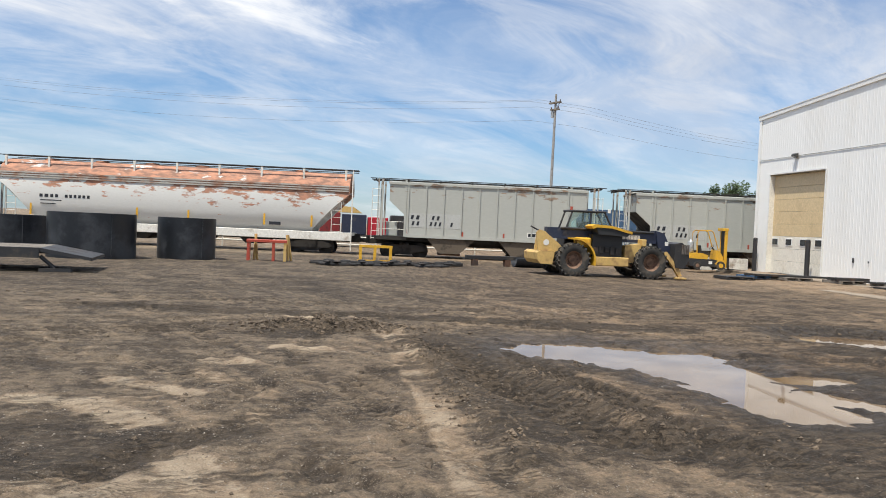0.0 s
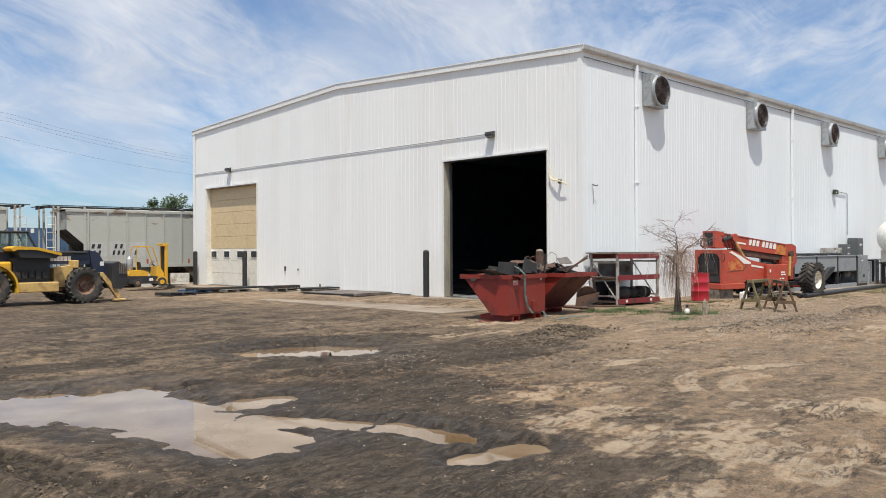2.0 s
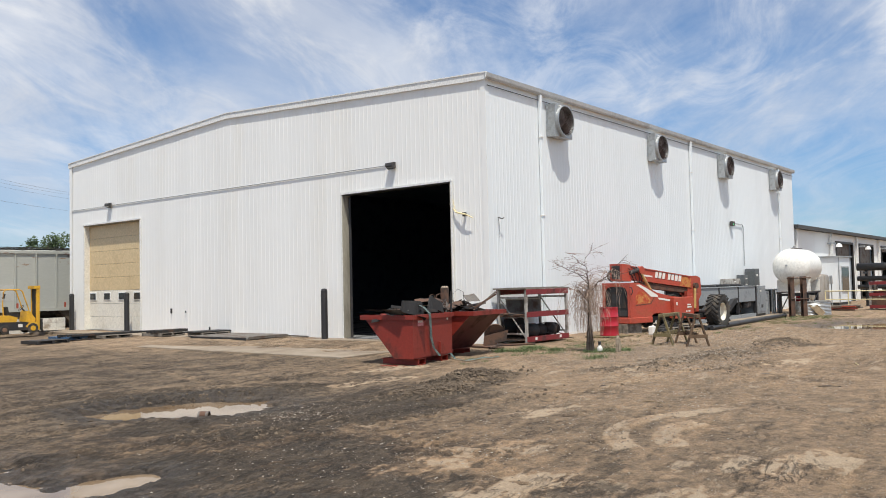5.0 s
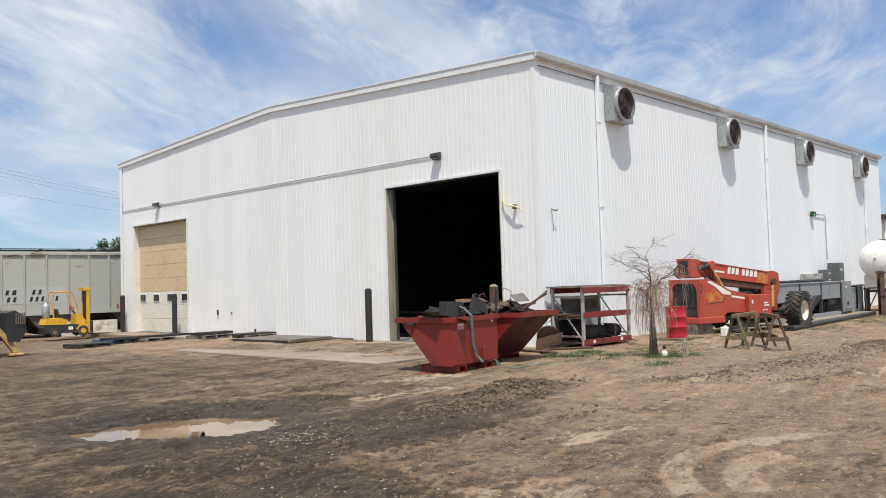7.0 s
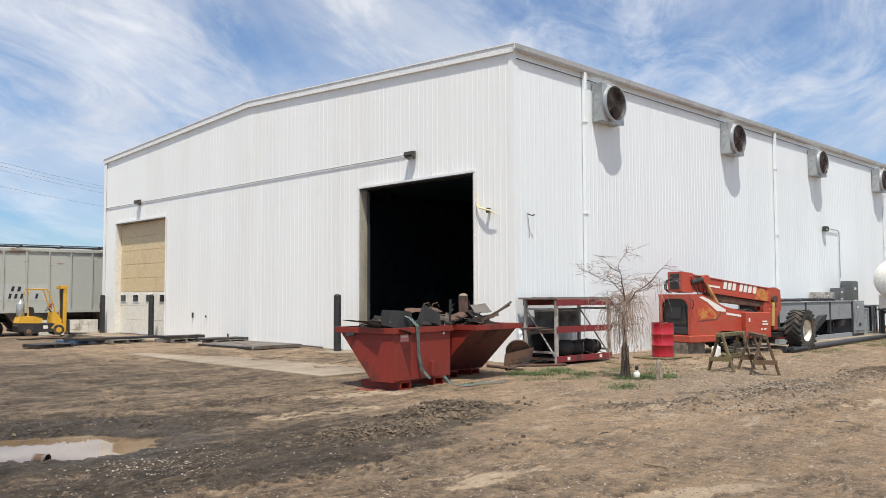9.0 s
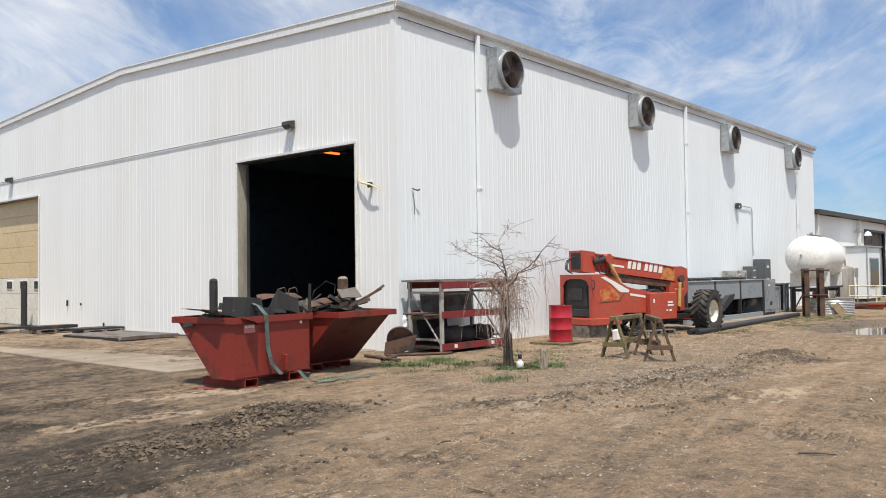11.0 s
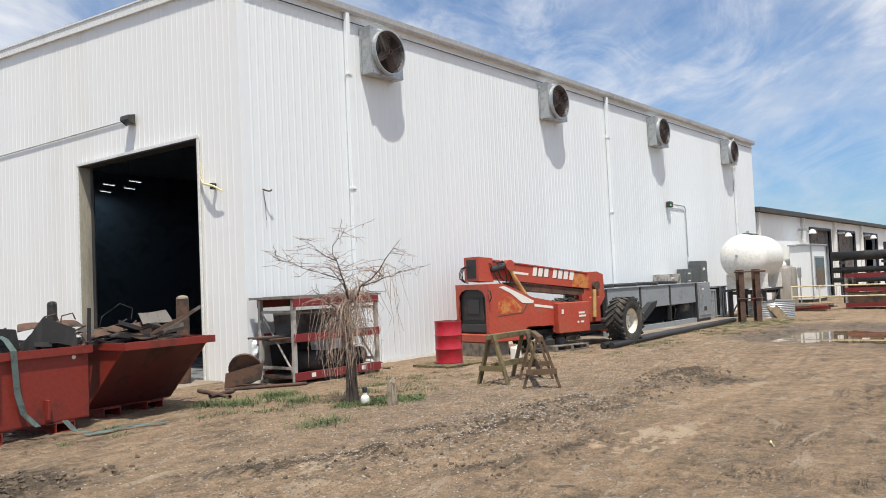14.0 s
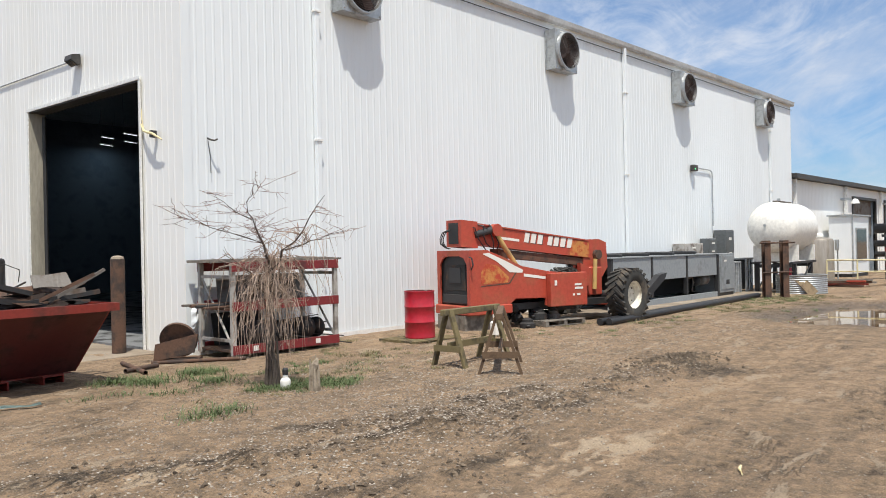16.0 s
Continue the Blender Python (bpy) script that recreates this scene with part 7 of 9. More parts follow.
# ---- the shed, rails and pipe racks past the shop ----
def build_far_yard():
    s = thing("utility_shed", "grey-white metal utility shed with a tall window", "shed", (57.1, 14.4, 0.05))
    part("body", boxed(0, 2.95, 0, 1.06, 0.12, 2.92, bevel=0.02), "cladding", s)
    part("roof", boxed(-0.10, 3.05, -0.10, 1.12, 2.921, 2.99), "galv", s)
    part("base", boxed(0.05, 2.9, 0.05, 1.0, -0.08, 0.119), "black_paint", s)
    w = part("window", boxed(0.55, 2.4, -0.04, -0.001, 0.75, 2.35, bevel=0.01), "galv", s)
    part("pane", boxed(0.63, 2.32, -0.05, -0.041, 0.83, 2.27), "glass_dark", w)
    for x in (0.0, 2.86):
        part("corner_post", boxed(x - 0.03, x + 0.09, -0.03, -0.002, 0.12, 2.92), "galv", s)
    # yellow guard rail
    r = thing("guard_rail", "pale yellow pipe guard rail", "guard rail", (48.6, 0, 0))
    ys = [13.1, 11.0, 8.6, 6.3, 4.0]
    for k, (a, c) in enumerate(zip(ys, ys[1:])):
        for z in (1.02, 0.58):
            part("rail", rodded((0, a, z), (0, c, z), 0.028, seg=8), "rail_cream", r)
    for y in (13.1, 12.0):
        part("post", rodded((0, y, -0.05), (0, y, 1.02), 0.032, seg=8), "rail_cream", r)
    # racks of red steel
    for k, (y0, y1) in enumerate(((8.75, 11.05), (6.25, 8.45), (3.8, 6.0))):
        q = thing("steel_rack", "stacked red and rust-brown steel racks behind a rail", "rack", (49.0, y0, 0.02), group="red steel racks")
        d = y1 - y0
        for y in (0.0, d):
            for x in (0.0, 1.3):
                part("post", boxed(x, x + 0.14, y - 0.06, y + 0.06, -0.05, 1.45), "rack_grey", q, "pale rack post")
        for z, mat in ((0.10, "rack_red"), (0.72, "rack_red"), (1.30, "rack_red")):
            part("beam", boxed(-0.06, -0.005, -0.05, d + 0.05, z, z + 0.16), mat, q)
            part("beam", boxed(1.45, 1.50, -0.05, d + 0.05, z, z + 0.16), mat, q)
            part("deck", boxed(0.0, 1.44, 0.07, d - 0.07, z + 0.02, z + 0.10), "rust_brown", q)
        if k == 0:
            part("side_panel", boxed(-0.045, -0.03, 0.06, d - 0.06, 0.12, 0.71), "rust_brown", q)
        for j in range(4):
            part("stock", boxed(0.1 + 0.32 * j, 0.34 + 0.32 * j, 0.1, d - 0.1, 0.825, 0.90 + 0.05 * (j % 3)), ("rust_brown", "rack_red", "wood_grey", "scrap_grey")[(j + k) % 4], q)
    b_ = thing("orange_bench", "orange-red steel trestle bench on the dirt", "bench", (48.0, 7.35, gz(48.0, 7.9)))
    part("top", boxed(-0.25, 0.25, 0.0, 1.25, 0.72, 0.84, bevel=0.01), "lift_orange", b_)
    for y in (0.06, 1.10):
        for x in (-0.22, 0.12):
            part("leg", boxed(x, x + 0.10, y, y + 0.10, 0, 0.719), "pale_yellow" if y < 0.5 else "lift_orange", b_)
    for y, sg in ((0.16, 1), (1.10, -1)):
        part("brace", rodded((0, y, 0.35), (0, y + sg * 0.3, 0.72), 0.03, seg=6), "lift_orange", b_)
    # long dark pipes on stands beyond
    p = thing("pipe_rack", "black steel pipe rack carrying two long dark pipes", "pipe rack", (54.5, 0, 0))
    for z, r_, y0, y1 in ((2.28, 0.22, 7.7, 12.8), (1.62, 0.14, 6.4, 12.8), (1.15, 0.12, 7.0, 12.8)):
        part("pipe", smooth_bm(rodded((0, y0, z), (0, y1, z), r_, seg=18)), "plastic_black", p)
    part("pipe", smooth_bm(rodded((0, 6.9, 2.26), (0, 7.7, 2.28), 0.25, seg=18)), "plastic_black", p)
    for y in (12.4, 10.6, 9.2, 8.0, 6.8):
        part("post", boxed(0.30, 0.46, y - 0.07, y + 0.07, -0.05, 2.2), "black_paint", p)
        part("arm", boxed(-0.25, 0.30, y - 0.06, y + 0.06, 1.90, 2.02), "black_paint", p)
    for y0, y1, z in ((9.8, 10.8, 2.75), (6.9, 7.7, 2.5), (4.2, 6.3, 2.4)):
        f = thing("black_gantry", "tall black steel frame standing in the pipe yard", "gantry", (56.2, y0, 0), group="black frames in the pipe yard")
        for y in (0, y1 - y0):
            part("post", boxed(-0.07, 0.07, y - 0.07, y + 0.07, -0.05, z), "black_paint", f)
        part("beam", boxed(-0.07, 0.07, -0.07, y1 - y0 + 0.07, z + 0.001, z + 0.14), "black_paint", f)
        part("beam", boxed(-0.06, 0.06, 0.071, y1 - y0 - 0.071, z - 0.9, z - 0.78), "black_paint", f)
    d = thing("yellow_drum", "yellow drum behind the pipe rack", "drum", (56.5, 10.6, 0.0))
    part("shell", lathe(B(), [(0, 0.0), (0.29, 0), (0.29, 0.88), (0, 0.88)], 24, pose(0, 0, 0)), "yellow", d)
    for k in range(9):
        rnd = random.Random(40 + k)
        y = 6.0 - 0.28 * k
        bm = boxed(-0.07, 0.07, -1.6, 1.2, 0, 0.06)
        ob = tagged(link_mesh("timber_plank", bm, ("wood_grey", "wood", "rack_grey")[k % 3]), "weathered plank lying in a loose heap", "plank", "planks beside the racks")
        ob.matrix_basis = pose(47.9 + rnd.uniform(-0.5, 0.5), 5.2 + rnd.uniform(-0.8, 0.8), gz(48, 5.2) + 0.02 + 0.05 * k, rnd.uniform(-3, 3), 0, rnd.uniform(-25, 25))
    for k in range(6):
        rnd = random.Random(60 + k)
        bm = boxed(-0.06, 0.06, -0.9, 0.9, 0, 0.07)
        ob = tagged(link_mesh("steel_offcut", bm, ("rust_brown", "lift_orange", "wood_grey")[k % 3]), "rusty steel offcut lying by the vessel", "offcut", "offcuts by the vessel")
        ob.matrix_basis = pose(47.4 + rnd.uniform(-0.4, 0.4), 12.2 + rnd.uniform(-0.3, 0.3), gz(47.4, 12.2) + 0.02 + 0.04 * k, 0, 0, rnd.uniform(-40, 40))


build_far_yard()


# ---- railway, hopper cars and the far side of the yard ----
def hopper_paint(name, base, rust, amount, high):
    """Grey paint with rust in ragged patches, thickest towards the roof."""
    m, N, L, b = base_material(name, 0.55)
    tc, sep, mp = N("ShaderNodeTexCoord"), N("ShaderNodeSeparateXYZ"), N("ShaderNodeMapping")
    L(tc.outputs["Object"], sep.inputs[0])
    L(tc.outputs["Object"], mp.inputs[0])
    mp.inputs["Scale"].default_value = (0.62, 1.0, 1.9)
    n1, n2, n3 = (N("ShaderNodeTexNoise") for _ in range(3))
    for n, s, r in ((n1, 1.15, 0.66), (n2, 9.0, 0.7), (n3, 3.2, 0.65)):
        n.inputs["Scale"].default_value, n.inputs["Detail"].default_value, n.inputs["Roughness"].default_value = s, 8, r
        L(mp.outputs[0], n.inputs["Vector"])

    def rng(v, a, c, d, e, soft=True):
        r = N("ShaderNodeMapRange")
        r.interpolation_type = "SMOOTHSTEP" if soft else "LINEAR"
        for k, x in zip(("From Min", "From Max", "To Min", "To Max"), (a, c, d, e)):
            r.inputs[k].default_value = x
        L(v, r.inputs["Value"])
        return r.outputs[0]

    def add(a, c, op="ADD"):
        k = N("ShaderNodeMath")
        k.operation = op
        L(a, k.inputs[0])
        if isinstance(c, float):
            k.inputs[1].default_value = c
        else:
            L(c, k.inputs[1])
        return k.outputs[0]

    f = add(add(add(add(n1.outputs["Fac"], 1.5, "MULTIPLY"), -0.25), rng(sep.outputs["Z"], high - 2.3, high - 0.85, -0.20, 0.13)), rng(n3.outputs["Fac"], 0.3, 0.7, -0.12, 0.12))
    f = add(f, add(rng(sep.outputs["Z"], high - 0.95, high - 0.70, 0.0, 0.19), rng(sep.outputs["X"], 4.0, 15.0, -0.02, 0.075)))
    f = rng(f, 0.61 - amount, 0.73 - amount, 0.0, 0.90)
    tone = N("ShaderNodeMix")
    tone.data_type = "RGBA"
    tone.inputs["A"].default_value, tone.inputs["B"].default_value = rgba([v * 0.55 for v in rust]), rgba([v * 1.35 for v in rust])
    L(rng(n3.outputs["Fac"], 0.38, 0.62, 0.0, 1.0), tone.inputs["Factor"])
    mix = N("ShaderNodeMix")
    mix.data_type = "RGBA"
    mix.inputs["A"].default_value = rgba(base)
    L(tone.outputs["Result"], mix.inputs["B"])
    L(f, mix.inputs["Factor"])
    mul = N("ShaderNodeMix")
    mul.data_type, mul.blend_type = "RGBA", "MULTIPLY"
    mul.inputs["Factor"].default_value = 1.0
    L(mix.outputs["Result"], mul.inputs["A"])
    L(rng(n2.outputs["Fac"], 0.25, 0.75, 0.93, 1.05, False), mul.inputs["B"])
    L(mul.outputs["Result"], b.inputs["Base Color"])
    L(rng(f, 0, 1, 0.5, 0.85), b.inputs["Roughness"])
    return m


MAT.update({
    "hopper_rusty": hopper_paint("pale_grey_paint_with_rust", (0.66, 0.655, 0.625), (0.36, 0.150, 0.078), 0.060, 4.4),
    "hopper_grey": hopper_paint("faded_grey_paint", (0.43, 0.435, 0.395), (0.22, 0.14, 0.09), -0.27, 4.2),
    "hopper_sill": worn("pale_sill_paint", (0.74, 0.72, 0.66), (0.40, 0.34, 0.27), 0.3, 0.5, 0.0, 12, 1.0, 0.05),
    "hopper_patch": worn("lighter_paint_patch", (0.47, 0.475, 0.45), (0.42, 0.42, 0.39), 0.3, 0.5),
    "chute": worn("grimy_chute_steel", (0.030, 0.026, 0.022), (0.016, 0.015, 0.014), 0.5, 0.8),
    "blue_paint": worn("faded_blue_container_paint", (0.055, 0.115, 0.21), (0.035, 0.06, 0.10), 0.3, 0.6),
    "leaf": worn("tree_leaf_green", (0.050, 0.085, 0.028), (0.028, 0.050, 0.018), 0.5, 0.7, 0.0, 8, 0.8, 0.0),
    "rib_grey": worn("streaked_grey_rib_paint", (0.44, 0.42, 0.38), (0.30, 0.15, 0.09), 0.42, 0.6, 0.0, 12, 1.0, 0.05),
    "chute_tan": worn("dusty_chute_steel", (0.115, 0.09, 0.065), (0.05, 0.042, 0.034), 0.4, 0.8),
    "weed": worn("weed_green", (0.115, 0.155, 0.060), (0.075, 0.105, 0.042), 0.4, 0.8, 0.0, 8, 1.5, 0.0),
    "straw": worn("dry_straw_grass", (0.21, 0.185, 0.095), (0.135, 0.12, 0.062), 0.4, 0.9, 0.0, 8, 1.5, 0.0),
    "shell_black": worn("mill_scale_black_plate", (0.016, 0.018, 0.022), (0.036, 0.040, 0.047), 0.45, 0.36, 0.2, 10, 1.0, 0.05),
})
RAIL_Z = -0.18
TRACK_TURN = math.degrees(math.atan(-0.1))


def track_pose(x):
    """On the near side of the cars, at world x."""
    return (x, 44.0 - 0.1 * x, RAIL_Z)


def truck(parent, x):
    """A two-axle railway bogie under a car."""
    g = new("bogie")
    g.parent = parent
    g.empty_display_size = 0.3
    g.matrix_basis = pose(x, 0, 0)
    for ax in (-0.85, 0.85):
        for y in (0.72, 2.24):
            prof = [(0, -0.06), (0.42, -0.06), (0.42, 0.05), (0.45, 0.06), (0.45, 0.08), (0.32, 0.04), (0.14, 0.05), (0.12, 0.10), (0, 0.10)]
            part("wheel", lathe(B(), prof, 28, pose(ax, y, 0.43, 90 if y > 1 else -90, 0, 0)), "chute", g)
        part("axle", rodded((ax, 0.78, 0.43), (ax, 2.18, 0.43), 0.08, seg=10), "chute", g)
    for y in (0.42, 2.48):
        part("side_frame", prism(B(), [(-1.15, 0.52), (-1.05, 0.62), (-0.6, 0.74), (0.6, 0.74), (1.05, 0.62), (1.15, 0.52), (1.05, 0.40), (0.6, 0.34), (0.42, 0.22), (-0.42, 0.22), (-0.6, 0.34), (-1.05, 0.40)], y, y + 0.12), "chute", g)
        for k in range(3):
            part("spring", rodded((-0.2 + 0.2 * k, y + 0.06, 0.742), (-0.2 + 0.2 * k, y + 0.06, 0.80), 0.07, seg=10), "chute", g)
    part("bolster", boxed(-0.25, 0.25, 0.55, 2.45, 0.60, 0.84), "chute", g)


def ladder(parent, x, y, z0, z1, w=0.45):
    for dx in (0, w):
        part("ladder_rail", rodded((x + dx, y, z0), (x + dx, y, z1), 0.018, seg=6), "hopper_sill", parent)
    n = int((z1 - z0) / 0.38)
    for k in range(n + 1):
        z = z0 + 0.05 + k * (z1 - z0 - 0.1) / n
        part("rung", rodded((x, y, z), (x + w, y, z), 0.014, seg=6), "hopper_sill", parent)


def build_big_hopper():
    ln = 18.95
    h = thing("hopper_car", "pale grey covered hopper railcar with heavy rust along its roof", "railcar", track_pose(-17.35), TRACK_TURN, "hopper cars on the track")
    W = 3.1
    near = [(0.42, 1.24), (0.16, 1.6), (0.04, 2.1), (0.0, 2.7), (0.03, 3.25), (0.10, 3.62), (0.34, 4.02), (0.80, 4.34), (1.55, 4.46)]
    ring = near + [(W - y, z) for y, z in near[::-1][1:]]

    def ends(z):
        cut = 0.25 if z > 3.2 else 0.25 + 2.0 * ((3.2 - z) / 1.96) ** 0.8
        return cut, ln - cut

    bm = B()
    xs = np.linspace(0, 1, 13)
    rows = []
    for s in xs:
        row = []
        for y, z in ring:
            a, c = ends(z)
            row.append(bm.verts.new((a + (c - a) * s, y, z)))
        rows.append(row)
    n = len(ring)
    for a, c in zip(rows, rows[1:]):
        for k in range(n):
            bm.faces.new((a[k], a[(k + 1) % n], c[(k + 1) % n], c[k]))
    bm.faces.new(rows[0][::-1])
    bm.faces.new(rows[-1])
    smooth(part("body", bm, "hopper_rusty", h), 35)
    for k, z in enumerate((3.40, 3.52, 3.64)):
        y = (0.035, 0.06, 0.10)[k]
        for yy in (y - 0.05, W - y):
            part("rib", boxed(0.3, ln - 0.3, yy, yy + 0.05, z, z + 0.07), "rib_grey", h)
    for y in (0.02, W - 0.14):
        part("side_sill", boxed(0.05, ln - 0.10, y, y + 0.12, 0.80, 1.235, bevel=0.02), "hopper_sill", h, "pale painted side sill")
    part("centre_sill", boxed(-0.3, ln + 0.3, 1.3, 1.8, 0.72, 1.20), "chute", h)
    for x0 in (0.0, ln - 0.9):
        part("end_deck", boxed(x0, x0 + 0.9, 0.145, W - 0.145, 1.10, 1.22), "hopper_sill", h)
    # roof walk and brackets
    part("roof_walk", boxed(-0.10, ln + 0.10, 1.2, 1.9, 4.60, 4.645), "chute", h)
    for y in (0.36, W - 0.48):
        part("roof_walk", boxed(0.0, ln, y, y + 0.12, 4.56, 4.60), "chute", h)
    for k in range(9):
        x = 0.5 + k * (ln - 1.0) / 8
        part("bracket", prism(B(), [(x - 0.04, 4.02), (x + 0.04, 4.02), (x + 0.06, 4.555), (x - 0.06, 4.555)], 0.34, 0.42), "hopper_sill", h)
    for k in range(6):
        x = 1.6 + k * 2.7
        part("hatch", lathe(B(), [(0, 4.36), (0.36, 4.36), (0.38, 4.47), (0.28, 4.53), (0, 4.53)], 20, pose(x + 0.8, 1.55, 0)), "hopper_rusty", h)
    for x, a in ((ln - 1.15, 1), (0.7, -1)):
        ladder(h, x, 0.06, 1.24, 3.2, 0.5)
    for x in (ln - 0.12, 0.06):
        part("corner_post", boxed(x, x + 0.06, 0.03, 0.11, 0.3, 4.55), "hopper_sill", h)
    for k in range(4):
        x0 = 3.1 + k * 3.1
        part("chute", prism(B(), [(x0, 1.20), (x0 + 2.5, 1.20), (x0 + 1.7, 0.46), (x0 + 0.8, 0.46)], 0.55, 2.55), "chute", h)
    # bars for the car's marks, and yellow reflectors
    x = 2.45
    for w in (0.24, 0.27, 0.22, 0.22, -0.26, 0.2, 0.2, 0.2, 0.2, 0.2, 0.2):
        if w > 0:
            part("lettering", boxed(x, x + w * 0.72, 0.008, 0.016, 2.42, 2.66), "label_dark", h)
            x += w + 0.03
        else:
            x -= w
    for z, w in ((2.24, 1.1), (2.06, 0.8)):
        part("lettering", boxed(2.5, 2.5 + w, 0.022, 0.030, z, z + 0.05), "label_dark", h)
    for x in (1.95, 7.5, 10.2, 14.2, 16.7):
        part("reflector", boxed(x, x + 0.10, 0.045, 0.060, 1.48, 2.10), "yellow", h)
    part("stencil_panel", boxed(14.5, 15.1, 0.13, 0.20, 1.50, 1.66), "label_dark", h)
    for x in (2.2, ln - 2.3):
        truck(h, x)
    for x, s in ((-0.3, -1), (ln + 0.3, 1)):
        part("coupler", boxed(*sorted((x, x + s * 0.35)), 1.42, 1.68, 0.76, 0.98, bevel=0.04), "chute", h)


def build_small_hoppers():
    ln, W = 12.62, 3.0
    h = thing("hopper_car", "faded grey ribbed hopper railcar with dark chutes", "railcar", track_pose(2.34), TRACK_TURN, "hopper cars on the track")
    zt, zb = 4.02, 1.25
    # side outline with cut-back lower corners at both ends
    out = [(1.05, zt), (1.05, 3.05), (1.95, 2.25), (1.95, zb), (ln - 1.95, zb), (ln - 1.95, 2.25), (ln - 1.05, 3.05), (ln - 1.05, zt)]
    for y in (0.06, W - 0.10):
        part("side_sheet", prism(B(), out, y, y + 0.04), "hopper_grey", h)
    part("body_core", prism(B(), [(1.12, zt - 0.02), (1.12, 3.08), (2.4, 1.9), (3.2, zb), (ln - 3.2, zb), (ln - 2.4, 1.9), (ln - 1.12, 3.08), (ln - 1.12, zt - 0.02)], 0.101, W - 0.101), "hopper_grey", h)
    for y in (0.0, W - 0.06):
        for k in range(10):
            x = 2.05 + k * (ln - 4.1) / 9
            part("rib", boxed(x - 0.035, x + 0.035, y, y + 0.055, zb + 0.06, zt - 0.09), "hopper_grey", h)
        part("top_chord", boxed(1.0, ln - 1.0, y, y + 0.058, zt - 0.085, zt + 0.04), "hopper_grey", h)
        part("bottom_chord", boxed(1.95, ln - 1.95, y, y + 0.058, zb - 0.10, zb + 0.055), "hopper_grey", h)
    part("roof", prism(B(), [(0.1, zt + 0.041), (W - 0.1, zt + 0.041), (W / 2, zt + 0.16)], 1.0, ln - 1.0, Matrix(((0, 1, 0, 0), (1, 0, 0, 0), (0, 0, 1, 0), (0, 0, 0, 1)))), "hopper_grey", h)
    for y in (0.10, 1.2, W - 0.5):
        part("roof_walk", boxed(0.0, ln, y, y + (0.6 if y > 1 and y < 2 else 0.14), zt + 0.19, zt + 0.225), "chute", h)
    for k in range(8):
        x = 0.3 + k * (ln - 0.6) / 7
        part("walk_bracket", boxed(x - 0.03, x + 0.03, 0.10, W - 0.1, zt + 0.10, zt + 0.188), "chute", h)
    # end platforms: posts, side plates, slope sheets
    for s in (0, 1):
        X = (lambda x: x) if s == 0 else (lambda x: ln - x)
        for x, w in ((0.42, 0.07), (0.62, 0.10), (1.85, 0.10)):
            for y in (0.03, W - 0.11):
                a, c = sorted((X(x), X(x + w)))
                part("end_post", boxed(a, c, y, y + 0.08, 1.0, zt + 0.18), "hopper_grey", h)
        a, c = sorted((X(0.30), X(2.0)))
        part("end_sill", boxed(a, c, 0.0, W, 0.98, 1.18), "chute", h)
        a, c = sorted((X(0.40), X(1.90)))
        for z in (1.55, 1.95):
            part("hand_rail", rodded((a, 0.05, z), (c, 0.05, z), 0.016, seg=6), "hopper_sill", h)
        part("slope_sheet", prism(B(), [(X(1.10), 3.04), (X(1.14), 3.10), (X(3.1), 1.30), (X(3.05), 1.22)], 0.11, W - 0.11), "chute", h)
        part("brake_box", boxed(*sorted((X(0.9), X(1.5))), 0.5, 1.1, 1.19, 1.95, bevel=0.02), "hopper_grey", h)
        ladder(h, X(0.14) if s == 0 else X(0.60), 0.02, 1.0, 3.7, 0.40)
    part("centre_sill", boxed(-0.2, ln + 0.2, 1.25, 1.75, 0.72, 1.12), "chute", h)
    for x0 in (3.1, 6.95):
        part("chute", prism(B(), [(x0, zb - 0.11), (x0 + 2.60, zb - 0.11), (x0 + 1.75, 0.36), (x0 + 0.70, 0.36)], 0.10, W - 0.10), "chute_tan", h)
        part("chute_gate", boxed(x0 + 0.62, x0 + 1.83, 0.3, W - 0.3, 0.26, 0.355), "rust_brown", h)
    part("under_frame", boxed(2.0, ln - 2.0, 0.3, W - 0.3, zb - 0.30, zb - 0.105), "chute", h)
    # marks as bars on lighter patches
    part("paint_patch", boxed(2.12, 4.9, 0.052, 0.059, 1.70, 2.45), "hopper_patch", h)
    for x, z, w in ((2.20, 2.12, 0.26), (2.48, 2.12, 0.30), (3.32, 2.12, 0.22), (3.58, 2.12, 0.24), (2.26, 1.80, 0.22), (2.52, 1.80, 0.22), (3.22, 1.80, 0.2), (3.46, 1.80, 0.2), (3.70, 1.80, 0.2), (4.32, 1.80, 0.2)):
        part("lettering", prism(B(), [(x, z), (x + w * 0.52, z), (x + w * 0.52 + 0.05, z + 0.22), (x + 0.05, z + 0.22)], 0.044, 0.0515), "label_dark", h)
    for x in (2.0, 4.95, 7.15, 9.6):
        part("reflector", boxed(x, x + 0.09, 0.045, 0.0585, 1.32, 1.56), "lift_orange", h)
    part("stencil_panel", boxed(8.45, 8.95, 0.050, 0.0585, 1.40, 1.68), "label_white", h)
    part("stencil", boxed(8.50, 8.68, 0.044, 0.0495, 1.45, 1.63), "label_dark", h)
    part("stencil", boxed(8.72, 8.90, 0.044, 0.0495, 1.45, 1.63), "label_dark", h)
    for x in (1.9, ln - 1.9):
        truck(h, x)
    for x, s in ((-0.2, -1), (ln + 0.2, 1)):
        part("coupler", boxed(*sorted((x, x + s * 0.35)), 1.37, 1.63, 0.76, 0.98, bevel=0.04), "chute", h)
    copy_thing(h, pose(*track_pose(15.46), 0, 0, TRACK_TURN))
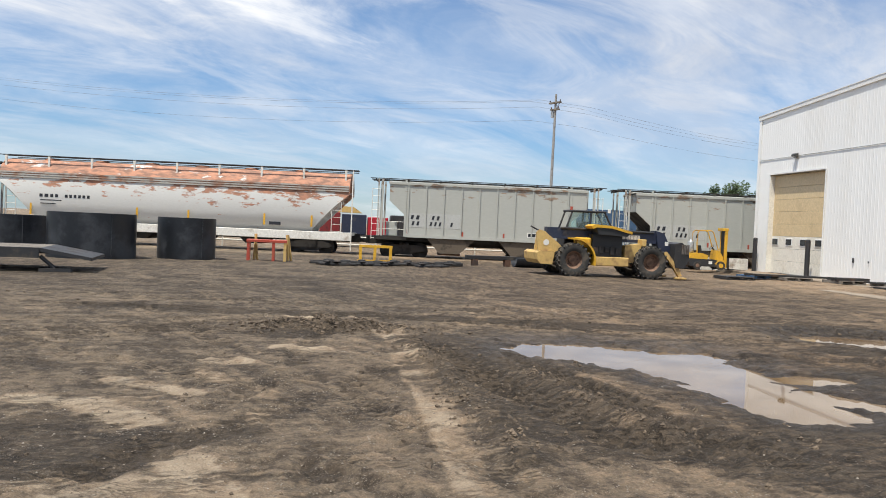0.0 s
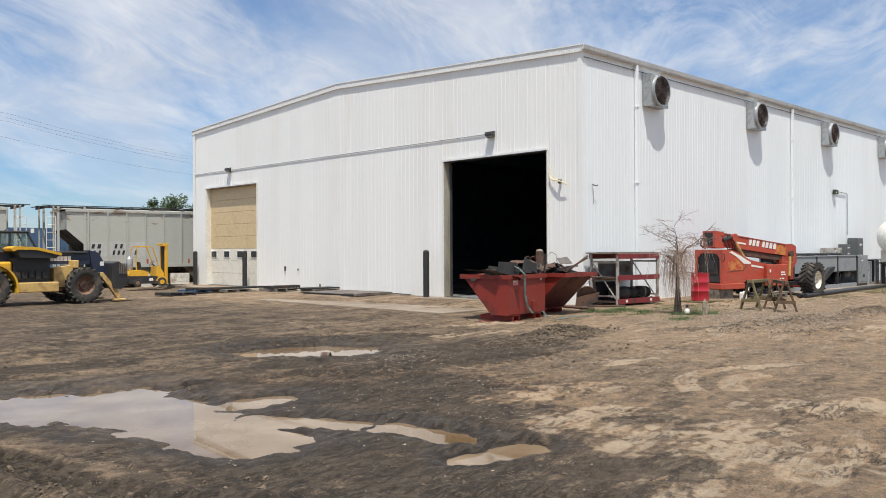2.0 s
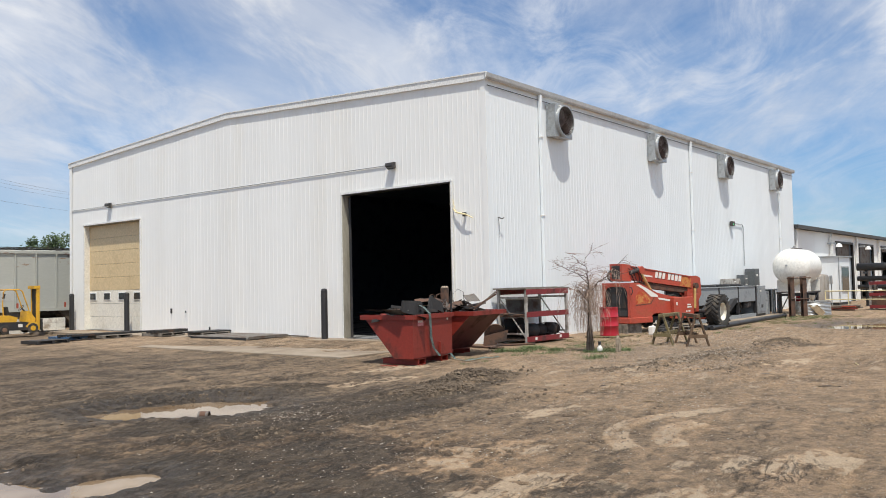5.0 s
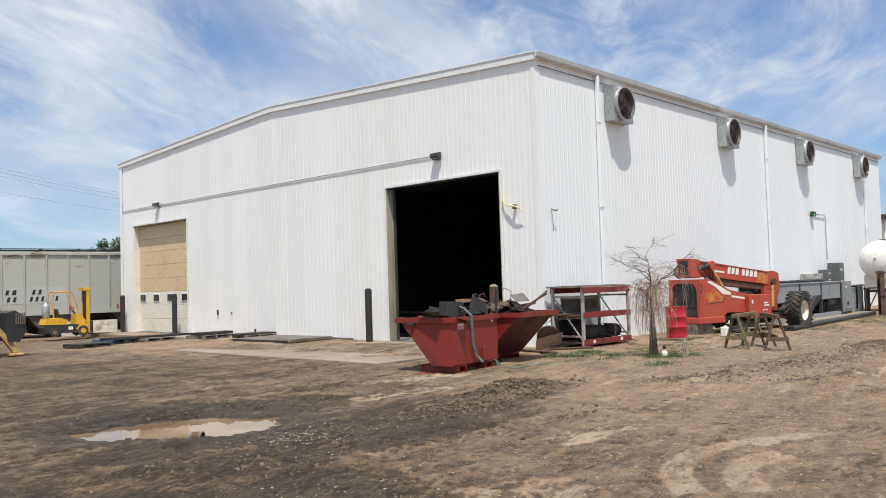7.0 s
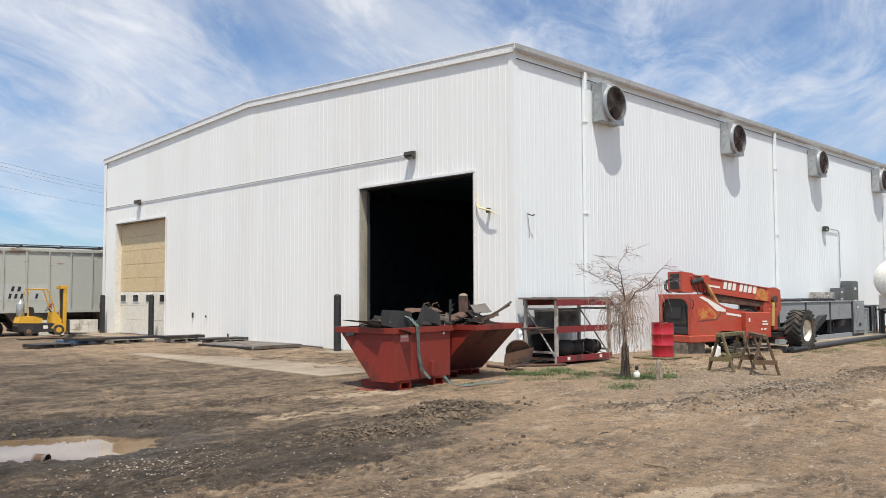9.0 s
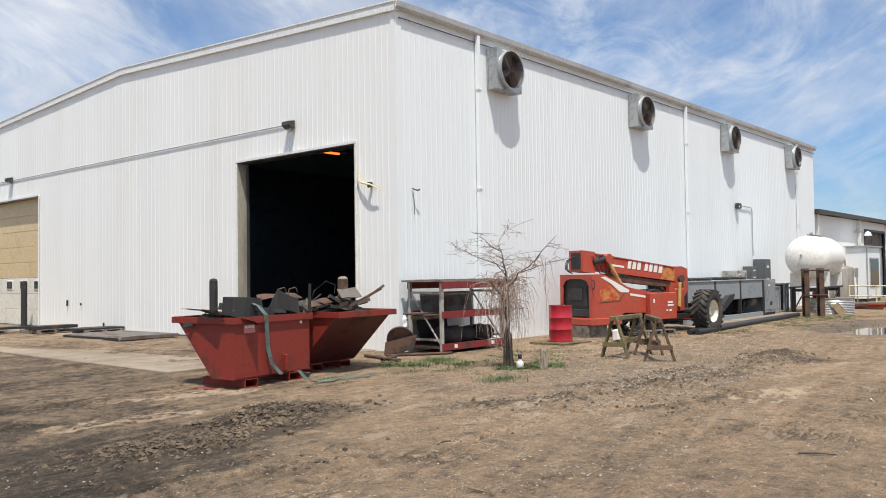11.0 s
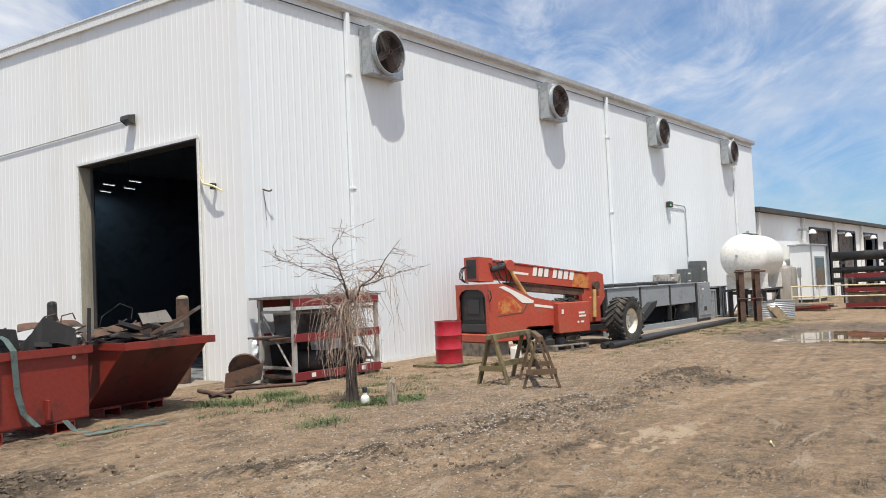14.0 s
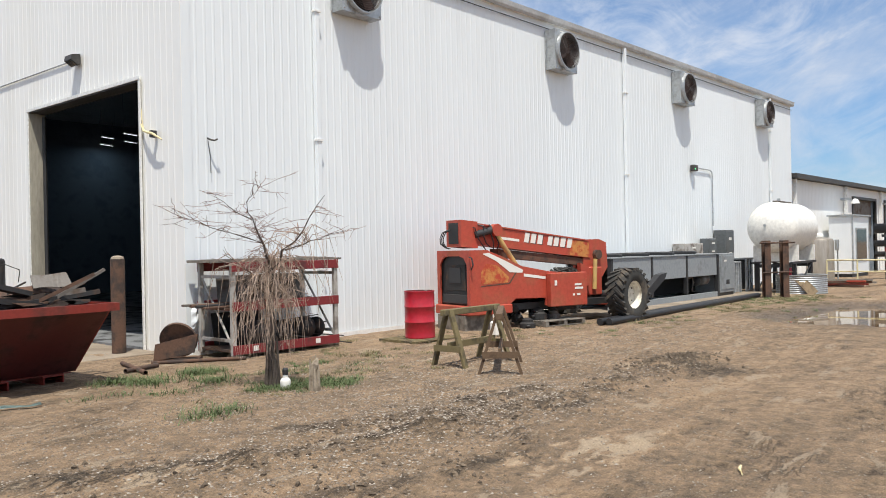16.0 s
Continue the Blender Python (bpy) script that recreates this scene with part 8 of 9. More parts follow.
    copy_thing(h, pose(*track_pose(28.6), 0, 0, TRACK_TURN))
    copy_thing(h, pose(*track_pose(-30.2), 0, 0, TRACK_TURN))


def build_track():
    t = thing("railway_track", "worn steel rails on half-buried ties", "railway track", track_pose(0), TRACK_TURN, kind="structure")
    for y in (0.72, 2.24):
        bm = B()
        prism(bm, [(y - 0.07, -0.16), (y + 0.07, -0.16), (y + 0.02, -0.13), (y + 0.02, -0.05), (y + 0.036, -0.04), (y + 0.036, 0.0), (y - 0.036, 0.0), (y - 0.036, -0.04), (y - 0.02, -0.05), (y - 0.02, -0.13)], -70, 70,
              Matrix(((0, 1, 0, 0), (1, 0, 0, 0), (0, 0, 1, 0), (0, 0, 0, 1))))
        part("rail", bm, "rust_brown", t)
    tie = None
    for k in range(110):
        x = -33 + k * 0.6
        if tie is None:
            tie = part("tie", boxed(-0.11, 0.11, 0.25, 2.75, -0.30, -0.165), "wood_grey", t)
            tie.location.x = x
        else:
            o = tie.copy()
            scene.collection.objects.link(o)
            o.location.x = x


build_track()
build_big_hopper()
build_small_hoppers()


# ---- the yellow telehandler ----
def build_telehandler():
    m = thing("telehandler", "yellow and dark blue telehandler with raised engine hood", "telehandler", (9.46, 29.30, gz(9.5, 29.3) - 0.02), 5)
    m.scale = (0.935, 0.935, 0.935)
    Y = "yellow"
    for u in (0.0, 3.30):
        wheel("wheel", m, (u, 0.22, 0.66), 0.67, 0.46, "rust_rim", 20)
        wheel("wheel", m, (u, 2.10, 0.66), 0.67, 0.46, "rust_rim", 20, turn=180)
        part("axle", rodded((u, 0.45, 0.66), (u, 1.9, 0.66), 0.10, seg=12), "black_paint", m)
    part("chassis", boxed(-0.9, 4.0, 0.62, 1.7, 0.55, 0.95), "black_paint", m)
    part("side_step", boxed(0.85, 2.35, 0.10, 0.62, 0.46, 0.82, bevel=0.03), "pale_yellow", m, "dusty yellow side step with rust")
    part("counterweight", prism(B(), [(-1.42, 0.62), (-1.30, 0.46), (-0.80, 0.44), (-0.72, 0.92), (-1.32, 0.98), (-1.45, 0.88)], 0.30, 2.0), "pale_yellow", m)
    part("boom_tower", prism(B(), [(-1.38, 0.99), (-0.70, 0.93), (-0.30, 1.08), (-0.50, 1.26), (-1.12, 1.74), (-1.34, 1.80), (-1.46, 1.68)], 0.42, 0.54), "pale_yellow", m)
    part("boom_tower", prism(B(), [(-1.30, 0.99), (-0.70, 0.93), (-0.30, 1.08), (-0.50, 1.22), (-1.05, 1.60), (-1.22, 1.60)], 1.08, 1.2), "pale_yellow", m)
    part("emblem", rodded((-1.05, 0.405, 1.30), (-1.05, 0.419, 1.30), 0.12, seg=20), "label_white", m)
    part("tail_rod", rodded((-1.36, 0.48, 1.76), (-1.70, 0.48, 1.92), 0.03, seg=8), "black_paint", m)
    # rear fender
    bm = B()
    arc = [(0.0 + 0.92 * math.sin(a), 0.62 + 0.92 * math.cos(a)) for a in np.linspace(-0.1, 1.75, 10)]
    arc2 = [(0.0 + 0.85 * math.sin(a), 0.62 + 0.85 * math.cos(a)) for a in np.linspace(1.75, -0.1, 10)]
    prism(bm, arc + arc2, 0.0, 0.62)
    part("rear_fender", bm, Y, m)
    part("engine_cover", boxed(0.15, 0.75, 0.15, 0.62, 1.20, 1.56, bevel=0.06), Y, m)
    # near-black block in place of the bay's deep shade
    e = part("engine_bay", boxed(0.80, 2.05, 0.18, 0.61, 0.83, 1.70), "plant_dark", m, "black block for the shaded engine bay under the raised hood")
    for k in range(5):
        part("engine_part", boxed(0.85 + 0.23 * k, 1.03 + 0.23 * k, 0.12, 0.178, 0.90 + 0.05 * (k % 3), 1.20 + 0.06 * (k % 2), bevel=0.02), "scrap_dark", e)
    hood = part("hood", prism(B(), [(0.60, 2.02), (0.78, 2.10), (1.50, 2.06), (2.35, 1.86), (2.35, 1.76), (1.50, 1.96), (0.85, 1.98), (0.70, 1.92)], -0.10, 0.62), Y, m, "raised yellow engine hood")
    # near-black fill paints the shade beneath the hood
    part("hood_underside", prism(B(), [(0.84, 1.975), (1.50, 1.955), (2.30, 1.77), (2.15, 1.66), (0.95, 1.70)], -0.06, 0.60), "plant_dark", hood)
    # boom
    b_ = part("boom", prism(B(), [(-0.95, 1.48), (3.75, 1.42), (3.80, 1.88), (-0.95, 1.92)], 0.64, 1.02), "navy", m, "dark blue boom with pale lettering")
    part("boom_inner", boxed(3.3, 4.05, 0.70, 0.96, 1.46, 1.82), "navy", b_)
    part("boom_rail", rodded((-0.4, 0.60, 1.90), (3.6, 0.60, 1.86), 0.05, seg=10), "black_paint", b_)
    writing_blocks(b_, 2.12, 0.638, 1.56, (0.13, 0.13, 0.10, 0.10, 0.13, 0.13, 0.12), 0.17, 0.0, "label_white", gap=0.012)
    part("boom_nose", prism(B(), [(3.70, 1.95), (4.05, 1.86), (4.45, 1.10), (4.42, 0.66), (4.15, 0.68), (3.80, 1.30)], 0.55, 1.10), "navy", m)
    part("nose_label", boxed(4.10, 4.25, 0.54, 0.549, 1.36, 1.52), "label_white", m)
    # bucket: a dark scoop with teeth
    k = part("bucket", prism(B(), [(4.35, 1.45), (4.62, 1.52), (4.95, 1.30), (4.98, 0.80), (4.75, 0.46), (4.40, 0.50), (4.32, 0.80)], 0.1, 1.8), "black_paint", m, "black bucket hanging at the boom's nose")
    for j in range(5):
        part("tooth", boxed(4.62 + 0.07 * j, 4.66 + 0.07 * j, 0.06, 0.098, 1.05, 1.44), "scrap_grey", k)
    # cab on the far side
    c = part("cab", boxed(-0.05, 2.15, 1.10, 2.05, 0.95, 1.72, bevel=0.03), "black_paint", m, "dark cab with tinted windows")
    for u0, u1 in ((-0.05, 0.25), (1.02, 1.06), (2.15, 1.65)):
        for y in (1.12, 1.98):
            part("post", rodded((u0, y, 1.72), (u1, y, 2.60), 0.04, seg=8), "black_paint", c)
    part("cab_roof", boxed(0.18, 1.72, 1.06, 2.06, 2.58, 2.66, bevel=0.03), "black_paint", c)
    part("windscreen", prism(B(), [(0.0, 1.74), (0.98, 1.74), (1.0, 2.57), (0.26, 2.57)], 1.115, 1.125), MAT_GLASS, c)
    part("windscreen", prism(B(), [(1.10, 1.74), (2.10, 1.74), (1.64, 2.57), (1.08, 2.57)], 1.115, 1.125), MAT_GLASS, c)
    part("beacon", rodded((0.35, 1.5, 2.66), (0.35, 1.5, 2.80), 0.06, seg=10), "lift_orange", c)
    part("mirror", boxed(1.74, 1.86, 1.0, 1.04, 2.58, 2.74, bevel=0.01), "label_white", c)
    part("seat", boxed(0.7, 1.15, 1.4, 1.8, 1.725, 2.2, bevel=0.05), "plant_dark", c)
    # front frame, fender bracket, outrigger
    part("front_frame", prism(B(), [(2.25, 0.60), (2.75, 0.62), (2.95, 1.20), (2.95, 1.40), (2.25, 1.30)], 0.30, 0.63), "pale_yellow", m)
    part("fender_bracket", boxed(2.92, 3.12, 0.20, 0.62, 1.30, 1.58, bevel=0.02), "pale_yellow", m)
    for y in (0.15, 1.9):
        o = part("outrigger", prism(B(), [(3.85, 1.08), (4.02, 1.12), (4.55, 0.50), (4.72, 0.16), (4.58, 0.12), (4.30, 0.52)], y, y + 0.16), "pale_yellow", m)
        part("ram", rodded((4.10, y + 0.08, 0.98), (4.55, y + 0.08, 0.50), 0.04, seg=10), "steel", o)
        part("foot", boxed(4.45, 4.90, y - 0.08, y + 0.24, 0.02, 0.10, bevel=0.02), "pale_yellow", o)


MAT_GLASS = glass("tinted_cab_glass", (0.55, 0.66, 0.62))
build_telehandler()


def build_forklift():
    f = thing("forklift", "small yellow gas forklift with an overhead guard", "forklift", (18.33, 38.65, 0.09), -6)
    Y = "yellow"
    part("chassis", prism(B(), [(-0.30, 0.16), (1.25, 0.14), (1.30, 0.42), (0.9, 0.50), (-0.30, 0.52), (-0.36, 0.40)], 0.0, 0.95), "black_paint", f)
    part("counterweight", prism(B(), [(-0.34, 0.53), (0.55, 0.51), (0.60, 0.70), (0.30, 0.80), (-0.25, 0.78)], 0.0, 0.95), Y, f)
    part("cowl", prism(B(), [(0.95, 0.51), (1.32, 0.43), (1.36, 0.62), (1.15, 0.95), (1.02, 0.98)], 0.05, 0.9), Y, f)
    part("fender", prism(B(), [(0.92, 0.30), (1.12, 0.52), (1.38, 0.50), (1.45, 0.28), (1.38, 0.26), (1.30, 0.42), (1.15, 0.42), (1.0, 0.26)], -0.02, 0.10), Y, f)
    part("seat", prism(B(), [(0.25, 0.81), (0.62, 0.79), (0.66, 0.86), (0.34, 0.90), (0.28, 1.18), (0.20, 1.18)], 0.25, 0.72), "plant_dark", f)
    part("steering_wheel", lathe(B(), [(0.15, -0.012), (0.165, 0), (0.15, 0.012), (0.138, 0), (0.15, -0.012)], 20, pose(0.90, 0.48, 1.12, 0, -50, 0)), "plant_dark", f)
    part("steering_column", rodded((1.05, 0.48, 0.95), (0.92, 0.48, 1.10), 0.03, seg=8), "plant_dark", f)
    for y in (0.08, 0.86):
        part("guard_frame", tube(B(), [(0.05, y, 0.78), (0.02, y, 1.30), (0.05, y, 1.82), (0.15, y, 1.92), (0.70, y, 1.92), (0.82, y, 1.84), (1.10, y, 0.98)], 0.028, 8), Y, f)
    for k in range(6):
        part("guard_bar", rodded((0.14 + 0.11 * k, 0.08, 1.925), (0.14 + 0.11 * k, 0.86, 1.925), 0.012, seg=6), Y, f)
    part("gas_bottle", smooth_bm(lathe(B(), [(0, 0), (0.13, 0), (0.155, 0.05), (0.155, 0.50), (0.12, 0.58), (0.05, 0.60), (0.05, 0.66), (0, 0.66)], 20, pose(-0.16, 0.48, 0.80))), "galv", f, "silver gas bottle behind the seat")
    mast = part("mast", boxed(1.42, 1.56, 0.12, 0.22, 0.12, 2.05, bevel=0.01), Y, f)
    part("mast_channel", boxed(1.42, 1.56, 0.74, 0.84, 0.12, 2.05, bevel=0.01), Y, mast)
    part("mast_inner", boxed(1.44, 1.54, 0.24, 0.72, 0.16, 1.98), "plant_dark", mast)
    part("mast_head", boxed(1.30, 1.58, 0.10, 0.86, 1.94, 2.08, bevel=0.01), Y, mast)
    part("carriage", boxed(1.58, 1.66, 0.05, 0.92, 0.12, 0.62), "black_paint", f)
    for y in (0.2, 0.68):
        part("fork", prism(B(), [(1.66, 0.02), (2.55, 0.02), (2.55, 0.035), (1.71, 0.07), (1.71, 0.60), (1.66, 0.60)], y, y + 0.10), "black_paint", f)
    for u, r, mat in ((0.06, 0.19, "rust_rim"), (1.22, 0.22, "yellow")):
        for y in (0.02, 0.93):
            w = part("wheel", lathe(B(), [(0, -0.08), (r * 0.5, -0.08), (r * 0.55, -0.06), (r * 0.95, -0.08), (r, -0.05), (r, 0.05), (r * 0.95, 0.08), (0, 0.08)], 26, pose(u, y, r, 90, 0, 0)), "rubber", f)
            part("hub", rodded((u, y - 0.095, r), (u, y - 0.081, r), r * 0.5, seg=18), mat, w)
    part("label", boxed(0.62, 0.80, -0.006, -0.001, 0.28, 0.42), "label_white", f)


build_forklift()


def build_far_clutter():
    # rolled plate rings
    for x, y, r, h, lab in ((-7.6, 29.55, 1.44, 1.54, "large black rolled steel ring standing on end"), (-4.76, 31.38, 1.04, 1.52, "smaller black rolled steel ring standing on end"), (-11.35, 31.95, 1.6, 1.35, "black rolled steel ring partly behind a trailer")):
        t = thing("steel_ring", lab, "steel ring", (x, y, gz(x, y) - 0.02), group="rolled steel rings")
        smooth(part("shell", lathe(B(), [(r, 0), (r, h), (r - 0.015, h), (r - 0.015, 0), (r, 0)], 56), "shell_black", t))
        part("seam", boxed(r * 0.64, r * 0.64 + 0.03, -r * 0.775, -r * 0.765, 0.01, h - 0.01), "shell_black", t)
    # low trailer
    t = thing("flatbed_trailer", "low black flatbed trailer with marker lights", "trailer", (-5.75, 21.95, gz(-6.5, 22.0) - 0.10), 188)
    part("deck", boxed(0.9, 9.0, -2.3, 0.0, 0.62, 0.72), "wood_grey", t, "grey plank deck")
    part("side_rail", boxed(0.9, 9.0, 0.001, 0.09, 0.46, 0.72), "black_paint", t)
    part("side_rail", boxed(0.9, 9.0, -2.39, -2.301, 0.46, 0.72), "black_paint", t)
    part("dovetail", prism(B(), [(-0.35, 0.42), (0.9, 0.62), (0.9, 0.72), (-0.35, 0.50)], -2.3, 0.06), "black_paint", t)
    part("ramp_foot", boxed(0.15, 0.9, -0.2, 0.05, 0.08, 0.20), "black_paint", t)
    part("ramp_leg", rodded((0.55, -0.08, 0.2), (0.9, -0.08, 0.50), 0.05, seg=8), "black_paint", t)
    for k, x in enumerate((2.2, 3.4, 5.0, 6.6)):
        part("marker_light", boxed(x, x + 0.20, 0.091, 0.105, 0.54, 0.62), "label_white" if k % 2 else "drum_red", t)
    for x in (5.0, 5.9):
        w = part("wheel", lathe(B(), [(0, -0.12), (0.2, -0.12), (0.36, -0.12), (0.38, -0.08), (0.38, 0.08), (0.36, 0.12), (0, 0.12)], 26, pose(x, -0.25, 0.48, 90, 0, 0)), "rubber", t)
    # work table, yellow trestle
    w = thing("work_table", "faded orange-red steel work table with yellow uprights", "table", (-2.60, 31.5, gz(-2.0, 31.5)), 3)
    part("top", boxed(0, 1.5, 0, 0.8, 0.70, 0.80, bevel=0.01), "lift_orange", w)
    for x in (0.02, 0.95, 1.38):
        for y in (0.02, 0.68):
            part("leg", boxed(x, x + 0.10, y, y + 0.10, 0, 0.699), "lift_orange" if x < 1.3 else "pale_yellow", w)
    for x, dx in ((0.25, 0.06), (1.55, -0.06)):
        part("upright", rodded((x, 0.9, 0), (x + dx, 0.9, 1.0), 0.05, seg=8), "pale_yellow", w)
        part("upright", rodded((x + 0.12, 1.0, 0), (x + dx * 0.5, 0.95, 1.0), 0.05, seg=8), "pale_yellow", w)
    f = thing("yellow_trestle", "yellow steel trestle standing by the track", "trestle", (1.75, 37.2, gz(2.0, 37.2) - 0.02))
    part("bar", boxed(0, 1.5, 0, 0.12, 0.62, 0.74), "yellow", f)
    for x in (0.0, 0.65, 1.36):
        part("leg", boxed(x, x + 0.13, 0, 0.12, 0, 0.619), "yellow", f)
    part("foot", boxed(-0.05, 1.55, 0.13, 0.20, 0.0, 0.06), "yellow", f)
    # dark castings laid out on the ground
    rnd = random.Random(17)
    for k in range(9):
        x, y = 0.5 + 0.62 * k, 30.3 + 0.33 * k + rnd.uniform(-0.3, 0.7)
        s = rnd.uniform(0.22, 0.34)
        c = thing("steel_casting", "dark flanged steel casting lying on the ground", "casting", (x, y, gz(x, y)), rnd.uniform(0, 180), "castings laid out on the ground")
        part("plate", lathe(B(), [(0, 0.02), (s * 1.3, 0.02), (s * 1.3, 0.07), (s * 0.7, 0.09), (s * 0.6, 0.2), (s * 0.3, 0.22), (0, 0.22)], 12), "scrap_dark", c)
        part("arm", boxed(-s * 2.2, s * 2.2, -0.09, 0.09, 0.03, 0.12, bevel=0.02), "scrap_dark", c)
        part("arm", boxed(-0.09, 0.09, -s * 1.8, s * 1.8, 0.125, 0.17, bevel=0.02), "scrap_dark", c)
    for a, c, h, lab in (((-0.2, 31.2), (3.2, 32.0), 0.12, "long dark steel bar lying on the ground"), ((2.6, 31.9), (5.9, 33.4), 0.14, "dark steel beam lying on the ground"), ((6.5, 35.8), (8.7, 36.2), 0.0, "")):
        d = Vector((c[0] - a[0], c[1] - a[1], 0))
        turn = math.degrees(math.atan2(d.y, d.x))
        if h:
            ob = tagged(link_mesh("steel_beam", boxed(0, d.length, -0.08, 0.08, 0, h, bevel=0.01), "scrap_dark"), lab, "beam", "beams in the yard")
            ob.matrix_basis = pose(*a, gz(*a) + 0.01, 0, 0, turn)
        else:
            b_ = thing("beam_bench", "dark steel beam resting on two blocks", "bench", (*a, gz(*a)), turn)
            part("beam", boxed(-0.1, d.length, -0.12, 0.12, 0.30, 0.46, bevel=0.01), "black_paint", b_)
            for x in (0.2, d.length - 0.5):
                part("block", boxed(x, x + 0.25, -0.14, 0.14, 0, 0.299), "rust_brown", b_)
    s = thing("steel_trough", "long black dished steel trough on the ground", "trough", (8.7, 36.4, gz(9, 36.4)), 4)
    n = 14
    bm = B()
    prof = [(0.55 * math.cos(a), 0.42 + 0.42 * math.sin(a)) for a in np.linspace(math.pi, math.tau, n)]
    prism(bm, prof + [(x * 0.96, z + 0.02) for x, z in prof[::-1]], 0, 3.0, Matrix(((0, 1, 0, 0), (1, 0, 0, 0), (0, 0, 1, 0), (0, 0, 0, 1))))
    part("shell", bm, "shell_black", s)
    # stock on the concrete apron
    pallet((15.9, 30.3, gz(16, 30.5) + 0.02), 6, "black_paint", "dark painted pallet lying on the dirt")
    pallet((17.25, 30.9, 0.10), 12, "blue_paint", "blue painted pallet on the apron")
    pallet((18.3, 30.3, 0.10), 4, "wood_grey", "weathered wooden pallet under steel bars")
    for k in range(4):
        ob = tagged(link_mesh("steel_bar", boxed(0, 3.0, -0.06, 0.06, 0, 0.07), "scrap_dark"), "dark steel bar stacked on a pallet", "steel bar", "bars on the apron")
        ob.matrix_basis = pose(17.1 + 0.1 * k, 31.3 - 0.14 * k, 0.225 + 0.0 * k, 0, 0, -6)
    pallet((20.0, 29.3, 0.10), 10, "wood_grey", "weathered pallet carrying dark steel")
    for k in range(3):
        ob = tagged(link_mesh("steel_bar", boxed(0, 1.5, -0.09, 0.09, 0, 0.10), "scrap_dark"), "dark steel bar stacked on a pallet", "steel bar", "bars on the apron")
        ob.matrix_basis = pose(19.9, 29.5 + 0.25 * k, 0.225, 0, 0, 8 - 4 * k)
    pallet((20.7, 27.7, 0.10), -4, "wood_grey", "weathered pallet with a dark plate on it")
    ob = tagged(link_mesh("steel_plate", boxed(0, 1.7, 0, 0.8, 0, 0.05), "scrap_dark"), "dark steel plate lying on a pallet", "steel plate")
    ob.matrix_basis = pose(20.4, 27.8, 0.225, 0, 0, -4)
    p = thing("ramp_plate", "low grey steel ramp plate on the apron", "ramp", (19.85, 24.0, 0.092), 3)
    part("plate", prism(B(), [(0, 0.02), (0.12, 0.11), (1.85, 0.11), (1.95, 0.02)], 0, 2.9), "scrap_grey", p)
    part("edge", boxed(-0.03, -0.002, 0, 2.9, 0.0, 0.09), "black_paint", p)
    ob = tagged(link_mesh("steel_bar", boxed(0, 2.4, -0.03, 0.03, 0, 0.04), "scrap_grey"), "thin grey bar lying by the ramp plate", "steel bar")
    ob.matrix_basis = pose(21.85, 23.2, 0.10, 0, 0, 84)
    b_ = thing("block_wall", "low pale block wall with a dark hose over it", "low wall", (19.5, 40.55, 0.0))
    for r_ in range(3):
        for c_ in range(6):
            part("block", boxed(c_ * 0.42 + 0.005, c_ * 0.42 + 0.415, 0, 0.2, 0.22 * r_ + 0.004, 0.22 * r_ + 0.216), "hopper_sill", b_)
    part("hose", tube(B(), [(0.55, -0.06, 0.0), (0.62, -0.06, 0.30), (0.85, -0.05, 0.42), (1.02, -0.06, 0.30), (1.10, -0.06, 0.02)], 0.03, 8), "hose", b_)
    # beyond the track
    for x, y, w, h, mat, lab in ((18.6, 58.5, 4.4, 3.7, "blue_paint", "faded blue storage container beyond the railcars"), (22.8, 60.0, 5.0, 3.2, "blue_paint", "faded blue storage container beyond the railcars")):
        c = thing("storage_container", lab, "container", (x, y, -0.3), group="blue containers")
        part("body", boxed(0, w, 0, 2.4, 0.1, h), mat, c)
        for k in range(int(w / 0.28)):
            part("rib", boxed(0.1 + 0.28 * k, 0.22 + 0.28 * k, -0.035, -0.001, 0.25, h - 0.15), mat, c)
        part("base", boxed(0, w, 0, 2.4, -0.1, 0.099), "black_paint", c)
    c = thing("equipment_trailer", "dark trailer with red and black loads beyond the railcars", "trailer", (-2.5, 57.0, -0.2))
    part("deck", boxed(0, 8.5, 0, 2.4, 0.8, 1.0), "black_paint", c)
    for x, w, h, mat in ((0.2, 1.6, 1.3, "black_paint"), (1.9, 1.4, 1.5, "rack_red"), (3.4, 1.7, 1.4, "navy"), (5.2, 1.4, 1.25, "drum_red"), (6.8, 1.4, 1.45, "black_paint")):
        part("load", boxed(x, x + w, 0.1, 2.2, 1.001, 1.0 + h, bevel=0.04), mat, c)
    part("tarpaulin", prism(B(), [(2.2, 2.52), (3.0, 2.95), (4.2, 2.9), (4.8, 2.5)], 0.3, 2.0), "pale_yellow", c, "tan tarpaulin over the load")
    for x in (1.0, 2.0, 6.6, 7.6):
        part("wheel", rodded((x, 0.05, 0.4), (x, 0.35, 0.4), 0.42, seg=22), "rubber", c)
    r = thing("pipe_fence", "pale pipe fence along the far road", "fence", (-30, 50.5, -0.25), -2)
    for z in (0.55, 1.0):
        part("rail", rodded((0, 0, z), (70, 0, z), 0.05, seg=8), "hopper_sill", r)
    for k in range(24):
        part("post", rodded((k * 3.0, 0, 0), (k * 3.0, 0, 1.0), 0.05, seg=8), "hopper_sill", r)
    road = B()
    box(road, -300, 300, 62, 76, -0.2, -0.12)
    tagged(link_mesh("road", road, "concrete"), "pale concrete road beyond the track", "road", kind="structure")
    # pole with wires
    px, py = 20.62, 77.3
    p = thing("utility_pole", "tall wooden utility pole with two crossarms", "utility pole", (px, py, -0.3), 27.6)
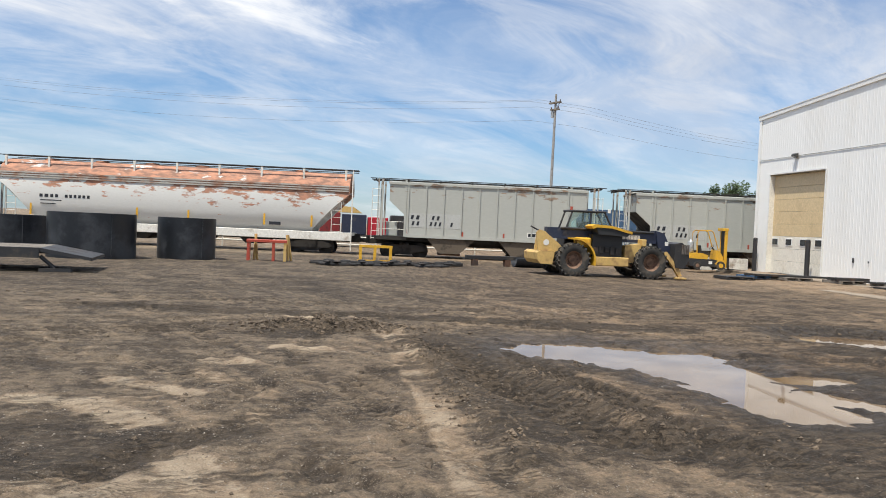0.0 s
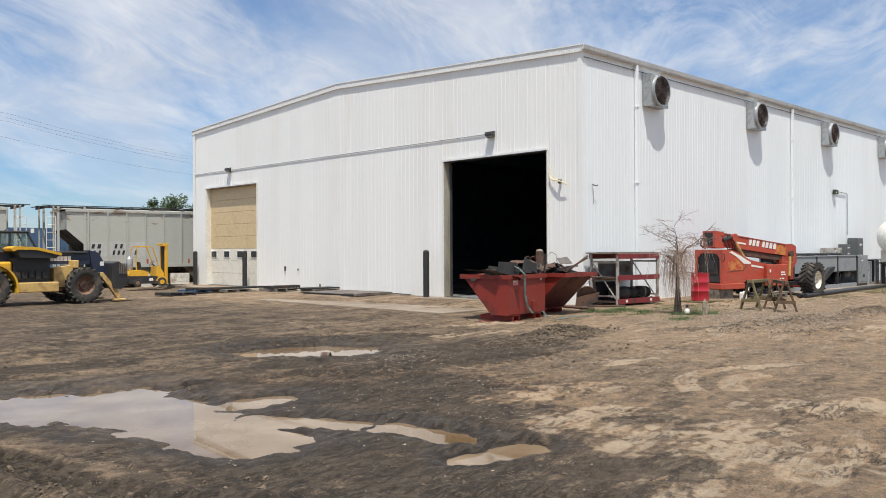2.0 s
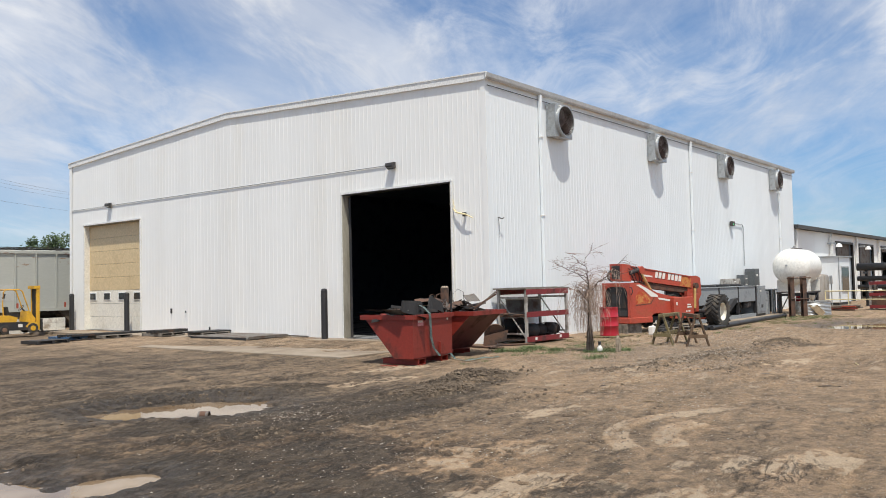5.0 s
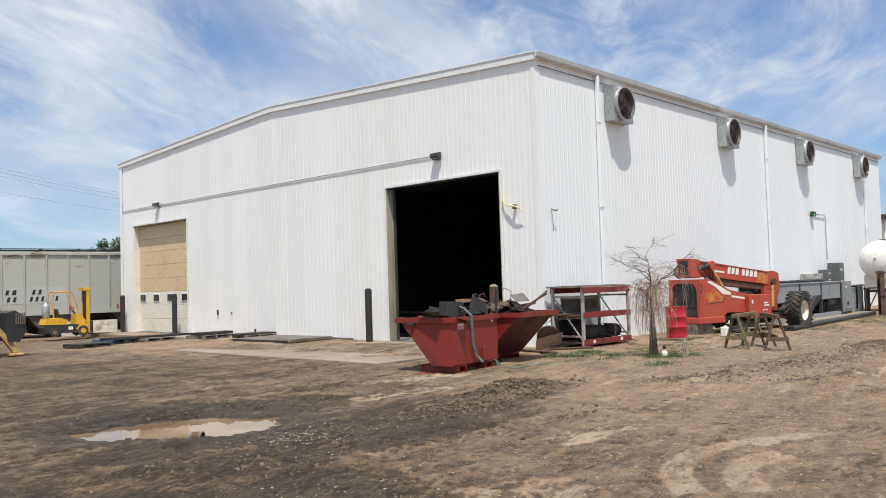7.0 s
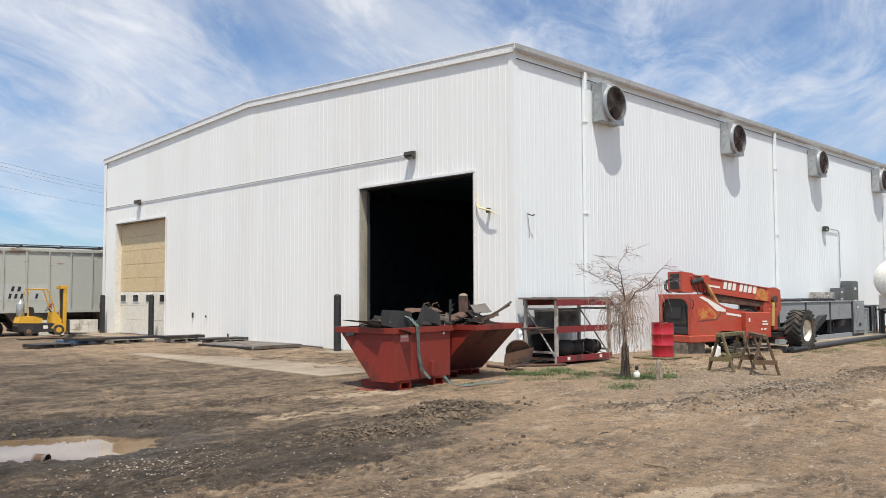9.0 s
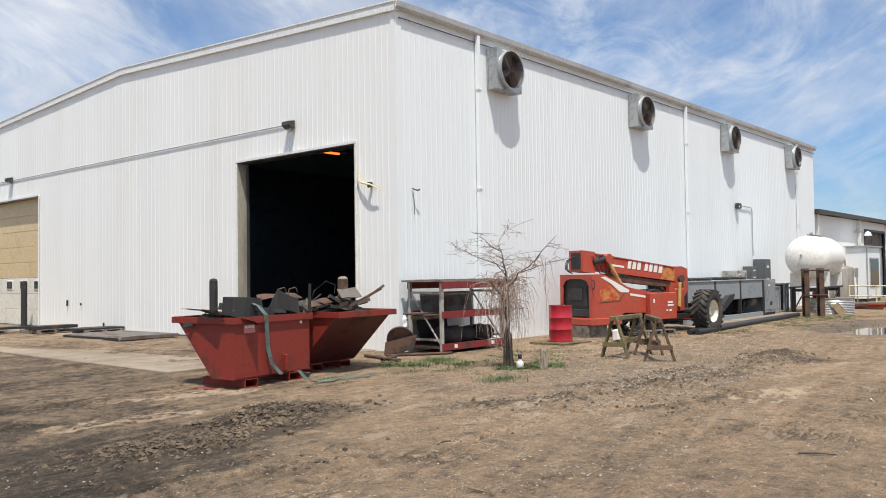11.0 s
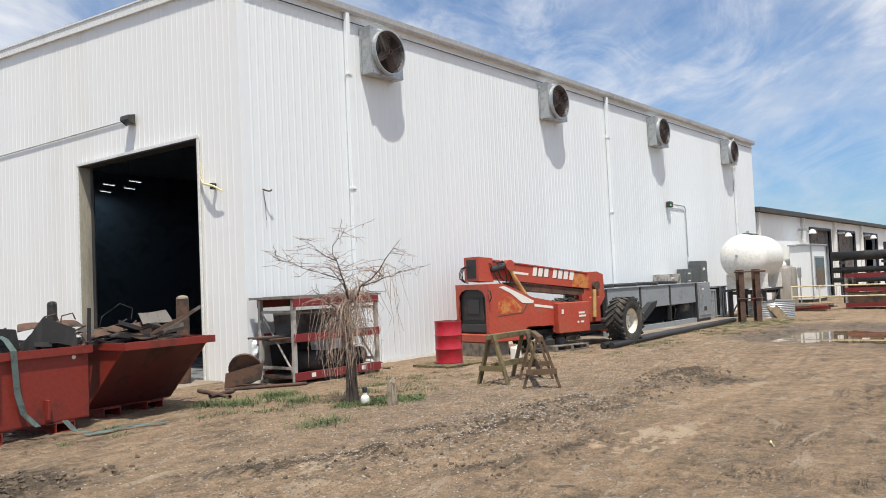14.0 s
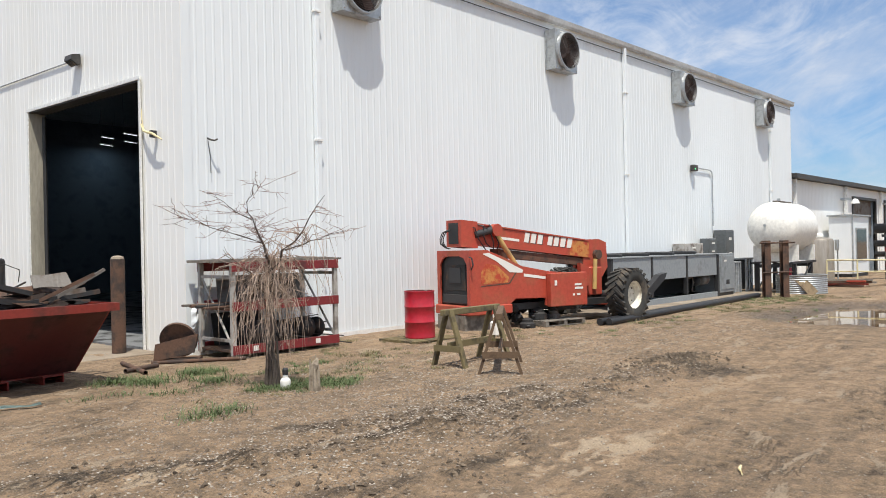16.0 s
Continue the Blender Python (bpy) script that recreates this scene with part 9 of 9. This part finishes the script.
    part("pole", rodded((0, 0, 0), (0.15, 0, 15.1), 0.17, 0.10, seg=14), "pole_grey", p)
    for z, w in ((14.2, 0.75), (13.55, 0.55)):
        part("crossarm", boxed(-0.06, 0.06 + 0.15, -w, w, z, z + 0.14), "wood_grey", p)
        for y in (-w + 0.05, w - 0.05):
            part("insulator", rodded((0.08, y, z + 0.14), (0.08, y, z + 0.34), 0.05, seg=8), "rust_brown", p)
    part("brace", rodded((0.1, -0.6, 14.2), (0.12, 0.0, 13.4), 0.03, seg=6), "wood_grey", p)
    part("transformer", rodded((0.1, 0.35, 12.9), (0.1, 0.35, 13.5), 0.16, seg=12), "galv", p)
    d = Vector((28.1, 14.7, 0)).normalized()
    nrm = Vector((-d.y, d.x, 0))
    for k, (off, z) in enumerate(((-0.7, 14.25), (0.7, 14.25), (-0.5, 13.6), (0.5, 12.4))):
        pts = []
        left = Vector((-0.995, 0.10, 0))
        for s in np.linspace(-110, 130, 41):
            q = Vector((px + 0.1, py, z)) + (d * s if s > 0 else left * -s) + nrm * off
            q.z -= 1.3 * (1 - abs(abs(s) / 30.0 % 2 - 1) ** 2)
            pts.append(q)
        tagged(link_mesh("overhead_wire", tube(B(), pts, 0.009, 4), "scrap_grey"), "thin dark overhead wire on the utility pole", "wire", "overhead wires")


build_far_clutter()


def leafy_tree(x, y, z0, high, spread, seed):
    rnd = random.Random(seed)
    t = thing("leafy_tree", "distant green leafy tree with an uneven crown", "tree", (x, y, z0), group="distant trees")
    bm = B()
    tube(bm, [(0, 0, 0), (0.1, 0, high * 0.3), (0, 0.1, high * 0.6)], [0.35, 0.25, 0.12], 8)
    for k in range(7):
        a = k * 0.9
        tube(bm, [(0, 0, high * (0.3 + 0.04 * k)), (spread * 0.3 * math.cos(a), spread * 0.3 * math.sin(a), high * (0.5 + 0.04 * k)), (spread * 0.6 * math.cos(a), spread * 0.6 * math.sin(a), high * (0.62 + 0.05 * k))], [0.12, 0.08, 0.03], 5)
    part("trunk", bm, "bark", t)
    bm = B()
    clumps = [(Vector((rnd.gauss(0, spread * 0.42), rnd.gauss(0, spread * 0.42), high * rnd.uniform(0.42, 0.92))), spread * rnd.uniform(0.16, 0.34)) for _ in range(26)]
    for c, r in clumps:
        for _ in range(110):
            d = Vector((rnd.gauss(0, 1), rnd.gauss(0, 1), rnd.gauss(0, 0.75)))
            p = c + d.normalized() * r * rnd.uniform(0.5, 1.05)
            s = rnd.uniform(0.12, 0.26)
            a = Vector((rnd.gauss(0, 1), rnd.gauss(0, 1), rnd.gauss(0, 1))).normalized()
            e = a.orthogonal().normalized() * s
            a = a * s
            bm.faces.new([bm.verts.new(p + v) for v in (-a, e * 0.6, a, -e * 0.6)])
    tagged(part("crown", bm, "leaf", t), kind="stuff")


leafy_tree(52.5, 107, -0.5, 10.2, 4.4, 1)
leafy_tree(58.5, 110, -0.5, 9.6, 4.0, 2)
leafy_tree(64.0, 112, -0.5, 9.0, 4.0, 3)


# ---- gravel, weeds and litter ----
def scatter_stones():
    rnd = random.Random(77)
    m, N, L, b = base_material("loose_gravel", 0.85)
    geo, ramp = N("ShaderNodeNewGeometry"), N("ShaderNodeValToRGB")
    els = ramp.color_ramp.elements
    els[0].color, els[1].color = (0.12, 0.09, 0.068, 1), (0.40, 0.355, 0.295, 1)
    els.new(0.6).color = (0.21, 0.165, 0.125, 1)
    L(geo.outputs["Random Per Island"], ramp.inputs[0])
    L(ramp.outputs[0], b.inputs["Base Color"])
    zones = [((15.0, 7.0), (7.0, 2.6), 7500, 0.36), ((21.0, 10.2), (4.4, 2.4), 11000, 0.42), ((20.8, 8.6), (3.6, 0.9), 5200, 0.5), ((9.0, 8.4), (4.0, 2.6), 350, 0.4), ((28.0, 10.5), (6.0, 2.0), 4200, 0.6), ((0.0, 6.4), (3.0, 2.4), 900, 0.2), ((10.5, 10.7), (1.1, 0.6), 420, 0.42)]
    pts = []
    for c, h, n, s in zones:
        for _ in range(n):
            pts.append((rnd.gauss(c[0], h[0] * 0.55), rnd.gauss(c[1], h[1] * 0.55), rnd.uniform(0.5, 1.0) ** 2 * 0.028 * s + 0.006))
    P = np.array(pts)
    z = ground_fields(P[:, 0], P[:, 1])[0]
    verts, faces = [], []
    shape = [(1, 0, 0), (0, 1, 0), (-1, 0, 0), (0, -1, 0), (0.1, 0.1, 0.75), (0, 0, -0.4)]
    tris = [(0, 1, 4), (1, 2, 4), (2, 3, 4), (3, 0, 4), (1, 0, 5), (2, 1, 5), (3, 2, 5), (0, 3, 5)]
    for (x, y, s), zz in zip(pts, z):
        if zz < WATER_Z + 0.01 or (x > 16.6 and y > 16):
            continue
        a = rnd.uniform(0, math.tau)
        ca, sa = math.cos(a), math.sin(a)
        k = len(verts)
        sx, sy, sz = s * rnd.uniform(0.7, 1.3), s * rnd.uniform(0.6, 1.0), s * rnd.uniform(0.5, 1.0)
        for u, v, w in shape:
            u, v = u * sx * rnd.uniform(0.8, 1.2), v * sy * rnd.uniform(0.8, 1.2)
            verts.append((x + u * ca - v * sa, y + u * sa + v * ca, zz + w * sz + s * 0.1))
        faces += [(k + i, k + j, k + l) for i, j, l in tris]
    me = bpy.data.meshes.new("gravel")
    me.from_pydata(verts, [], faces)
    me.materials.append(m)
    tagged(new("gravel", me), "loose pale gravel scattered over the yard", "gravel", kind="stuff")


def scatter_clods():
    """Broken lumps of dark mud on the heaps and beside the ruts."""
    rnd = random.Random(91)
    pts = []
    for c, h, top in HEAPS:
        for _ in range(420):
            pts.append((rnd.gauss(c[0], h[0] * 0.55), rnd.gauss(c[1], h[1] * 0.6), rnd.uniform(0.008, 0.05) * (1 if top > 0.09 else 0.6)))
    for p, q, w, top in RIDGES:
        for _ in range(int(math.hypot(q[0] - p[0], q[1] - p[1]) * 60)):
            s = rnd.random()
            pts.append((p[0] + (q[0] - p[0]) * s + rnd.gauss(0, w), p[1] + (q[1] - p[1]) * s + rnd.gauss(0, w), 0.006 + 0.026 * rnd.random() ** 2))
    for p, q, w, d, tread in RUTS[:11]:
        ln = math.hypot(q[0] - p[0], q[1] - p[1])
        for _ in range(int(ln * 5)):
            s, o = rnd.random(), rnd.choice((-1, 1)) * rnd.uniform(0.9, 2.6) * w
            x, y = p[0] + (q[0] - p[0]) * s, p[1] + (q[1] - p[1]) * s
            pts.append((x - (q[1] - p[1]) / ln * o, y + (q[0] - p[0]) / ln * o, rnd.uniform(0.010, 0.034)))
    for _ in range(1500):
        x, y = rnd.uniform(-4, 7.5), 3.8 + 11 * rnd.random() ** 1.6
        if value_noise(np.array([x * 1.3]), np.array([y * 1.3]), 5)[0] > 0.42:
            pts.append((x, y, 0.005 + 0.018 * rnd.random() ** 2.5))
    P = np.array(pts)
    z = ground_fields(P[:, 0], P[:, 1])[0]
    verts, faces = [], []
    for (x, y, s), zz in zip(pts, z):
        if zz < WATER_Z + 0.01:
            continue
        k = len(verts)
        for ring, (r, h) in enumerate(((1.0, 0.0), (0.85, 0.75))):
            for i in range(5):
                a = i * math.tau / 5 + ring * 0.5
                q = r * s * rnd.uniform(0.7, 1.25)
                verts.append((x + q * math.cos(a), y + q * math.sin(a), zz - 0.006 + h * s * rnd.uniform(0.6, 1.2)))
        verts.append((x + rnd.uniform(-0.5, 0.5) * s, y + rnd.uniform(-0.5, 0.5) * s, zz + s * rnd.uniform(0.8, 1.3)))
        for i in range(5):
            j = (i + 1) % 5
            faces += [(k + i, k + j, k + 5 + j, k + 5 + i), (k + 5 + i, k + 5 + j, k + 10)]
    me = bpy.data.meshes.new("mud_clods")
    me.from_pydata(verts, [], faces)
    m = worn("dark_clod_mud", (0.105, 0.078, 0.054), (0.18, 0.136, 0.095), 0.45, 0.92, 0.0, 60, 1.2, 0.3)
    me.materials.append(m)
    tagged(new("mud_clods", me), "broken dark mud lumps on the heaps and ruts", "mud", kind="stuff")


def scatter_weeds():
    rnd = random.Random(55)
    for name, mat, lab, spots in (("weeds", "weed", "low green weeds round the bare tree", [((20.95, 11.55), 0.26, 40), ((21.5, 11.25), 0.26, 34), ((19.42, 10.80), 0.10, 7), ((19.72, 13.62), 0.12, 12), ((20.07, 13.19), 0.10, 10), ((21.1, 12.9), 0.7, 9), ((19.5, 12.7), 0.4, 4), ((20.58, 12.60), 0.10, 7), ((20.92, 13.46), 0.13, 14), ((22.6, 12.6), 0.6, 10), ((28.3, 12.0), 0.6, 8), ((31.6, 11.6), 0.5, 6), ((38.6, 11.7), 0.9, 34), ((40.8, 11.4), 0.8, 22), ((35.5, 11.8), 1.4, 16), ((17.5, 12.8), 0.3, 3)]),
                                  ("dry_grass", "straw", "dry straw-coloured grass beside the wall", [((23.5, 13.4), 0.8, 16), ((22.5, 12.2), 0.9, 14), ((26.6, 12.9), 0.9, 14), ((34.5, 11.9), 1.6, 50), ((38.0, 11.7), 1.4, 60), ((40.6, 11.4), 0.9, 30), ((31.0, 11.9), 1.0, 14), ((20.5, 11.9), 0.9, 10), ((25.0, 15.3), 1.5, 16), ((29.5, 15.3), 1.5, 14)])):
        verts, faces = [], []
        tufts = [(rnd.gauss(c[0], r), rnd.gauss(c[1], r * 0.7), 1.7 if r < 0.2 else 1.0) for c, r, n in spots for _ in range(n)]
        P = np.array(tufts)
        zs = ground_fields(P[:, 0], P[:, 1])[0]
        for (x, y, grown), z in zip(tufts, zs):
            if y > 15.45:
                continue
            size = rnd.uniform(0.025, 0.075) * grown * (1.0 if mat == "weed" else 0.9)
            for _ in range(rnd.randint(34, 60)):
                a, ln = rnd.uniform(0, math.tau), size * rnd.uniform(0.5, 1.4)
                o = rnd.gauss(0, size * 1.5), rnd.gauss(0, size * 1.5)
                lean = rnd.uniform(0.5, 1.9)
                dx, dy = math.cos(a), math.sin(a)
                w = rnd.uniform(0.002, 0.005)
                bx, by = x + o[0], y + o[1]
                k = len(verts)
                verts += [(bx - dy * w, by + dx * w, z - 0.01), (bx + dy * w, by - dx * w, z - 0.01),
                          (bx + dx * ln * lean * 0.4 + dy * w, by + dy * ln * lean * 0.4 - dx * w, z + ln * 0.55), (bx + dx * ln * lean * 0.4 - dy * w, by + dy * ln * lean * 0.4 + dx * w, z + ln * 0.55),
                          (bx + dx * ln * lean, by + dy * ln * lean, z + ln * (1.0 - 0.3 * lean))]
                faces += [(k, k + 1, k + 2, k + 3), (k + 3, k + 2, k + 4)]
        me = bpy.data.meshes.new(name)
        me.from_pydata(verts, [], faces)
        me.materials.append(MAT[mat])
        tagged(new(name, me), lab, "weeds" if mat == "weed" else "grass", kind="stuff")


def litter():
    rnd = random.Random(12)
    for x, y, ln, mat, lab in ((13.9, 6.9, 0.30, "wood", "splinter of wood lying on the drive"), (18.2, 6.6, 0.22, "wood_grey", "grey stick lying on the drive"), (16.9, 5.2, 0.34, "bark", "dark stick lying on the drive"), (20.6, 5.6, 0.25, "foam", "scrap of yellow foam lying on the drive"), (15.2, 8.4, 0.2, "bark", "dark twig lying on the drive")):
        ob = tagged(link_mesh("stick", tube(B(), [(-ln / 2, 0, 0), (0, 0.01, 0.012), (ln / 2, -0.01, 0.004)], [0.008, 0.013, 0.007], 6), mat), lab, "stick", "litter on the drive")
        ob.matrix_basis = pose(x, y, gz(x, y) + 0.012, 0, 0, rnd.uniform(0, 180))
    x, y = 9.75, 11.95
    c = thing("tin_can", "rusty dented tin can lying in the puddle", "can", (x, y, WATER_Z + 0.05), 35)
    c.scale = (0.72, 0.72, 0.72)
    smooth(part("body", lathe(B(), [(0.085, -0.11), (0.092, -0.105), (0.088, -0.09), (0.088, 0.09), (0.092, 0.105), (0.085, 0.11), (0.080, 0.105), (0.080, -0.10), (0.0, -0.10)], 22, pose(0, 0, 0, 90, 0, 0)), "scrap_grey", c))
    part("label", lathe(B(), [(0.089, -0.07), (0.0895, -0.07), (0.0895, 0.05), (0.089, 0.05)], 22, pose(0, 0, 0, 90, 0, 0)), "rust_brown", c)


scatter_stones()
scatter_clods()
scatter_weeds()
litter()


# ---- inside the shop ----
def build_inside():
    h = thing("radiant_heater", "glowing orange gas heater under the shop roof", "heater", (28.5, 25.07, 6.2))
    part("reflector", boxed(-0.9, 0.9, -0.12, 0.12, 0.06, 0.12), "galv", h)
    part("element", boxed(-0.35, 0.35, -0.05, 0.05, 0.0, 0.055), "orange_glow", h)
    for x in (-0.8, 0.8):
        part("hanger", rodded((x, 0, 0.12), (x, 0, 2.3), 0.012, seg=6), "galv", h)
    for x, y, z in ((31.5, 36.9, 6.8), (32.9, 37.6, 6.8), (32.4, 38.8, 6.75), (30.7, 33.5, 6.5)):
        l = thing("shop_lamp", "small lit strip lamp deep inside the shop", "lamp", (x, y, z), 20, "strip lamps in the shop")
        part("housing", boxed(-0.4, 0.4, -0.06, 0.06, 0.03, 0.08), "galv", l)
        part("tube", rodded((-0.36, 0, 0.0), (0.36, 0, 0.0), 0.010, seg=8), "lamp_white", l)
        for dx in (-0.4, 0.4):
            part("hanger", rodded((dx * 0.9, 0, 0.08), (dx, 0, roof_z(y) + 0.02 - z), 0.008, seg=5), "galv", l)
        a_ = new("lamp_light", bpy.data.lights.new("lamp_light", "AREA"))
        a_.data.energy, a_.data.shape, a_.data.size, a_.data.size_y, a_.data.color = 1.6, "RECTANGLE", 0.8, 0.06, (0.55, 0.80, 1.0)
        a_.matrix_world = look((x, y, z - 0.03), (x, y + 0.01, 0))
    c = thing("railcar_shell", "dark railcar shell standing inside the shop", "railcar", (28.5, 17.4, FLOOR))
    part("body", prism(B(), [(0, 1.2), (14, 1.2), (14.6, 3.2), (14.6, 3.6), (-0.6, 3.6), (-0.6, 3.2)], 0, 3.0), "scrap_dark", c)
    for x in (1.0, 12.0):
        part("stand", boxed(x, x + 0.6, 0.4, 2.6, 0.0, 1.199), "black_paint", c)


build_inside()
